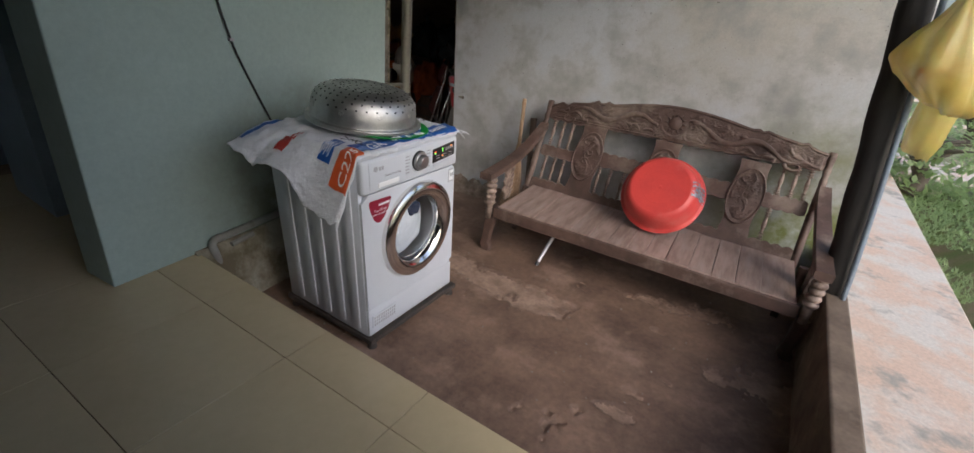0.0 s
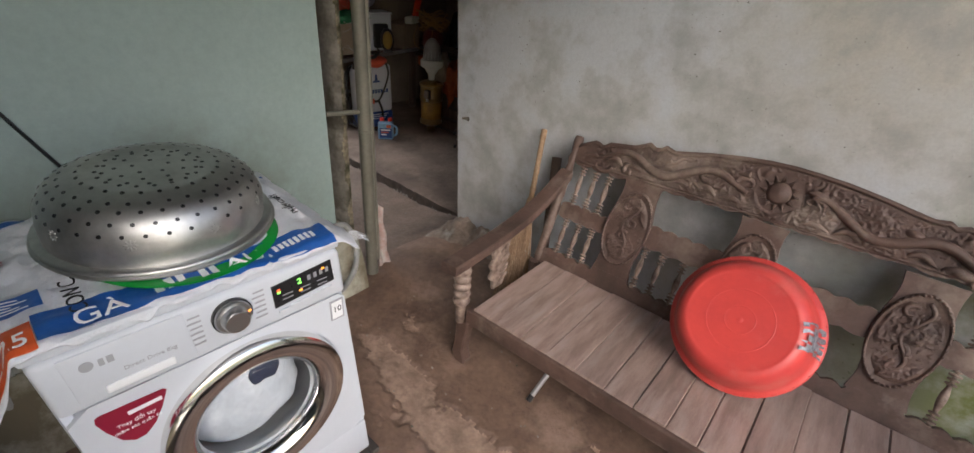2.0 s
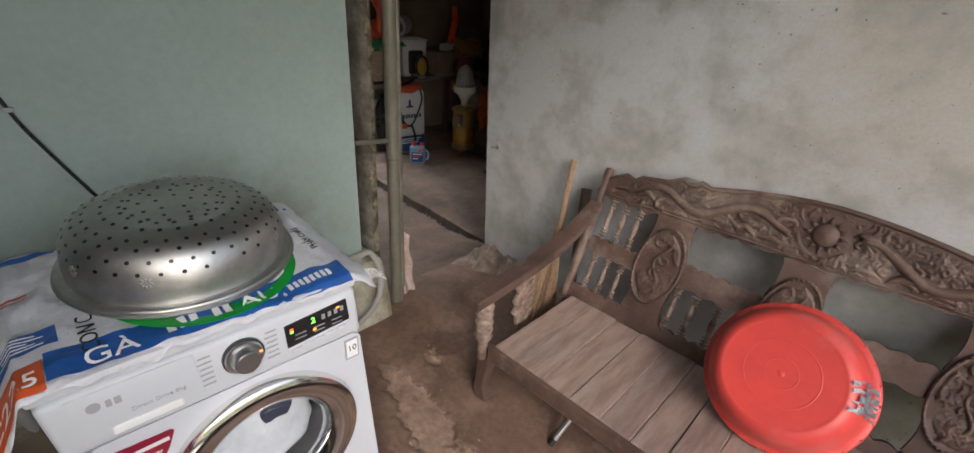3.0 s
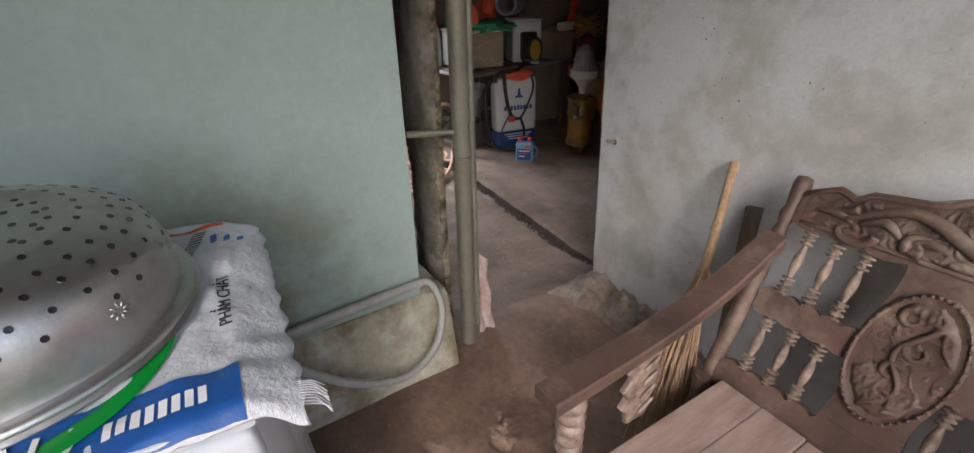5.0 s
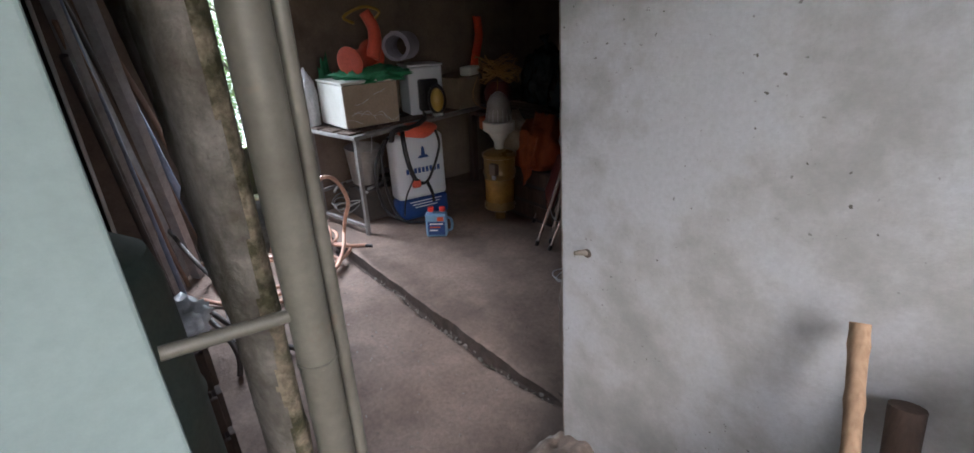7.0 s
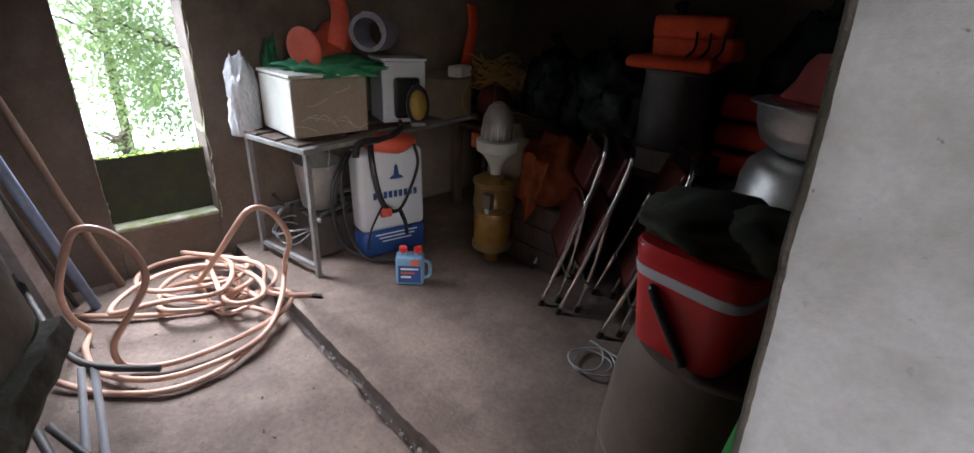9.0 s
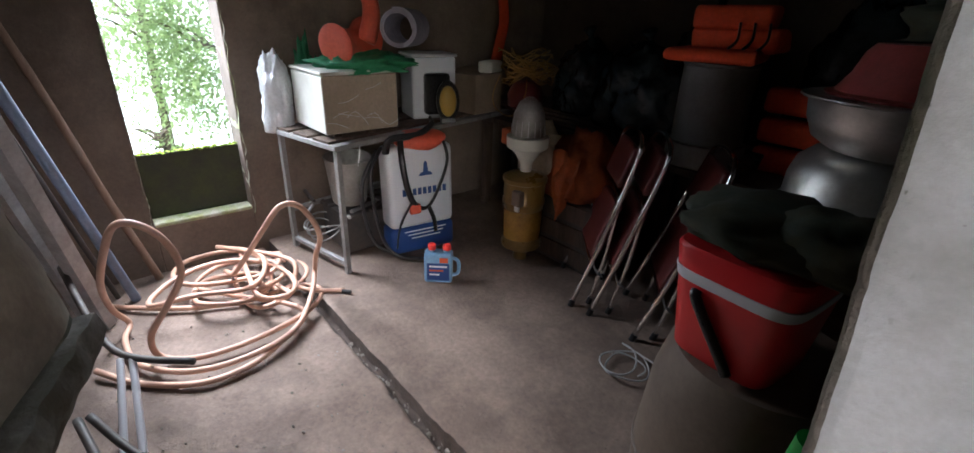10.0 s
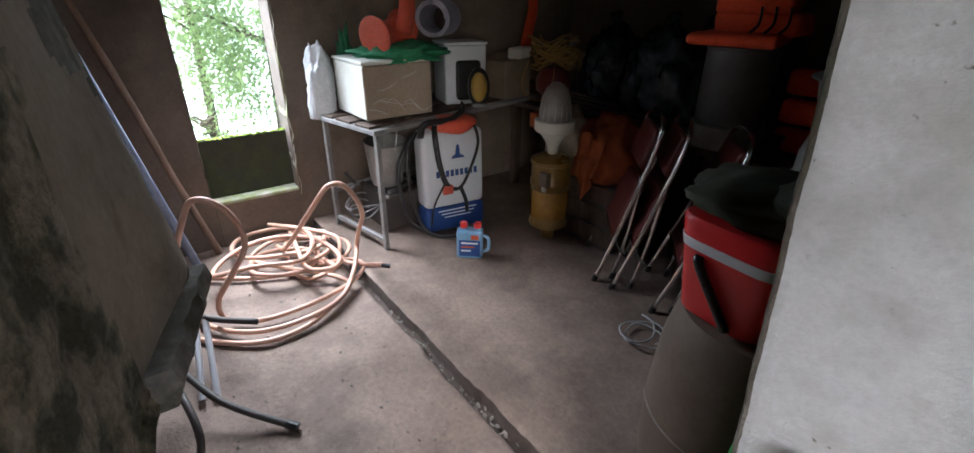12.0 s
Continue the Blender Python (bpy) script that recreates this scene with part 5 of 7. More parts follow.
def porch_post():
    p = thing("porch_post", "dark weathered wooden post leaning on the ledge", "post", pose(1.11, 2.80, 0.0))
    bm = bmesh.new()
    n = 24
    tube([(0.010 - 0.125 * (t * 2.66) + 0.004 * math.sin(t * 9), 0.03, 0.33 + 2.57 * t) for t in [i / n for i in range(n + 1)]], [0.058 + 0.004 * math.sin(i * 1.7) for i in range(n + 1)], 14, bm)
    part("shaft", bm, M["dark"], p, smooth="all")
    part("conduit", tube(smooth_path([(0.03, -0.07, 0.02), (0.052, -0.045, 0.35), (-0.08, -0.045, 1.5), (-0.20, -0.045, 2.6), (-0.22, -0.045, 2.89)], 6), 0.012, 10), M["blue_pipe"], p, "blue-grey plastic conduit", "all")


porch_post()


def hanging_bag(name, label, top, pts_r, mat, seed):
    """A knotted thin plastic bag: a creased sack of rings from the knot down."""
    h = thing(name, label, "bag", Matrix.Translation(top))
    bm = bmesh.new()
    rings = []
    seg = 40
    for i, (r, z, ox, fl) in enumerate(pts_r):
        ring = []
        for j in range(seg):
            a = 2 * math.pi * j / seg
            k = 1 + 0.16 * noise.noise(Vector((math.cos(a) * 2.4, math.sin(a) * 2.4, z * 6 + seed))) + 0.10 * math.sin(a * 9 + seed) * max(0, 1 - i / 4)
            ring.append(bm.verts.new((ox + r * k * math.cos(a), fl * r * k * math.sin(a), z - 0.42 * r * math.cos(a) * min(1, i / 4) + 0.03 * noise.noise(Vector((math.cos(a) * 3, math.sin(a) * 3, z * 9 + seed))) * min(1, i / 3))))
        rings.append(ring)
    for r0, r1 in zip(rings, rings[1:]):
        for j in range(seg):
            bm.faces.new((r0[j], r0[(j + 1) % seg], r1[(j + 1) % seg], r1[j]))
    bm.faces.new(rings[-1])
    part("film", bm, mat, h, smooth="all")
    part("handle_loop", tube(smooth_path([(-0.012, 0, -0.01), (-0.02, 0.02, 0.09), (0.0, 0.05, 0.13), (0.018, 0.02, 0.09), (0.012, 0, -0.01)], 4), 0.006, 6), mat, h)
    return h


hb = hanging_bag("plastic_bag", "yellow plastic bag of rubbish hanging from the porch post", (1.075, 2.70, 1.72),
                 [(0.014, 0.0, 0, 1), (0.03, -0.05, 0.005, 0.9), (0.07, -0.13, 0.01, 0.8), (0.11, -0.21, 0.01, 0.75), (0.14, -0.275, 0.012, 0.72), (0.158, -0.325, 0.012, 0.66), (0.146, -0.37, 0.025, 0.62), (0.108, -0.405, 0.045, 0.6), (0.05, -0.43, 0.06, 0.6)], M["yellow_bag"], 1.0)
bm = bmesh.new()
for k in range(7):
    box(-0.05 + 0.014 * k, -0.03 + 0.014 * k, -0.093, -0.089, -0.30 + 0.012 * math.sin(k * 2), -0.28 + 0.02 * math.sin(k * 3), bm=bm, m=Matrix.Rotation(0.2, 4, "X"))
part("red_print", bm, M["sack_red"], hb, "faded red print")
hanging_bag("plastic_bag", "yellow plastic bag hanging outside behind the post", (1.17, 2.86, 1.66),
            [(0.012, 0.0, 0, 1), (0.03, -0.08, 0, 1), (0.055, -0.2, 0, 0.8), (0.07, -0.36, 0, 0.7), (0.065, -0.50, 0, 0.65), (0.05, -0.58, -0.005, 0.6)], M["yellow_bag"], 4.0)


def gate_frame():
    g = thing("pipe_frame", "grey steel pipe door frame with a side bar", "frame", pose(-1.57, 2.712, -0.08))
    part("pipe", rod((0, 0, 0), (0, 0, 2.7), 0.031, 0.031, 20), M["galv"], g, smooth=True)
    part("collar", lathe([(0.031, 0), (0.0335, 0.002), (0.0335, 0.008), (0.031, 0.010)], 20, m=Matrix.Translation((0, 0, 0.885))), M["galv"], g, smooth=True)
    part("thin_pipe", rod((-0.012, 0.047, 0.12), (-0.012, 0.047, 2.7), 0.0125, None, 12), M["galv"], g, smooth=True)
    part("side_bar", rod((0.0, -0.02, 0.985), (-0.005, -0.195, 1.0), 0.011, None, 10), M["galv"], g, smooth=True)


gate_frame()


def drain_pipe():
    d = thing("drain_pipe", "grey plastic drain pipe along the foot of the wall", "pipe")
    a, c = Vector((-1.425, 1.235, 0.335)), Vector((-1.525, 2.50, 0.375))
    part("pipe", tube([a + (c - a) * t for t in (0, 0.5, 1)], 0.017, 12), M["pvc"], d, smooth=True)
    part("elbow", tube(smooth_path([a + Vector((0, 0.04, 0)), a, a + Vector((0.006, -0.022, -0.02)), a + Vector((0.012, -0.012, -0.09)), a + Vector((0.02, 0.03, -0.33))], 5), 0.0185, 12), M["pvc"], d, smooth="all")
    part("pipe", tube([(-1.41, 1.30, 0.29), (-1.42, 1.42, 0.30)], 0.013, 10), M["pvc"], d, smooth=True)
    hose = smooth_path([c + Vector((0, -0.03, 0)), c + Vector((0.004, 0.035, -0.01)), (-1.47, 2.556, 0.27), (-1.42, 2.50, 0.15), (-1.38, 2.36, 0.10), (-1.36, 2.18, 0.18), (-1.35, 2.02, 0.33), (-1.30, 1.95, 0.42), (-1.17, 1.93, 0.45)], 7)
    part("hose", tube(hose, 0.0145, 10), M["pvc"], d, "bent grey drain hose", "all")


drain_pipe()


def wall_cable():
    c = thing("wall_cable", "dark cable run slanting down the green wall", "cable")

    def wx(y):
        return -1.41 - 0.0893 * (y - 0.8) + 0.006
    pts = [(1.30, 2.85), (1.36, 1.7), (1.405, 1.42), (1.455, 1.22), (1.50, 1.10), (1.60, 0.88), (1.66, 0.75)]
    part("cable", tube(smooth_path([(wx(y) + 0.003, y, z) for y, z in pts], 5), 0.0052, 6), M["black"], c, smooth="all")
    for y, z in ((1.455, 1.22), (1.36, 1.7)):
        part("clip", box(wx(y) - 0.003, wx(y) + 0.010, y - 0.012, y + 0.012, z - 0.007, z + 0.007, 0.003), M["grey_print"], c)


wall_cable()
# ---- storeroom ----
M["hose"] = material("dusty_pink_hose", (0.56, 0.34, 0.24), (0.46, 0.27, 0.19), 8, 0.5, bump=0.05, spread=0.25)
M["foam"] = material("wrapped_white_foam", (0.66, 0.66, 0.60), (0.56, 0.56, 0.50), 6, 0.45, bump=0.2, spread=0.15)
M["brown_foam"] = material("brown_foam_side", (0.36, 0.29, 0.22), (0.29, 0.23, 0.17), 4, 0.4, bump=0.15)
M["film"] = material("white_plastic_film", (0.70, 0.71, 0.74), (0.58, 0.60, 0.62), 8, 0.35, bump=0.5, fine=40)
M["net"] = material("green_net", (0.02, 0.17, 0.07), (0.05, 0.26, 0.12), 20, 0.7, bump=0.5)
M["orange"] = material("orange_red_plastic", (0.62, 0.10, 0.05), (0.52, 0.08, 0.04), 6, 0.5, bump=0.05)
M["vest"] = material("orange_vest_cloth", (0.70, 0.075, 0.015), (0.58, 0.06, 0.012), 12, 0.85, bump=0.3)
M["fur"] = material("orange_brown_cloth", (0.36, 0.085, 0.02), (0.24, 0.06, 0.02), 12, 0.95, bump=0.5)
M["brass"] = material("yellowed_pump_body", (0.20, 0.118, 0.024), (0.13, 0.075, 0.018), 9, 0.30, 0.25, bump=0.05, spread=0.3)
M["drum"] = material("brown_barrel", (0.12, 0.085, 0.06), (0.085, 0.06, 0.042), 4, 0.6, bump=0.1)
M["grey_drum"] = material("grey_metal_drum", (0.12, 0.115, 0.11), (0.09, 0.085, 0.08), 6, 0.55, 0.2, bump=0.1)
M["cooler"] = material("bright_red_cooler", (0.60, 0.018, 0.02), (0.52, 0.015, 0.018), 4, 0.38, bump=0.02, spread=0.12)
M["blackbag"] = material("black_bin_film", (0.012, 0.020, 0.022), (0.022, 0.036, 0.040), 10, 0.20, bump=0.5, fine=18, bump_dist=0.02)
M["bright_tube"] = plain("bright_aluminium_tube", (0.75, 0.75, 0.78), 0.35, 0.6)
M["old_green"] = material("dusty_green_plastic", (0.10, 0.135, 0.10), (0.16, 0.16, 0.115), 6, 0.7, bump=0.2)
M["heap"] = material("dark_green_canvas", (0.020, 0.030, 0.018), (0.045, 0.038, 0.016), 8, 0.9, bump=0.4)
M["paper"] = material("brown_cardboard", (0.22, 0.17, 0.12), (0.17, 0.13, 0.09), 5, 0.85, bump=0.1)
M["blue_jug"] = material("pale_blue_jug", (0.20, 0.36, 0.55), (0.17, 0.31, 0.48), 6, 0.35, bump=0.02)
M["blue_label"] = plain("dark_blue_label", (0.02, 0.06, 0.22), 0.4)
M["cap_red"] = plain("red_cap", (0.62, 0.03, 0.02), 0.4)
M["dull_red"] = material("dull_red_plastic", (0.30, 0.05, 0.045), (0.22, 0.04, 0.035), 6, 0.5, bump=0.05)
M["seat_red"] = material("dark_red_vinyl", (0.10, 0.015, 0.012), rough=0.45, bump=0.1)
M["steel_grey"] = material("grey_painted_steel", (0.30, 0.30, 0.29), (0.22, 0.21, 0.20), 9, 0.5, 0.3, bump=0.1)
M["bamboo"] = material("old_bamboo_pole", (0.25, 0.17, 0.12), (0.17, 0.11, 0.075), 10, 0.7, bump=0.3, stretch=(2, 2, 0.5))
M["pale_bar"] = material("scuffed_grey_bar", (0.42, 0.42, 0.42), (0.30, 0.29, 0.28), 9, 0.55, bump=0.15)
M["blue_bar"] = material("blue_grey_bar", (0.16, 0.20, 0.28), (0.12, 0.14, 0.19), 9, 0.45, bump=0.1)
M["amber"] = material("amber_varnish", (0.34, 0.19, 0.03), (0.20, 0.10, 0.02), 7, 0.22, 0.2, bump=0.03, coat=0.4)
M["yellow"] = plain("yellow_plastic", (0.32, 0.20, 0.025), 0.45)
M["wire"] = material("ochre_wire", (0.38, 0.22, 0.05), (0.28, 0.16, 0.04), 14, 0.6, bump=0.1)
M["lavender"] = material("lavender_grey_foam", (0.34, 0.32, 0.38), (0.26, 0.25, 0.30), 10, 0.7, bump=0.1)
M["zinc"] = material("dusty_zinc", (0.34, 0.33, 0.31), (0.26, 0.25, 0.23), 8, 0.5, 0.4, bump=0.1)


def work_table():
    t = thing("steel_table", "grey steel work table against the wall", "table", pose(-4.256, 4.353, -0.10, 0, 0, 12))
    part("top_frame", box(-0.27, 0.29, -0.56, 1.05, 0.695, 0.722, 0.004), M["steel_grey"], t)
    for x in (-0.25, 0.26):
        for y in (-0.55, 1.01):
            part("leg", box(x, x + 0.028, y, y + 0.028, 0.0, 0.694, 0.003), M["steel_grey"], t)
    for x in (-0.25,):
        part("stretcher", box(x, x + 0.026, -0.521, 1.009, 0.23, 0.255, 0.003), M["steel_grey"], t)
    part("foot_bar", box(-0.22, 0.259, -0.548, -0.524, 0.05, 0.074, 0.003), M["steel_grey"], t)
    for k in range(3):
        part("slat", box(-0.26 + k * 0.18, -0.12 + k * 0.18, -0.555, 1.04, 0.7225, 0.737, 0.003), M["old_wood"], t)


work_table()


def foam_box():
    f = thing("foam_box", "white foam box wrapped in clear film on the table", "box", pose(-4.17, 4.085, 0.651, 0, 0, 1))
    bm = box(-0.20, 0.20, -0.21, 0.21, 0.0, 0.29, 0.012, 3)
    # the +x side is a darker brown than the other sides
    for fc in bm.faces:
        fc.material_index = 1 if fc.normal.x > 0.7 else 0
    part("box", bm, [M["foam"], M["brown_foam"]], f)
    part("lid", box(-0.205, 0.205, -0.215, 0.215, 0.291, 0.308, 0.006), M["foam"], f)
    for y in (-0.17, 0.02, 0.15):
        part("runner", box(-0.20, 0.20, y, y + 0.05, -0.013, -0.0005, 0.002), M["old_wood"], f)
    rnd = random.Random(31)
    for k in range(9):                                   # wrinkles of the wrapping film
        y0, z0 = rnd.uniform(-0.20, 0.10), rnd.uniform(0.04, 0.24)
        part("film_wrinkle", tube(smooth_path([(0.2005, y0, z0), (0.2015, y0 + 0.05, z0 + rnd.uniform(-0.04, 0.04)), (0.2005, y0 + rnd.uniform(0.08, 0.12), z0 + rnd.uniform(-0.05, 0.05))], 3), 0.0011, 4), M["film"], f)


foam_box()


def crumple(name, label, category, m, size, mat, seed, amp=0.25, freq=3.0, subdiv=4, flat=True, pname="film"):
    """A crumpled heap or bag: a lumpy, creased ball that settles on a flat base."""
    h = thing(name, label, category, m)
    bm = bmesh.new()
    bmesh.ops.create_icosphere(bm, subdivisions=subdiv, radius=1.0)
    for v in bm.verts:
        d = v.co.normalized()
        k = 1 + amp * noise.noise(d * freq + Vector((seed, 0, 0))) + amp * 0.6 * abs(noise.noise(d * freq * 2.3 + Vector((0, seed, 0)))) + amp * 0.3 * noise.noise(d * freq * 6 + Vector((0, 0, seed)))
        v.co = Vector((d.x * k * size[0], d.y * k * size[1], (max(d.z * k, -0.55) + 0.55) * size[2] if flat else d.z * k * size[2]))
    part(pname, bm, mat, h, smooth="all")
    if name == "rubbish_bag":                            # gathered neck of the bag
        zt = max(v.co.z for v in h.children[0].data.vertices)
        part("knot", lathe([(0.05, -0.05), (0.028, -0.012), (0.016, 0.006), (0.026, 0.03), (0.042, 0.06), (0.02, 0.055), (0.0001, 0.03)], 14, m=Matrix.Translation((0, 0, zt - 0.012)) @ Matrix.Rotation(0.4, 4, "X")), mat, h, smooth="all")
    return h


crumple("plastic_bag", "white plastic bag slumped beside the foam box", "bag", pose(-4.42, 3.80, 0.60), (0.075, 0.075, 0.255), M["film"], 3, 0.3, 1.9, 5)
crumple("green_net", "crumpled green netting on the foam box", "net", pose(-4.15, 4.20, 0.938), (0.20, 0.22, 0.06), M["net"], 9, 0.5, 3.0, pname="mesh")
crumple("green_net", "dark green net bundle behind the foam box", "net", pose(-4.42, 3.98, 0.64), (0.06, 0.06, 0.26), M["net"], 12, 0.5, 3.0, pname="mesh")


def stool_and_roll():
    h = thing("plastic_stool", "orange-red waisted plastic stool lying on the netting", "stool", pose(-4.16, 4.14, 1.085, 0, 0, 0))
    axis = Vector((0.35, -0.72, -0.10)).normalized().to_track_quat("Z", "Y").to_matrix().to_4x4()
    part("body", lathe([(0.098, -0.13), (0.108, -0.128), (0.106, -0.115), (0.082, -0.08), (0.066, -0.03), (0.064, 0.02), (0.078, 0.075), (0.100, 0.115), (0.106, 0.128), (0.098, 0.132), (0.06, 0.128), (0.0001, 0.126)], 36, m=axis), M["orange"], h, smooth=True)
    part("leg", tube(smooth_path([(0.05, 0.06, 0.0), (0.04, 0.10, 0.10), (0.0, 0.12, 0.20), (-0.03, 0.08, 0.30)], 4), [0.05, 0.05, 0.049, 0.048, 0.047, 0.046, 0.045, 0.044, 0.043, 0.042, 0.041, 0.04, 0.04], 12), M["orange"], h, smooth="all")
    part("handle", tube(smooth_path([(0.0, -0.02, 0.23), (0.02, -0.10, 0.27), (0.02, 0.05, 0.33), (0.02, 0.17, 0.30), (0.0, 0.12, 0.24)], 5), 0.010, 8), M["yellow"], h, "yellow handle loop", "all")
    r = thing("foam_roll", "lavender-grey rolled foam sheet on the table stack", "roll", pose(-4.10, 4.435, 1.155))
    ax = Vector((0.62, -0.62, 0.02)).normalized().to_track_quat("Z", "Y").to_matrix().to_4x4()
    bm = bmesh.new()
    n = 110
    inner, outer = [], []
    for i in range(n):
        a, b = 0.070 + 0.026 * i / n, i * 0.19
        for rr, rad in ((inner, a), (outer, a + 0.0055)):
            rr.append([bm.verts.new(ax @ Vector((rad * math.cos(b), rad * math.sin(b), z))) for z in (-0.17, 0.16 + 0.006 * math.sin(b))])
    for i in range(n - 1):
        for rr in (inner, outer):
            bm.faces.new((rr[i][0], rr[i + 1][0], rr[i + 1][1], rr[i][1]))
        bm.faces.new((inner[i][1], inner[i + 1][1], outer[i + 1][1], outer[i][1]))
    part("sheet", bm, M["lavender"], r, smooth=True)


stool_and_roll()


def table_clutter():
    p = thing("white_appliance", "white machine with a black front on the table", "appliance", pose(-4.24, 4.665, 0.638, 0, 0, -14))
    part("case", box(-0.12, 0.13, -0.14, 0.14, 0, 0.36, 0.015), M["panel"], p)
    part("black_front", box(0.131, 0.139, -0.07, 0.09, 0.03, 0.27, 0.02), M["black"], p, "black front panel")
    part("lid", box(-0.125, 0.137, -0.145, 0.145, 0.361, 0.378, 0.006), M["panel"], p)
    for k in range(3):
        part("button", box(0.131, 0.137, 0.105, 0.125, 0.08 + 0.05 * k, 0.10 + 0.05 * k, 0.003), M["grey_print"], p)
    o = thing("work_lamp", "yellow oval lamp in a dark rubber surround", "lamp", pose(-3.97, 4.63, 0.637, 0, -8, -30))
    om = Matrix.Translation((0, 0, 0.125)) @ Matrix.Rotation(radians(90), 4, "Y") @ Matrix.Diagonal((1.75, 1, 1, 1))
    part("surround", lathe([(0.058, -0.03), (0.068, -0.02), (0.068, 0.012), (0.056, 0.018), (0.050, 0.010)], 28, m=om), M["black"], o, smooth=True)
    part("lens", lathe([(0.052, 0.010), (0.046, 0.022), (0.025, 0.032), (0.0001, 0.035)], 28, m=om), M["yellow"], o, "yellow ribbed face", "all")
    part("foot", box(-0.03, 0.03, -0.045, 0.045, 0.0, 0.03, 0.006), M["black"], o)
    c = thing("cardboard_box", "worn brown cardboard box on the stacked boards", "box", pose(-4.22, 5.02, 0.638, 0, 0, 8))
    part("carton", box(-0.14, 0.14, -0.13, 0.13, 0, 0.25, 0.008), M["paper"], c)
    part("flap", box(-0.15, 0.14, -0.02, 0.15, 0.251, 0.257, 0.002, m=Matrix.Rotation(0.12, 4, "X") @ Matrix.Translation((0, 0, 0.0))), M["paper"], c)
    r = thing("rescue_tube", "bright orange-red plastic strip standing behind the boxes", "strip", pose(-4.20, 5.20, 0.915, 0, 0, 0))
    part("strip", tube(smooth_path([(0.0, -0.02, 0.0), (0.01, 0.01, 0.15), (0.0, 0.05, 0.28), (-0.03, 0.06, 0.42)], 5), 0.045, 10, flat=0.35), M["vest"], r, smooth="all")
    w = thing("white_block", "small white foam block on the cardboard box", "block", pose(-4.10, 5.06, 0.898, 0, 0, 25))
    part("block", box(-0.05, 0.05, -0.09, 0.09, 0, 0.07, 0.015), M["foam"], w)
    for k in range(5):
        b = thing("board", "dark stacked board along the back of the storeroom", "board", pose(-3.45, 5.55, 0.575 + k * 0.022, 0, 0, -3 + 2.2 * k), group="stacked boards")
        part("plank", box(-0.95, 0.95, -0.28 + 0.03 * k, 0.26, 0, 0.021, 0.003), M["old_wood"], b)
    s = thing("storage_bench", "dark wooden trestle carrying the stored things", "trestle", pose(-3.2, 5.55, -0.10))
    part("top", box(-1.2, 1.6, -0.38, 0.38, 0.64, 0.674, 0.004), M["old_wood"], s)
    for x in (-1.15, 0.0, 1.5):
        for y in (-0.34, 0.32):
            part("leg", box(x, x + 0.06, y, y + 0.06, 0, 0.639, 0.004), M["old_wood"], s)


table_clutter()


def bucket():
    b = thing("zinc_bucket", "dented zinc bucket hanging under the table", "bucket", pose(-4.22, 4.08, 0.185, 0, 4, 0))
    part("pail", lathe([(0.0001, 0.0), (0.095, 0.0), (0.10, 0.01), (0.132, 0.27), (0.138, 0.275), (0.134, 0.28), (0.128, 0.275), (0.096, 0.012), (0.0001, 0.01)], 32), M["zinc"], b, smooth=True)
    part("bail", tube(smooth_path([(-0.134, 0, 0.26), (-0.10, 0.03, 0.37), (0, 0.04, 0.41), (0.10, 0.03, 0.37), (0.134, 0, 0.26)], 5), 0.004, 6), M["steel"], b, smooth="all")
    c = thing("scrap_crate", "crate of metal scrap under the table", "crate", pose(-4.25, 4.12, -0.09))
    part("crate", box(-0.16, 0.18, -0.14, 0.30, 0.0, 0.24, 0.01), M["iron"], c)
    rnd = random.Random(8)
    for k in range(16):
        x, y = rnd.uniform(-0.18, 0.2), rnd.uniform(-0.24, 0.28)
        part("scrap_rod", rod((x, y, 0.245 + 0.008 * (k % 3)), (x + rnd.uniform(-0.22, 0.22), y + rnd.uniform(-0.25, 0.25), 0.255 + rnd.uniform(0, 0.025)), rnd.uniform(0.006, 0.014), None, 8), M["steel_grey" if k % 3 else "iron"], c)
    for k in range(3):
        part("wire_loop", tube([(0.0 + (0.10 + 0.01 * k) * math.cos(a), -0.20 + (0.09 + 0.012 * k) * math.sin(a), 0.10 + 0.03 * k + 0.02 * math.sin(a * 2 + k)) for a in [2 * math.pi * i / 28 for i in range(28)]], 0.005, 6, closed=True), M["steel_grey"], c, smooth="all")


bucket()


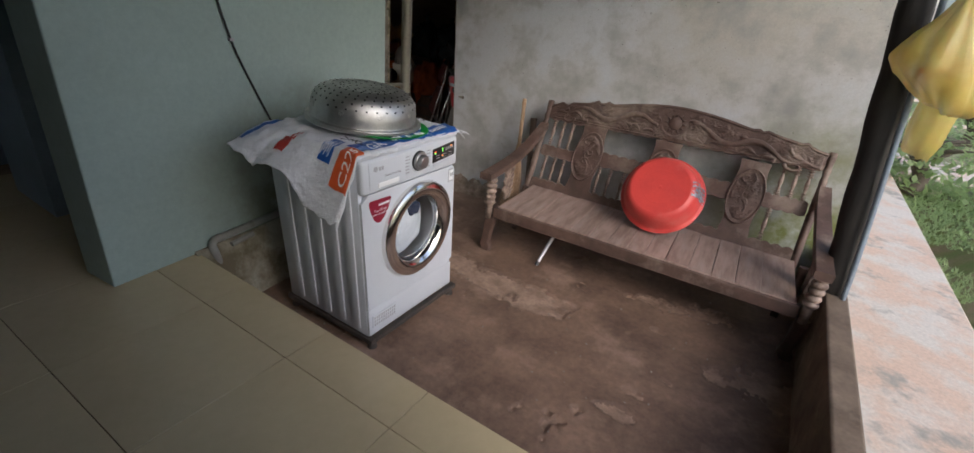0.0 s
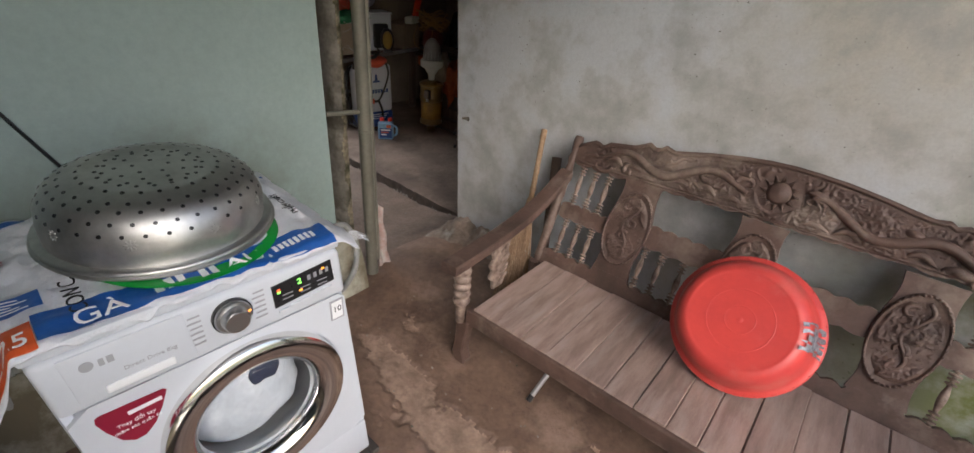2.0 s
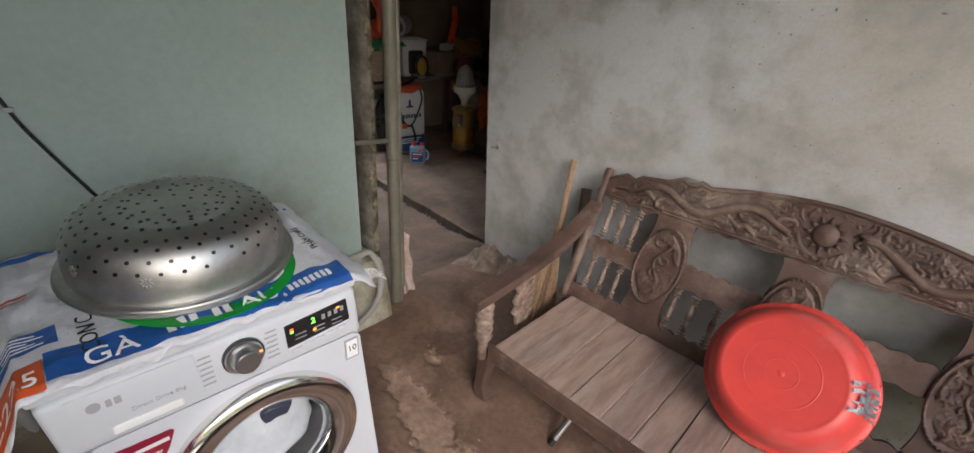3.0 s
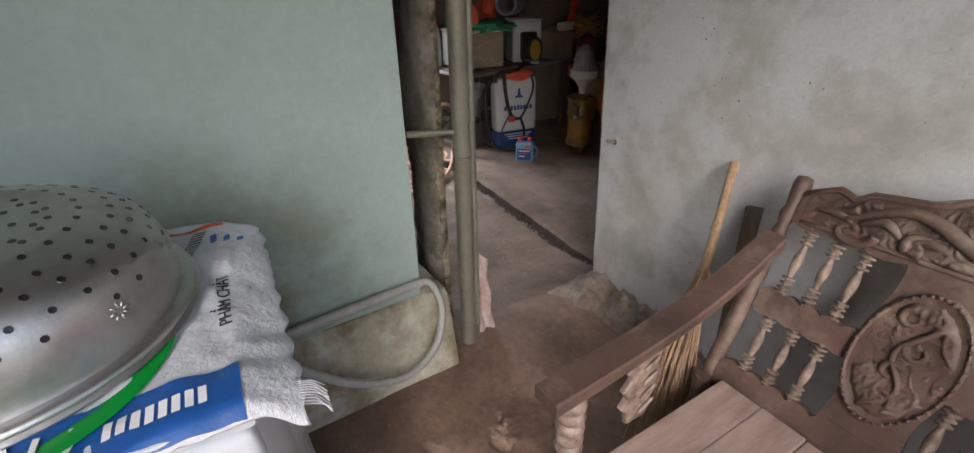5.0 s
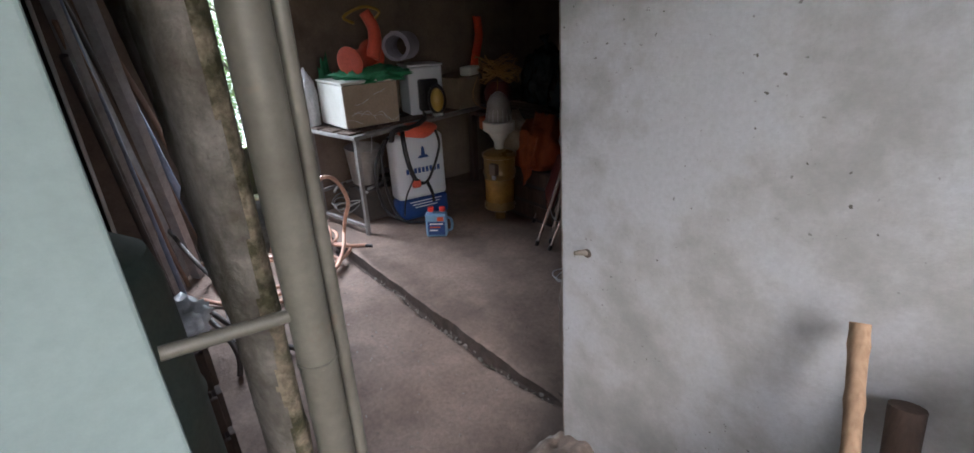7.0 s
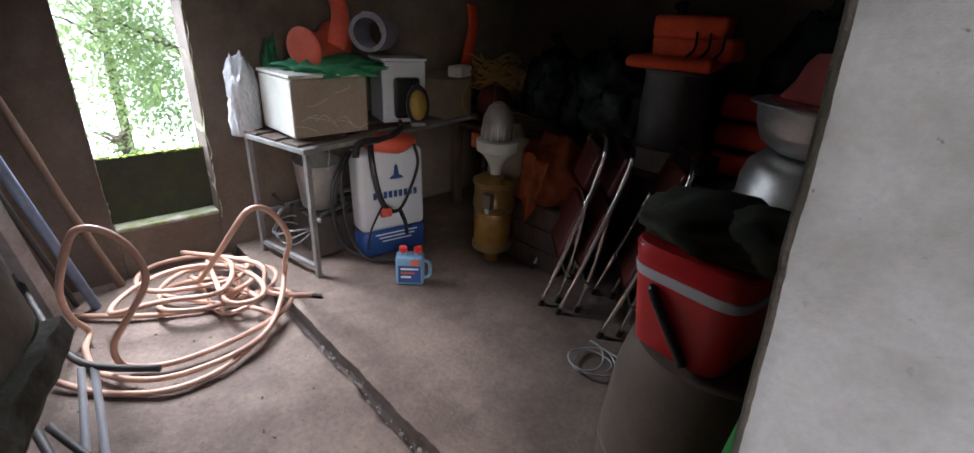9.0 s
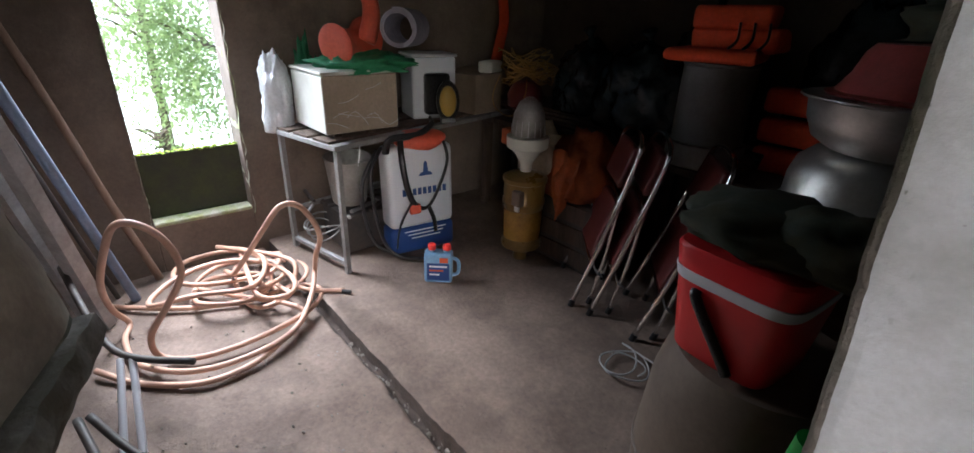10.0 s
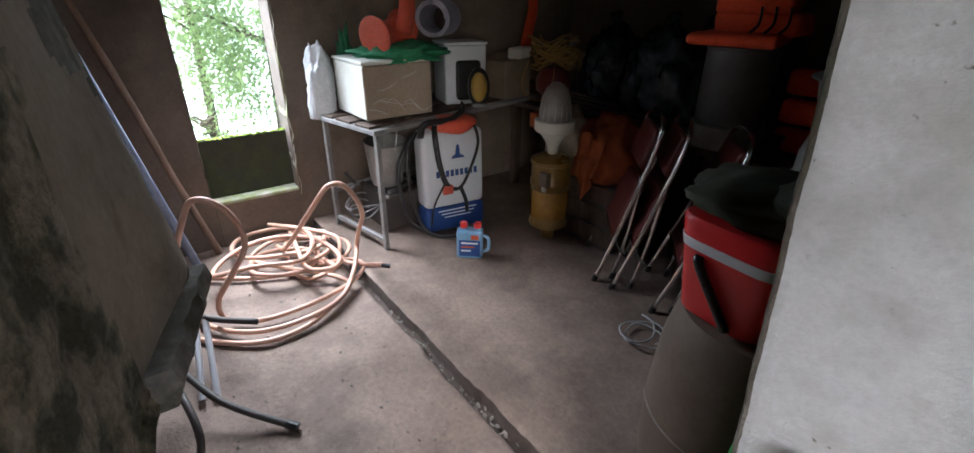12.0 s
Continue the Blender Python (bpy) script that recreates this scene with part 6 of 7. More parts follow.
def knapsack():
    k = thing("knapsack_sprayer", "white knapsack sprayer tank with black straps and a blue base", "sprayer", pose(-3.925, 4.385, -0.10, 0, -3, -8))
    part("tank", box(-0.10, 0.06, -0.20, 0.21, 0.16, 0.645, 0.035, 4), M["panel"], k, smooth=True)
    part("base", box(-0.10, 0.061, -0.201, 0.211, 0.0, 0.165, 0.03, 4), M["blue_label"], k, "dark blue base", True)
    mark = part("tower_mark", slab([(-0.045, 0.0), (0.045, 0.0), (0.032, 0.018), (0.016, 0.022), (0.010, 0.075), (0.0, 0.088), (-0.010, 0.075), (-0.016, 0.022), (-0.032, 0.018)], 0.002, m=Matrix.Translation((0.062, 0.03, 0.47)) @ Matrix.Rotation(radians(90), 4, "Z")), M["blue_label"], k, "dark blue tower mark")
    for i in range(9):
        part("lettering", box(0.060, 0.0625, -0.12 + i * 0.032, -0.098 + i * 0.032, 0.36, 0.40), M["blue_label"], k)
    for r in range(3):
        part("lettering", box(0.0605, 0.063, -0.12 + 0.02 * r, 0.15 - 0.02 * r, 0.135 - 0.022 * r, 0.142 - 0.022 * r), M["white_print"], k)
    part("strap", tube(smooth_path([(0.03, -0.10, 0.70), (0.10, -0.13, 0.62), (0.13, -0.12, 0.45), (0.12, -0.07, 0.32), (0.10, 0.02, 0.29), (0.09, 0.10, 0.40), (0.085, 0.16, 0.55), (0.06, 0.15, 0.66)], 6), 0.017, 8, flat=0.4), M["black"], k, "black shoulder strap", "all")
    part("strap", tube(smooth_path([(0.12, -0.09, 0.34), (0.10, -0.16, 0.2), (0.08, -0.18, 0.06)], 5), 0.014, 8, flat=0.4), M["black"], k, "", "all")
    part("strap", tube(smooth_path([(0.10, 0.02, 0.30), (0.09, 0.06, 0.2), (0.085, 0.07, 0.12)], 5), 0.013, 8, flat=0.4), M["black"], k, "", "all")
    part("buckle", box(0.10, 0.13, -0.105, -0.035, 0.265, 0.325, 0.012), M["orange"], k, "orange buckle", True)
    bm = bmesh.new()
    bmesh.ops.create_icosphere(bm, subdivisions=3, radius=0.10, matrix=Matrix.Translation((0, 0.03, 0.67)) @ Matrix.Diagonal((1, 1.6, 0.62, 1)))
    for v in bm.verts:
        v.co += v.co.normalized() * wob(v.co, 9, 0.02)
    part("lid", bm, M["orange"], k, "orange-red filler lid", "all")
    part("strap", tube(smooth_path([(0.05, -0.20, 0.62), (0.08, -0.18, 0.70), (0.07, -0.02, 0.71), (0.06, 0.08, 0.76), (0.0, 0.10, 0.78)], 5), 0.022, 8, flat=0.5), M["black"], k, "", "all")
    part("spray_hose", tube(smooth_path([(-0.02, -0.20, 0.64), (0.04, -0.29, 0.5), (0.05, -0.27, 0.2), (0.10, -0.2, 0.03), (0.24, -0.03, 0.02)], 6), 0.010, 8), M["black"], k, "", "all")
    part("spray_hose", tube(smooth_path([(-0.06, -0.21, 0.62), (-0.02, -0.33, 0.42), (0.0, -0.30, 0.12), (0.05, -0.2, 0.02)], 6), 0.012, 8), M["black"], k, "", "all")
    j = thing("chemical_jug", "pale blue twin-neck jug with red caps and a dark label", "jug", pose(-3.52, 4.245, -0.098, 0, 0, 48))
    part("body", box(-0.075, 0.075, -0.04, 0.04, 0, 0.175, 0.016, 3), M["blue_jug"], j, smooth=True)
    part("label", box(-0.058, 0.062, -0.0425, -0.0395, 0.02, 0.12, 0.003), M["blue_label"], j, "dark blue label")
    for r in range(3):
        part("lettering", box(-0.045, 0.05 - 0.02 * r, -0.0438, -0.0424, 0.098 - 0.024 * r, 0.108 - 0.024 * r), M["white_print" if r != 1 else "sack_orange"], j)
    part("price_tag", box(0.01, 0.055, -0.0435, -0.0405, 0.125, 0.155, 0.002), M["sack_orange"], j)
    for x in (-0.035, 0.045):
        part("neck", lathe([(0.020, 0.172), (0.018, 0.19)], 16, m=Matrix.Translation((x, 0, 0))), M["blue_jug"], j, smooth=True)
        part("cap", lathe([(0.022, 0.188), (0.022, 0.213), (0.018, 0.217), (0.0001, 0.217)], 18, m=Matrix.Translation((x, 0, 0))), M["cap_red"], j, "red cap", True)
    part("handle", tube(smooth_path([(0.07, 0, 0.14), (0.105, 0, 0.12), (0.105, 0, 0.05), (0.07, 0, 0.035)], 4), 0.010, 8), M["blue_jug"], j, smooth="all")


knapsack()


def pump():
    p = thing("pump_canister", "yellowed pump canister with a pale funnel and a wire basket cap", "pump", pose(-3.445, 4.785, -0.098) @ Matrix.Diagonal((0.98, 0.98, 1.06, 1)))
    part("foot", lathe([(0.026, 0.0), (0.044, 0.006), (0.044, 0.045), (0.050, 0.06), (0.09, 0.085)], 24), M["brass"], p, smooth=True)
    part("switch_box", box(0.035, 0.10, -0.135, -0.095, 0.36, 0.44, 0.006), M["drum"], p, "brown switch box")
    part("latch", box(0.055, 0.085, -0.128, -0.112, 0.33, 0.36, 0.003), M["steel"], p)
    part("tank", lathe([(0.085, 0.075), (0.118, 0.09), (0.122, 0.11), (0.115, 0.125), (0.115, 0.33), (0.124, 0.345), (0.124, 0.365), (0.117, 0.375), (0.119, 0.46), (0.128, 0.465), (0.128, 0.485), (0.10, 0.50), (0.03, 0.515), (0.0001, 0.515)], 36), M["brass"], p, smooth=True)
    part("label", lathe([(0.1165, 0.15), (0.1175, 0.152), (0.1175, 0.31), (0.1165, 0.312)], 36), M["amber"], p, "amber lower window", True)
    part("funnel", lathe([(0.03, 0.51), (0.035, 0.56), (0.075, 0.62), (0.115, 0.645), (0.118, 0.70), (0.108, 0.705), (0.0001, 0.70)], 32), M["foam"], p, "pale funnel", True)
    part("handle", box(-0.17, -0.09, -0.05, 0.01, 0.635, 0.72, 0.012), M["fur"], p, "orange wooden handle")
    part("cap", lathe([(0.090, 0.705), (0.092, 0.76), (0.082, 0.82), (0.058, 0.868), (0.025, 0.89), (0.0001, 0.893)], 28), M["zinc"], p, "grey domed cap", "all")
    for k in range(8):
        a = math.pi * k / 8
        part("cage_wire", tube([(0.094 * math.cos(t) * math.cos(a), 0.094 * math.cos(t) * math.sin(a), 0.71 + 0.186 * math.sin(t)) for t in [math.pi * i / 16 for i in range(17)]], 0.0022, 5), M["steel"], p)
    part("cord", tube(smooth_path([(-0.11, 0.0, 0.5), (-0.15, -0.02, 0.38), (-0.145, -0.02, 0.2), (-0.135, -0.03, 0.1)], 5), 0.005, 6), M["black"], p, smooth="all")


pump()


def folding_chair(m, lean, label):
    c = thing("folding_chair", label, "chair", m, group="folded chairs")
    lm = Matrix.Rotation(radians(lean), 4, "X")

    def pt(x, y, z):
        return lm @ Vector((x, y, z))
    part("back_frame", tube(smooth_path([pt(-0.20, 0.0, 0.0), pt(-0.20, 0.0, 0.35), pt(-0.19, 0.01, 0.75), pt(-0.15, 0.02, 0.87), pt(0.0, 0.02, 0.90), pt(0.15, 0.02, 0.87), pt(0.19, 0.01, 0.75), pt(0.20, 0.0, 0.35), pt(0.20, 0.0, 0.0)], 5), 0.0115, 10), M["chrome"], c, "chrome tube frame", "all")
    part("leg_frame", tube(smooth_path([pt(-0.17, -0.09, 0.03), pt(-0.17, -0.06, 0.30), pt(-0.17, -0.01, 0.55), pt(-0.10, 0.0, 0.60), pt(0.10, 0.0, 0.60), pt(0.17, -0.01, 0.55), pt(0.17, -0.06, 0.30), pt(0.17, -0.09, 0.03)], 5), 0.0105, 10), M["chrome"], c, "", "all")
    part("cross_bar", rod(pt(-0.17, -0.08, 0.18), pt(0.17, -0.08, 0.18), 0.008), M["chrome"], c)
    part("cross_bar", rod(pt(-0.20, 0.0, 0.26), pt(0.20, 0.0, 0.26), 0.008), M["chrome"], c)
    part("seat_pad", box(-0.165, 0.165, -0.035, 0.01, 0.27, 0.57, 0.015, 2, m=lm), M["seat_red"], c, "dark red vinyl seat")
    part("back_pad", box(-0.15, 0.15, 0.0, 0.035, 0.64, 0.84, 0.014, 2, m=lm), M["seat_red"], c, "dark red vinyl back")
    for x in (-0.185, 0.185):                            # folding brackets
        part("bracket", tube(smooth_path([pt(x, -0.088, 0.20), pt(x, -0.05, 0.215), pt(x, -0.01, 0.27), pt(x, 0.0, 0.33)], 3), 0.008, 6, flat=0.5), M["pale_bar"], c, "pale folding bracket", "all")
    for x, y, z in ((-0.20, 0, 0), (0.20, 0, 0), (-0.17, -0.09, 0.03), (0.17, -0.09, 0.03)):
        part("rubber_foot", rod(pt(x, y, z - 0.002), pt(x, y, z + 0.035), 0.0145), M["black"], c)
    return c


for k, (x, y) in enumerate(((-3.055, 4.765), (-2.935, 4.785), (-2.675, 4.79))):
    folding_chair(pose(x, y, -0.095, 0, 0, 137 - 4 * k), 17 + k, "folded chrome chair with dark red pads leaning on the others")


def cooler_and_barrel():
    b = thing("barrel", "large brown plastic barrel under the red cooler", "barrel", pose(-1.91, 4.12, -0.098))
    part("drum", lathe([(0.24, 0.0), (0.26, 0.01), (0.265, 0.24), (0.25, 0.46), (0.225, 0.565), (0.215, 0.593), (0.20, 0.598), (0.0001, 0.596)], 44), M["drum"], b, smooth=True)
    part("hoop", lathe([(0.262, 0.215), (0.270, 0.222), (0.270, 0.236), (0.260, 0.243)], 44), M["drum"], b, smooth=True)
    m = pose(-1.96, 4.06, 0.502, 0, 0, -5) @ Matrix.Diagonal((1, 1, 0.82, 1))
    c = thing("cooler_box", "bright red cooler box with a white band on the barrel", "cooler", m)
    bm = bmesh.new()
    rings = []
    for z, sx, sy in ((0.0, 0.112, 0.115), (0.012, 0.118, 0.122), (0.24, 0.140, 0.140), (0.335, 0.150, 0.150), (0.345, 0.144, 0.144)):
        ring = []
        for i in range(32):
            a = 2 * math.pi * i / 32
            ca, sa = math.cos(a), math.sin(a)
            ring.append(bm.verts.new((sx * math.copysign(abs(ca) ** 0.38, ca), sy * math.copysign(abs(sa) ** 0.38, sa), z)))
        rings.append(ring)
    for r0, r1 in zip(rings, rings[1:]):
        for i in range(32):
            bm.faces.new((r0[i], r0[(i + 1) % 32], r1[(i + 1) % 32], r1[i]))
    bm.faces.new(rings[0])
    bm.faces.new(rings[-1])
    part("tub", bm, M["cooler"], c, smooth=True)
    bm = bmesh.new()
    rings = []
    for z, k in ((0.238, 0.996), (0.240, 1.012), (0.272, 1.022), (0.274, 1.006)):
        ring = []
        for i in range(48):
            a = 2 * math.pi * i / 48
            ca, sa = math.cos(a), math.sin(a)
            f = k * (0.140 + 0.010 * (z - 0.24) / 0.095)
            ring.append(bm.verts.new((f * math.copysign(abs(ca) ** 0.38, ca), f * math.copysign(abs(sa) ** 0.38, sa), z)))
        rings.append(ring)
    for r0, r1 in zip(rings, rings[1:]):
        for i in range(48):
            bm.faces.new((r0[i], r0[(i + 1) % 48], r1[(i + 1) % 48], r1[i]))
    part("band", bm, M["panel"], c, "white band", True)
    part("handle", tube(smooth_path([(-0.060, -0.140, 0.225), (-0.05, -0.150, 0.20), (0.025, -0.138, 0.06), (0.045, -0.134, 0.02)], 4), 0.013, 8), M["black"], c, "black carrying handle", "all")
    crumple("canvas_heap", "dark green canvas and hats heaped on the cooler", "canvas", pose(-1.95, 4.09, 0.787), (0.21, 0.19, 0.06), M["heap"], 21, 0.28, 1.6, pname="cloth")
    crumple("canvas_heap", "dark olive cloth heaped on the cooler", "canvas", pose(-1.84, 4.03, 0.800), (0.12, 0.09, 0.07), M["heap"], 5, 0.22, 1.5, pname="cloth")
    r = thing("green_roll", "green plastic roll standing by the wall end", "roll", pose(-1.77, 3.70, -0.098))
    part("roll", rod((-0.02, 0.02, 0), (0.055, -0.01, 0.76), 0.026, 0.024, 18), M["green_plastic"], r, smooth=True)
    w = thing("cable_coil", "thin white cable coil on the floor", "cable", pose(-2.47, 4.44, -0.09))
    pts = []
    for i in range(62):
        a = i * 0.24
        pts.append(((0.085 + 0.020 * math.sin(i * 0.31)) * math.cos(a) + 0.02 * math.sin(i * 0.07), (0.09 + 0.012 * math.cos(i * 0.4)) * math.sin(a), 0.004 + 0.0006 * i))
    pts += [(0.16, 0.10, 0.02), (0.22, 0.12, 0.12), (0.26, 0.08, 0.28)]
    part("cable", tube(pts, 0.0038, 6), M["pale_bar"], w, smooth="all")


cooler_and_barrel()


def pots():
    s = thing("wooden_rack", "dark wooden rack holding pots", "rack", pose(-1.90, 4.86, -0.098))
    part("shelf", box(-0.33, 0.40, -0.26, 0.30, 0.77, 0.80, 0.004), M["old_wood"], s)
    for x in (-0.32, 0.34):
        for y in (-0.25, 0.24):
            part("leg", box(x, x + 0.05, y, y + 0.05, 0, 0.769, 0.004), M["old_wood"], s)
    a = thing("cooking_pot", "shiny aluminium pot turned over on the rack", "pot", pose(-1.95, 4.80, 0.703) @ Matrix.Diagonal((0.96, 0.96, 0.9, 1)))
    part("pot", lathe([(0.245, 0.0), (0.252, 0.004), (0.245, 0.010), (0.238, 0.012), (0.236, 0.10), (0.22, 0.16), (0.18, 0.20), (0.0001, 0.21)], 48), M["aluminium"], a, smooth="all")
    b = thing("aluminium_basin", "dull aluminium basin on the upturned pot", "basin", pose(-1.93, 4.79, 0.893) @ Matrix.Diagonal((1, 1, 0.68, 1)))
    part("basin", lathe([(0.0001, 0.0), (0.16, 0.004), (0.21, 0.05), (0.235, 0.13), (0.245, 0.22), (0.250, 0.226), (0.240, 0.228), (0.225, 0.13), (0.15, 0.02), (0.0001, 0.015)], 48), M["aluminium"], b, smooth=True)
    part("rim", lathe([(0.248, 0.224), (0.262, 0.222), (0.269, 0.228), (0.266, 0.236), (0.248, 0.235)], 48), M["aluminium"], b, smooth=True)
    c = thing("plastic_basin", "dull red plastic basin upside down on the aluminium basin", "basin", pose(-1.90, 4.81, 1.055))
    part("shell", lathe([(0.24, 0.0), (0.245, 0.006), (0.22, 0.012), (0.19, 0.06), (0.17, 0.12), (0.15, 0.145), (0.0001, 0.15)], 40), M["dull_red"], c, smooth=True)
    crumple("canvas_heap", "dark cloth heaped over the basins", "canvas", pose(-1.72, 4.92, 1.207), (0.25, 0.20, 0.10), M["heap"], 33, 0.5, 2.0, pname="cloth")


pots()


def back_stack():
    for z, r, lab in ((0.576, 0.215, "grey metal drum on the trestle"),):
        d = thing("metal_drum", lab, "drum", pose(-2.75, 5.36, z) @ Matrix.Diagonal((0.82, 0.82, 1.1, 1)))
        part("base_ring", lathe([(0.225, 0.0), (0.228, 0.01), (0.228, 0.10), (0.215, 0.105)], 40), M["zinc"], d, "pale base ring", True)
        part("body", lathe([(0.205, 0.106), (0.205, 0.43), (0.212, 0.436), (0.212, 0.446), (0.19, 0.45), (0.0001, 0.448)], 40), M["grey_drum"], d, smooth=True)
    v = thing("life_vest", "bright orange life vest lying folded on the drum", "life vest", pose(-2.72, 5.33, 1.072, 0, 0, 8))
    for k, (x, y, z, sx, sy, sz) in enumerate(((-0.03, -0.05, 0.0, 0.20, 0.14, 0.06), (0.02, 0.06, 0.05, 0.19, 0.12, 0.10), (0.0, 0.02, 0.14, 0.17, 0.10, 0.10))):
        bm = box(x - sx, x + sx, y - sy, y + sy, z, z + sz, 0.025, 3)
        for q in bm.verts:
            q.co += Vector((wob(q.co, 8, 0.02, k), wob(q.co, 8, 0.02, k + 3), wob(q.co, 8, 0.012, k + 5)))
        part("panel", bm, M["vest"], v, smooth=True)
    for k in range(3):
        part("strap", tube(smooth_path([(0.05 + 0.06 * k, -0.09, 0.17), (0.055 + 0.06 * k, -0.10, 0.10), (0.03 + 0.06 * k, -0.125, 0.06)], 4), 0.012, 6, flat=0.4), M["black"], v)
    v2 = thing("life_vest", "orange life vest hanging behind the drum", "life vest", pose(-2.40, 5.50, 0.545))
    for k in range(3):
        bm = box(-0.16, 0.16, -0.05, 0.05, 0.03 + 0.14 * k, 0.15 + 0.14 * k, 0.03, 3)
        part("panel", bm, M["vest"], v2, smooth=True)
    for k, (x, y, z, s, sd) in enumerate(((-3.62, 5.45, 0.685, (0.20, 0.18, 0.26), 2), (-3.18, 5.40, 0.66, (0.26, 0.20, 0.30), 7), (-2.98, 5.72, 0.62, (0.22, 0.18, 0.42), 14), (-2.25, 5.72, 0.576, (0.26, 0.16, 0.5), 18))):
        crumple("rubbish_bag", "knotted black plastic bag full of things", "bag", pose(x, y, z), s, M["blackbag"], sd, 0.24, 2.2, 5)
    w = thing("wire_bundle", "loose ochre wire bundle on a brown jar", "wire", pose(-3.86, 5.16, 0.69))
    part("jar", lathe([(0.08, 0.0), (0.11, 0.02), (0.12, 0.09), (0.09, 0.15), (0.07, 0.17), (0.0001, 0.175)], 28), M["seat_red"], w, "glossy brown jar", True)
    rnd = random.Random(11)
    for k in range(26):
        a0, rr, tl = rnd.uniform(0, 6.3), rnd.uniform(0.10, 0.20), rnd.uniform(-0.5, 0.5)
        cx, cy, cz = rnd.uniform(-0.06, 0.08), rnd.uniform(-0.05, 0.05), rnd.uniform(0.20, 0.30)
        pts = [(cx + rr * math.cos(a0 + t), cy + rr * 0.7 * math.sin(a0 + t), cz + tl * 0.16 * math.sin(a0 + t * 1.3) + 0.01 * math.sin(5 * t)) for t in [5.2 * i / 18 for i in range(19)]]
        part("wire_turn", tube(pts, 0.0035, 5), M["wire"], w, smooth="all")
    part("wire_turn", tube(smooth_path([(-0.14, -0.10, 0.2), (-0.17, -0.13, 0.08), (-0.10, -0.16, 0.0), (0.05, -0.16, -0.02), (0.12, -0.13, 0.1), (0.10, -0.1, 0.2)], 5), 0.0035, 5), M["wire"], w, smooth="all")
    lw = thing("low_crate", "dark low crate under the cloth bundles", "crate", pose(-3.28, 5.06, -0.098))
    part("crate", box(-0.36, 0.24, -0.14, 0.13, 0.0, 0.40, 0.01), M["iron"], lw)
    for k in range(3):
        part("slat", box(-0.362, 0.242, -0.152, -0.141, 0.03 + 0.13 * k, 0.13 + 0.13 * k, 0.003), M["old_wood"], lw)
    crumple("cloth_bundle", "pale sack slumped beside the orange cloth", "cloth", pose(-3.50, 5.02, 0.30), (0.16, 0.13, 0.22), M["brown_foam"], 44, 0.3, 2.0, pname="sacking")
    ob = crumple("cloth_bundle", "orange-brown cloth heaped on the low crate", "cloth", pose(-3.24, 5.04, 0.30), (0.20, 0.15, 0.24), M["fur"], 41, 0.35, 2.0, pname="bunched_cloth")
    bm = bmesh.new()
    bmesh.ops.create_grid(bm, x_segments=24, y_segments=24, size=0.5)
    for v in bm.verts:
        u, w = v.co.x + 0.5, v.co.y + 0.5
        v.co = Vector((-0.10 + 0.19 * u * (1 - 0.35 * w) + 0.05 * w, -0.150 - 0.022 * math.sin(u * 13 + w * 4) * (0.3 + w) - 0.02 * w, 0.27 - (0.30 + 0.10 * math.sin(u * 5 + 0.6)) * w + 0.02 * math.sin(u * 6)))
    part("hanging_fold", bm, M["fur"], ob, "fold of cloth hanging down", "all")


back_stack()


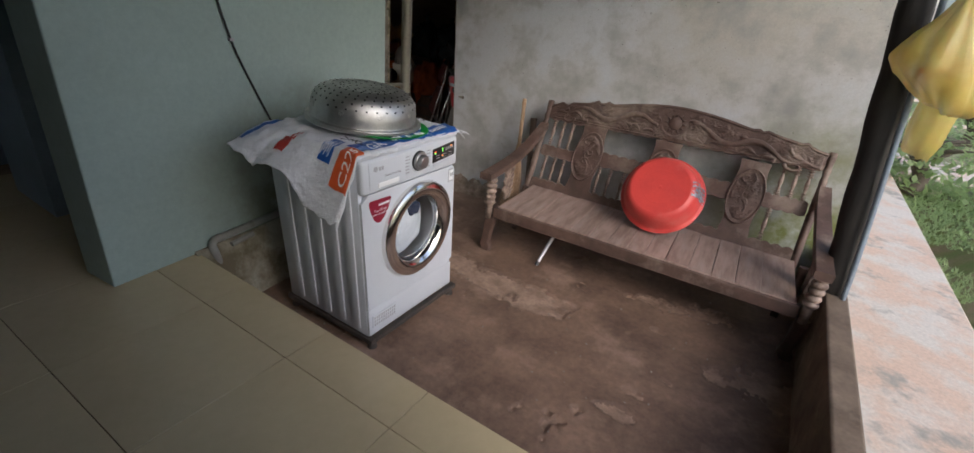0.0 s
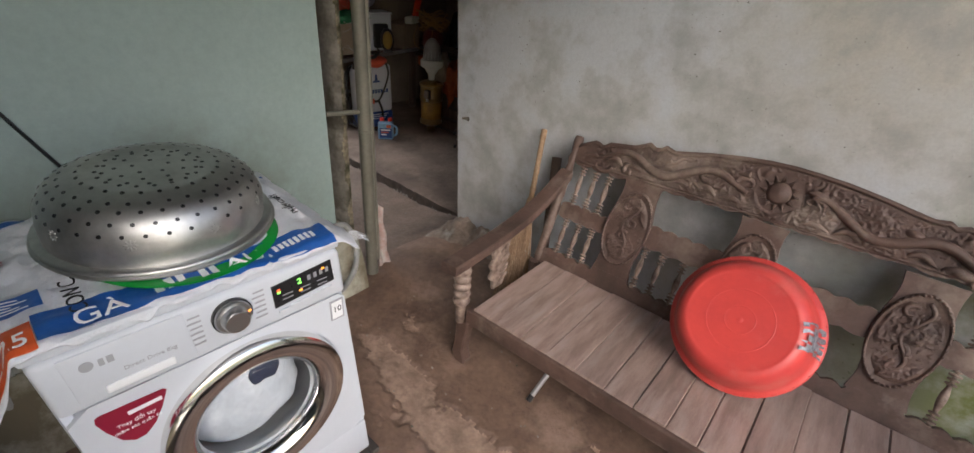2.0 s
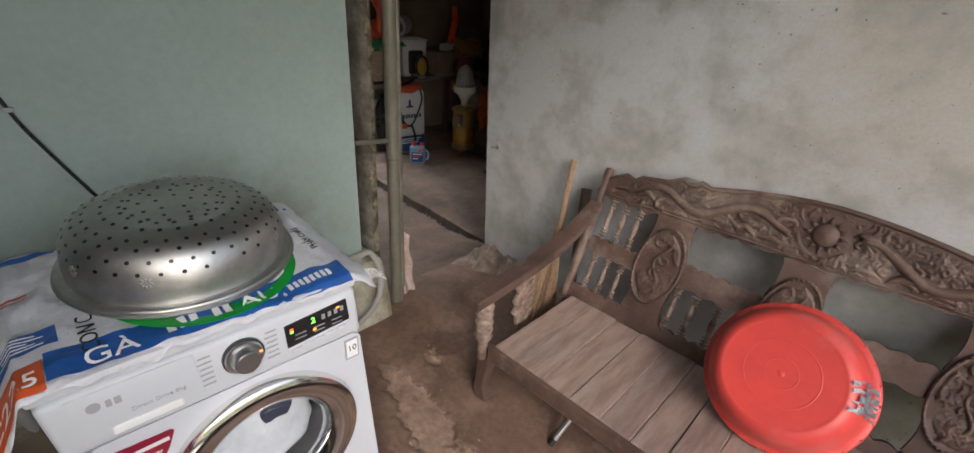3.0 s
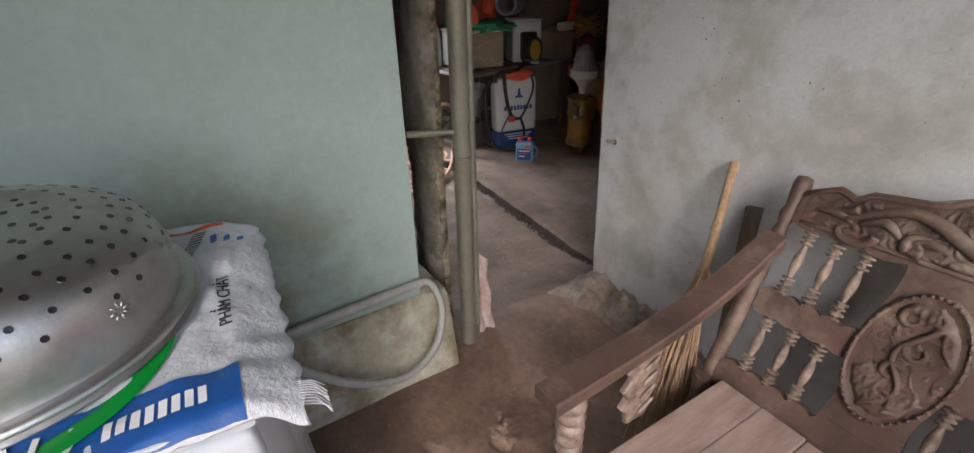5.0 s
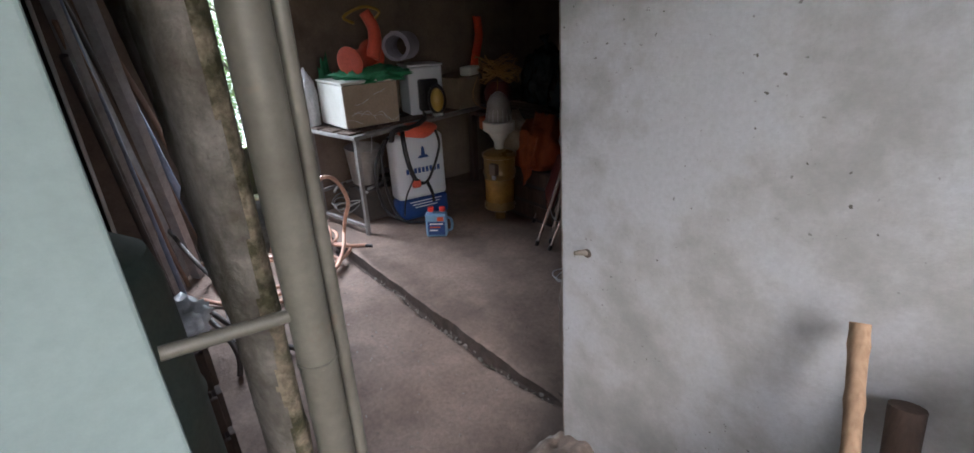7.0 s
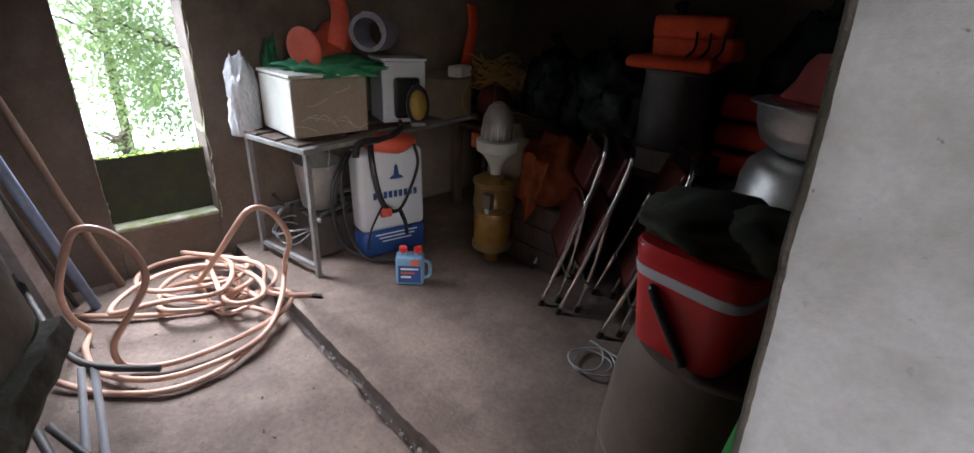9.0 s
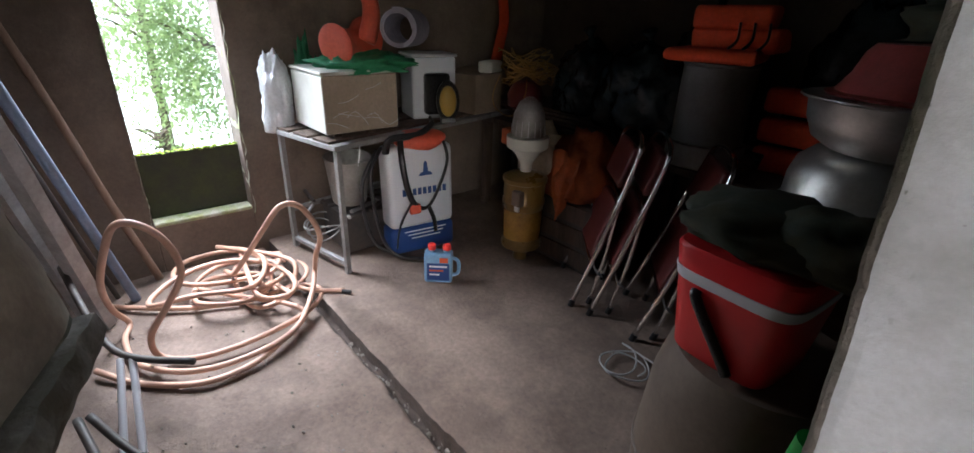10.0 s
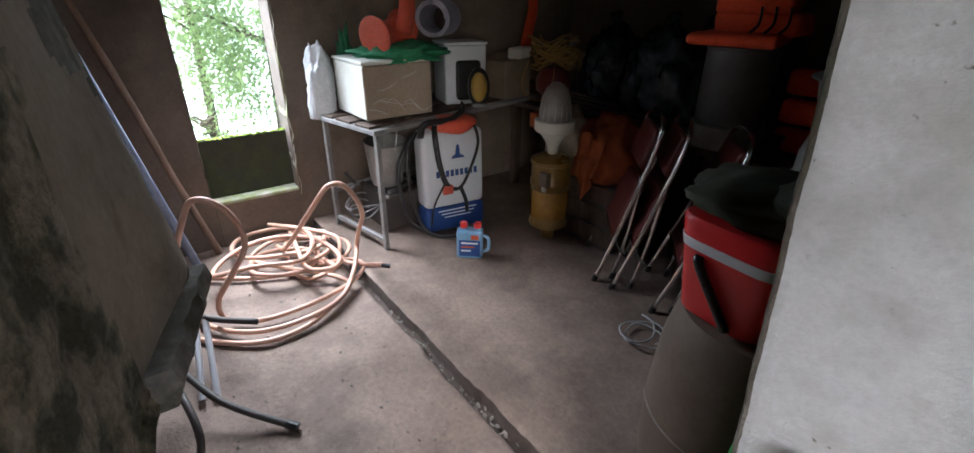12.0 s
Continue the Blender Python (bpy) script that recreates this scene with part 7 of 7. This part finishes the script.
def garden_hose():
    h = thing("garden_hose", "tangled coil of dusty pink garden hose on the floor", "hose")
    rnd = random.Random(2)
    pts = [(-4.34, 2.80, -0.125), (-4.20, 2.94, -0.12), (-4.02, 3.18, -0.118), (-3.94, 3.42, -0.115), (-3.94, 3.62, -0.11), (-3.80, 3.70, -0.10), (-3.66, 3.58, -0.10), (-3.60, 3.35, -0.11), (-3.60, 3.12, -0.11), (-3.68, 2.98, -0.10),
           (-3.66, 2.96, 0.02), (-3.56, 3.04, 0.20), (-3.50, 3.10, 0.34), (-3.49, 3.08, 0.47), (-3.50, 3.02, 0.55), (-3.52, 2.955, 0.56), (-3.56, 2.91, 0.47), (-3.75, 2.86, 0.25), (-3.98, 2.86, 0.02), (-4.04, 2.90, -0.10),
           (-3.92, 2.87, -0.115), (-3.70, 2.90, -0.11), (-3.52, 3.06, -0.105), (-3.48, 3.28, -0.10), (-3.55, 3.48, -0.095), (-3.72, 3.62, -0.06), (-3.86, 3.70, 0.00)]
    pts += [(-3.70, 3.66, 0.16), (-3.62, 3.66, 0.28), (-3.60, 3.63, 0.38), (-3.59, 3.57, 0.47), (-3.60, 3.50, 0.475), (-3.63, 3.43, 0.38), (-3.80, 3.40, 0.22), (-4.05, 3.36, 0.0), (-4.30, 3.36, -0.10)]
    coil = []
    for i in range(115):                                 # the heap of flat turns by the window
        a = i * 0.30 + 0.6
        rx = 0.24 + 0.09 * math.sin(i * 0.17) + 0.04 * math.sin(i * 0.61)
        ry = 0.18 + 0.08 * math.cos(i * 0.13) + 0.03 * math.sin(i * 0.47)
        cx, cy = -4.12 + 0.11 * math.sin(i * 0.085), 3.40 + 0.13 * math.sin(i * 0.11)
        coil.append((cx + rx * math.cos(a), cy + ry * math.sin(a), -0.115 + 0.0010 * i + 0.012 * math.sin(i * 0.7)))
    path = smooth_path(pts, 6) + smooth_path(coil, 2)
    tail = [coil[-1], (-4.0, 3.62, 0.02), (-3.85, 3.60, -0.07), (-3.70, 3.78, -0.085)]
    path += smooth_path(tail, 6)
    part("hose", tube(path, 0.0125, 9), M["hose"], h, smooth="all")
    part("coupling", rod((-3.70, 3.77, -0.085), (-3.665, 3.80, -0.085), 0.011), M["black"], h)
    second = [(-3.76, 2.76, -0.11), (-3.60, 2.88, -0.125), (-3.46, 3.06, -0.125), (-3.44, 3.24, -0.12), (-3.52, 3.40, -0.118), (-3.66, 3.56, -0.112), (-3.80, 3.50, -0.10), (-4.0, 3.34, -0.10), (-4.2, 3.2, -0.09), (-4.32, 3.36, -0.07), (-4.2, 3.56, -0.06), (-4.0, 3.58, -0.06), (-3.92, 3.42, -0.06)]
    part("hose", tube(smooth_path(second, 8), 0.0125, 9), M["hose"], h, "", "all")


garden_hose()


def leaning_poles():
    rows = [("bamboo_pole", "old bamboo pole leaning in the corner", "pole", (-4.50, 3.07, -0.14), (-4.40, 2.54, 2.25), 0.019, "bamboo", 0),
            ("bamboo_pole", "thin old bamboo pole leaning in the corner", "pole", (-4.46, 2.93, -0.14), (-4.02, 2.55, 2.05), 0.012, "bamboo", 0),
            ("steel_tube", "blue-grey steel tube leaning in the corner", "tube", (-4.33, 2.95, -0.14), (-3.72, 2.55, 2.10), 0.021, "blue_bar", 1),
            ("steel_tube", "dark steel tube leaning in the corner", "tube", (-4.40, 2.88, -0.14), (-3.85, 2.54, 1.9), 0.012, "iron", 1),
            ("timber_bar", "scuffed pale grey timber bar leaning in the corner", "bar", (-4.16, 2.82, -0.14), (-3.42, 2.62, 2.00), 0.032, "pale_bar", 2),
            ("timber_bar", "pale timber bar leaning by the side wall", "bar", (-4.22, 2.76, -0.14), (-3.60, 2.54, 1.75), 0.024, "pale_bar", 2),
            ("timber_bar", "short pale timber bar leaning by the side wall", "bar", (-3.75, 2.66, -0.14), (-2.98, 2.545, 1.55), 0.020, "pale_bar", 2),
            ("steel_tube", "blue-grey steel tube leaning by the side wall", "tube", (-3.86, 2.70, -0.14), (-3.16, 2.55, 1.80), 0.015, "blue_bar", 1),
            ("steel_tube", "dark steel tube leaning by the side wall", "tube", (-3.58, 2.64, -0.14), (-2.88, 2.54, 1.25), 0.012, "iron", 1),
            ("bamboo_pole", "dark bamboo pole leaning by the side wall", "pole", (-4.05, 2.74, -0.14), (-3.20, 2.56, 1.5), 0.012, "bamboo", 0),
            ("steel_tube", "rusty thin steel tube leaning by the side wall", "tube", (-3.98, 2.70, -0.14), (-3.05, 2.55, 1.35), 0.009, "bamboo", 1)]
    for name, lab, cat, a, b, r, mt, kind in rows:
        p = thing(name, lab, cat, group="leaning poles")
        a, b = Vector(a), Vector(b)
        n = 26
        if kind == 0:
            part("shaft", tube([a + (b - a) * (i / n) + Vector((0.004 * math.sin(i * 0.8), 0.004 * math.cos(i * 0.6), 0)) for i in range(n + 1)], [r * (1.12 if i % 4 == 0 else 1) * (1 - 0.25 * i / n) for i in range(n + 1)], 9), M[mt], p, smooth=True)
        elif kind == 1:
            part("shaft", rod(a, b, r, None, 12), M[mt], p, smooth=True)
        else:
            part("shaft", tube([a, b], r * 1.2, 4), M[mt], p)
    # bent tube frame lying by the column
    f = thing("tube_frame", "broken chrome and black tube frame lying on the floor", "frame")
    part("chrome_leg", rod((-3.53, 2.855, 0.05), (-3.235, 2.80, -0.13), 0.0125, None, 12), M["bright_tube"], f, smooth=True)
    part("chrome_leg", rod((-3.515, 2.89, 0.05), (-3.215, 2.85, -0.13), 0.0125, None, 12), M["bright_tube"], f, smooth=True)
    part("black_bar", tube(smooth_path([(-4.1, 2.74, 0.22), (-3.75, 2.80, 0.10), (-3.54, 2.87, 0.055), (-3.36, 3.06, 0.05)], 5), 0.013, 8), M["iron"], f, smooth="all")
    g = thing("tube_frame", "bent black tube leg lying near the column", "frame")
    part("black_bar", tube(smooth_path([(-3.30, 2.75, 0.03), (-3.10, 2.86, -0.06), (-2.91, 3.04, -0.125)], 5), 0.013, 10), M["iron"], g, smooth="all")
    part("rubber_tip", rod((-2.925, 3.027, -0.12), (-2.895, 3.055, -0.128), 0.0165), M["black"], g)
    part("black_bar", tube(smooth_path([(-3.30, 2.72, 0.03), (-3.08, 2.76, 0.0), (-2.98, 2.77, -0.06), (-2.95, 2.75, -0.135)], 5), 0.013, 10), M["iron"], g, smooth="all")


leaning_poles()


M["stub_render"] = material("smooth_brown_render", (0.33, 0.265, 0.19), (0.23, 0.18, 0.13), 4, 0.9, bump=0.4, fine=60, stain=(0.14, 0.11, 0.075), stain_scale=3.0)
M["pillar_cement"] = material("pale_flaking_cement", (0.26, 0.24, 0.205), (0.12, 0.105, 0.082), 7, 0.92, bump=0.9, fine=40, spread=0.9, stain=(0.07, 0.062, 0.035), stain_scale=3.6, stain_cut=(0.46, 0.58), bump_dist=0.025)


def column():
    """A stub of crusted cement masonry; its lower part has fallen away, leaving the upper mass hanging over a thin foot."""
    upper = [(-1.700, 2.700), (-1.730, 2.645), (-1.90, 2.638), (-2.20, 2.668), (-2.50, 2.700), (-2.52, 2.765), (-2.50, 2.838), (-2.30, 2.805), (-2.05, 2.765), (-1.85, 2.730)]
    lower = [(-1.715, 2.700), (-1.735, 2.660), (-1.83, 2.640), (-1.94, 2.655), (-2.05, 2.685), (-2.07, 2.72), (-2.05, 2.765), (-1.96, 2.752), (-1.87, 2.735), (-1.78, 2.718)]
    seg, n = 90, 190

    def ring_at(poly, a):
        k = a * len(poly)
        i, f = int(k) % len(poly), k - int(k)
        p0, p1, p2, p3 = (Vector(poly[(i + d) % len(poly)]) for d in (-1, 0, 1, 2))
        return 0.5 * (2 * p1 + (p2 - p0) * f + (2 * p0 - 5 * p1 + 4 * p2 - p3) * f * f + (3 * p1 - p0 - 3 * p2 + p3) * f ** 3)
    bm = bmesh.new()
    rings = []
    for i in range(n + 1):
        z = -0.14 + 2.63 * i / n
        ring = []
        for j in range(seg):
            a = j / seg
            u, l = ring_at(upper, a), ring_at(lower, a)
            cut = 0.78 - 0.05 * (-2.1 - u.x) + 0.05 * noise.noise(Vector((u.x * 5, u.y * 9, 1.0)))
            t = min(1, max(0, (z - cut) / 0.035 + 0.5))
            p = l.lerp(u, t)
            if p.x < -2.15 and t > 0.5:
                p.y -= 0.13 * (z - 1.05) * min(1, (-2.15 - p.x) / 0.3)
            q = Vector((p.x, p.y, z))
            flat = 0.25 if (a > 0.6 and p.x < -2.05) else 1.0
            away = (p - Vector((-2.05, 2.72))).normalized()
            d = flat * (0.012 * noise.noise(q * Vector((6, 6, 4))) + 0.011 * noise.noise(q * 15) + 0.006 * noise.noise(q * 38) + 0.010 * abs(noise.noise(q * 8 + Vector((3, 1, 7)))))
            p = p + Vector((0.35 * away.x, away.y)) * d
            ring.append(bm.verts.new((p.x, p.y, z)))
        rings.append(ring)
    for r0, r1 in zip(rings, rings[1:]):
        for j in range(seg):
            bm.faces.new((r0[j], r0[(j + 1) % seg], r1[(j + 1) % seg], r1[j]))
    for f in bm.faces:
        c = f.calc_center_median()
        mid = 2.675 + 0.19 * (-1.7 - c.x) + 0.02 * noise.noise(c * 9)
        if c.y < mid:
            f.material_index = 1                         # pale flaking face towards the porch, toned for the light there
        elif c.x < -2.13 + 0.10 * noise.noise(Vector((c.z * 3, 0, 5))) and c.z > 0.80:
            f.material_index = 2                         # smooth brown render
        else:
            f.material_index = 0                         # damp mossy crust, toned for the shade on this side
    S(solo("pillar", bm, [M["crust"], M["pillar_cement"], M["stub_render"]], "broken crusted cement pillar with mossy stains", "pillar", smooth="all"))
    lip = bmesh.new()
    rr = []
    for i in range(25):
        t = i / 24
        p = Vector((-2.16 - 0.35 * t, 2.805 + 0.085 * t, 0.80 - 0.03 * t))
        w = 0.010 * noise.noise(Vector((t * 7, 2, 0)))
        rr.append([lip.verts.new(p + Vector(o)) for o in ((0, 0.012 + w, 0.02), (0, 0.020 + w, -0.012), (0, 0.006, -0.045 + w), (0, -0.05, -0.045 + w), (0, -0.05, 0.02))])
    for r0, r1 in zip(rr, rr[1:]):
        for k in range(5):
            lip.faces.new((r0[k], r0[(k + 1) % 5], r1[(k + 1) % 5], r1[k]))
    lip.faces.new(rr[0])
    lip.faces.new(rr[-1])
    S(solo("pillar_lip", lip, M["pillar_cement"], "pale broken bottom edge of the hanging masonry", "pillar", smooth=True))
    c = thing("black_strut", "black steel strut behind the green wall", "strut")
    part("bar", tube([(-1.86, 2.46, -0.14), (-1.92, 2.455, 1.2), (-1.95, 2.45, 2.48)], 0.02, 8), M["iron"], c)
    r = thing("printed_rag", "dirty printed cloth strip hanging from the pipe", "cloth")
    bm = bmesh.new()
    bmesh.ops.create_grid(bm, x_segments=10, y_segments=30, size=0.5)
    for v in bm.verts:
        u, w = v.co.x + 0.5, v.co.y + 0.5
        v.co = Vector((-1.60 + 0.012 * math.sin(u * 8 + w * 3), 2.772 + u * (0.075 - 0.02 * w) + 0.006 * math.sin(w * 14), -0.06 + 0.44 * w - 0.05 * u * w))
    part("cloth", bm, M["rag"], r, smooth="all")
    bk = thing("plastic_barrel", "dark green plastic barrel in the alcove", "barrel", pose(-2.03, 2.415, -0.14))
    part("drum", lathe([(0.14, 0.0), (0.155, 0.02), (0.158, 0.30), (0.164, 0.32), (0.158, 0.34), (0.158, 0.66), (0.164, 0.68), (0.158, 0.70), (0.155, 0.98), (0.14, 1.05), (0.10, 1.08), (0.0001, 1.085)], 36), M["old_green"], bk, smooth=True)
    part("cap", lathe([(0.035, 1.082), (0.038, 1.09), (0.038, 1.115), (0.0001, 1.118)], 18, m=Matrix.Translation((0.06, 0.04, 0))), M["black"], bk, "black screw cap", True)
    cr = thing("crate_stack", "dark wooden crate in the alcove", "crate", pose(-2.37, 2.49, -0.14))
    for k in range(4):
        for y0 in (-0.13, 0.112):
            part("slat", box(-0.13, 0.12, y0, y0 + 0.016, 0.02 + 0.16 * k, 0.15 + 0.16 * k, 0.003), M["old_wood"], cr)
        for x0 in (-0.147, 0.121):
            part("slat", box(x0, x0 + 0.016, -0.115, 0.112, 0.022 + 0.16 * k, 0.148 + 0.16 * k, 0.003), M["old_wood"], cr)
    part("lid", box(-0.15, 0.14, -0.135, 0.13, 0.641, 0.655, 0.003), M["old_wood"], cr)
    crumple("plastic_bag", "crumpled clear plastic bag on the crate", "bag", pose(-2.33, 2.575, 0.517), (0.085, 0.072, 0.062), M["film"], 27, 0.5, 3.0)


column()
# ---- yard ----
M["leaf"] = material("fresh_leaf", (0.26, 0.36, 0.14), (0.17, 0.26, 0.09), 3, 0.55, bump=0.0)
leaf_nodes = M["leaf"].node_tree
shine, body = leaf_nodes.nodes.new("ShaderNodeBsdfTranslucent"), leaf_nodes.nodes.new("ShaderNodeMixShader")
shine.inputs["Color"].default_value = (0.50, 0.60, 0.30, 1)
body.inputs["Fac"].default_value = 0.45
leaf_nodes.links.new(leaf_nodes.nodes["Principled BSDF"].outputs["BSDF"], body.inputs[1])
leaf_nodes.links.new(shine.outputs["BSDF"], body.inputs[2])
leaf_nodes.links.new(body.outputs["Shader"], leaf_nodes.nodes["Material Output"].inputs["Surface"])
M["leaf_dark"] = material("shrub_leaf", (0.08, 0.17, 0.04), (0.04, 0.10, 0.02), 3, 0.55, bump=0.0)
M["bark"] = material("grey_bark", (0.16, 0.13, 0.10), (0.10, 0.08, 0.06), 12, 0.9, bump=0.5)


def grass_patch(name, x0, x1, y0, y1, count, seed, hgt, label):
    rnd = random.Random(seed)
    verts, faces = [], []
    for k in range(count):
        x, y = rnd.uniform(x0, x1), rnd.uniform(y0, y1)
        if noise.noise(Vector((x * 1.1, y * 1.1, seed))) < -0.12:
            continue
        z = 0.25
        for q in range(3):
            a, h = rnd.uniform(0, 6.28), hgt * rnd.uniform(0.5, 1.2)
            w, ln = 0.006, rnd.uniform(0.02, 0.05)
            i = len(verts)
            verts += [(x - w * math.sin(a), y + w * math.cos(a), z), (x + w * math.sin(a), y - w * math.cos(a), z), (x + ln * math.cos(a), y + ln * math.sin(a), z + h)]
            faces.append((i, i + 1, i + 2))
    me = bpy.data.meshes.new(name)
    me.from_pydata(verts, [], faces)
    me.materials.append(M["leaf"])
    return tagged(new(name, me), label, "grass", kind="stuff")


grass_patch("grass", 1.7, 4.4, 2.0, 13.0, 30000, 4, 0.04, "short bright green grass beside the ledge")


def tree(name, label, base, height, crown, seed, leaves, mat):
    t = thing(name, label, "tree", pose(*base))
    rnd = random.Random(seed)
    trunk = tube(smooth_path([(0, 0, 0), (0.05, 0.03, height * 0.3), (-0.04, 0.05, height * 0.6), (0.02, 0.0, height * 0.9)], 4), [0.09 * (1 - 0.06 * i) for i in range(13)], 10)
    limbs = []
    for k in range(14):
        a, z0 = rnd.uniform(0, 6.28), height * rnd.uniform(0.42, 0.88)
        ln = crown * rnd.uniform(0.55, 1.0)
        e = Vector((ln * math.cos(a), ln * math.sin(a), z0 + ln * rnd.uniform(0.1, 0.6)))
        limbs.append(e)
        tube(smooth_path([(0, 0, z0), (e.x * 0.5, e.y * 0.5, z0 + (e.z - z0) * 0.7), e], 3), [0.03, 0.026, 0.022, 0.018, 0.013, 0.009, 0.005], 6, trunk)
    part("trunk", trunk, M["bark"], t, smooth="all")
    verts, faces = [], []
    for k in range(leaves):
        c = limbs[rnd.randrange(len(limbs))] * rnd.uniform(0.45, 1.08)
        c = c + Vector((rnd.gauss(0, 0.22), rnd.gauss(0, 0.22), rnd.gauss(0, 0.20)))
        d = Vector((rnd.gauss(0, 1), rnd.gauss(0, 1), rnd.gauss(-0.3, 0.6))).normalized()
        s = d.cross(Vector((0, 0, 1))).normalized()
        ln, w = rnd.uniform(0.06, 0.12), rnd.uniform(0.018, 0.032)
        i = len(verts)
        verts += [c, c + d * ln * 0.5 + s * w, c + d * ln, c + d * ln * 0.5 - s * w]
        faces.append((i, i + 1, i + 2, i + 3))
    me = bpy.data.meshes.new("crown")
    me.from_pydata([tuple(v) for v in verts], [], faces)
    me.materials.append(mat)
    cr = new("crown", me)
    cr.parent = t
    tagged(cr, kind="stuff")
    return t


tree("tree", "leafy green tree outside the storeroom window", (-9.9, 4.8, -1.7), 5.0, 1.6, 3, 11000, M["leaf"])
tree("shrub", "low bright shrub beyond the pale path", (-10.6, 3.85, -1.7), 1.25, 0.5, 33, 700, M["leaf"])
tree("tree", "leafy green tree further along the yard", (-11.4, 4.0, -1.7), 5.4, 1.5, 9, 8000, M["leaf"])
tree("shrub", "low leafy shrub at the ledge", (1.86, 6.0, 0.22), 0.55, 0.42, 12, 900, M["leaf"])
tree("shrub", "young leafy plant by the path", (2.9, 9.5, 0.22), 0.8, 0.6, 15, 900, M["leaf"])
tree("tree", "green tree at the far side of the yard", (6.0, 16.0, 0.2), 4.5, 2.2, 22, 7000, M["leaf_dark"])
for k, (y, z) in enumerate(((11.0, 0.30), (14.5, 0.33), (18.0, 0.42))):
    st = solo("yard_kerb", box(1.9, 12.0, y, y + 0.28, 0.1, z + 0.06, 0.03), M["ledge"], "low earthen kerb across the yard", "kerb", kind="structure")
S(solo("yard_path", box(1.9, 9, 6.6, 7.6, 0.1, 0.31, 0.02), M["ledge"], "trodden pale path across the yard", "path"))

# Added glowing panel: supplies the blown-out brightness outside the window
M["glow_panel"] = plain("glowing_backdrop", (0.93, 0.98, 0.95), 0.9, emit=1.2)
S(solo("backdrop", box(-13.0, -12.7, -6, 14, -1.7, 7.0), M["glow_panel"], "glowing panel standing for bright ground and sky beyond the trees", "backdrop"))

# ---- floor tiles of the platform ----
M["joint"] = material("tile_joint", (0.24, 0.19, 0.12), (0.13, 0.10, 0.07), 2.0, 0.9, contrast=(0.42, 0.58))
plat = S(solo("platform", box(-3.3, 1.109, -3.0, 1.148, -0.3, 0.2755), M["joint"], "raised platform under the floor tiles", "floor"))
shapes = {}


def tile(x0, x1, y0, y1):
    key = (round(x1 - x0, 3), round(y1 - y0, 3))
    if key not in shapes:
        bm = box(-key[0] / 2 + 0.0011, key[0] / 2 - 0.0011, -key[1] / 2 + 0.0011, key[1] / 2 - 0.0011, 0, 0.009, 0.0012, 1)
        me = bpy.data.meshes.new("tile")
        bm.to_mesh(me)
        bm.free()
        me.materials.append(M["tile"])
        shapes[key] = me
    ob = new("tile", shapes[key])
    ob.parent = plat
    ob.location = ((x0 + x1) / 2, (y0 + y1) / 2, 0.2757 + random.uniform(-0.0004, 0.0004))
    ob.rotation_euler = (random.uniform(-0.0006, 0.0006), random.uniform(-0.0006, 0.0006), 0)


xs = [-1.055 + 0.4955 * k for k in range(-4, 5)]
for xa, xb in zip(xs, xs[1:]):
    xb = min(xb, 1.105)
    if xb - xa < 0.05:
        continue
    tile(xa, xb, 0.968, 1.158)
    for r in range(7):
        tile(xa, xb, 0.968 - 0.4955 * (r + 1), 0.968 - 0.4955 * r)
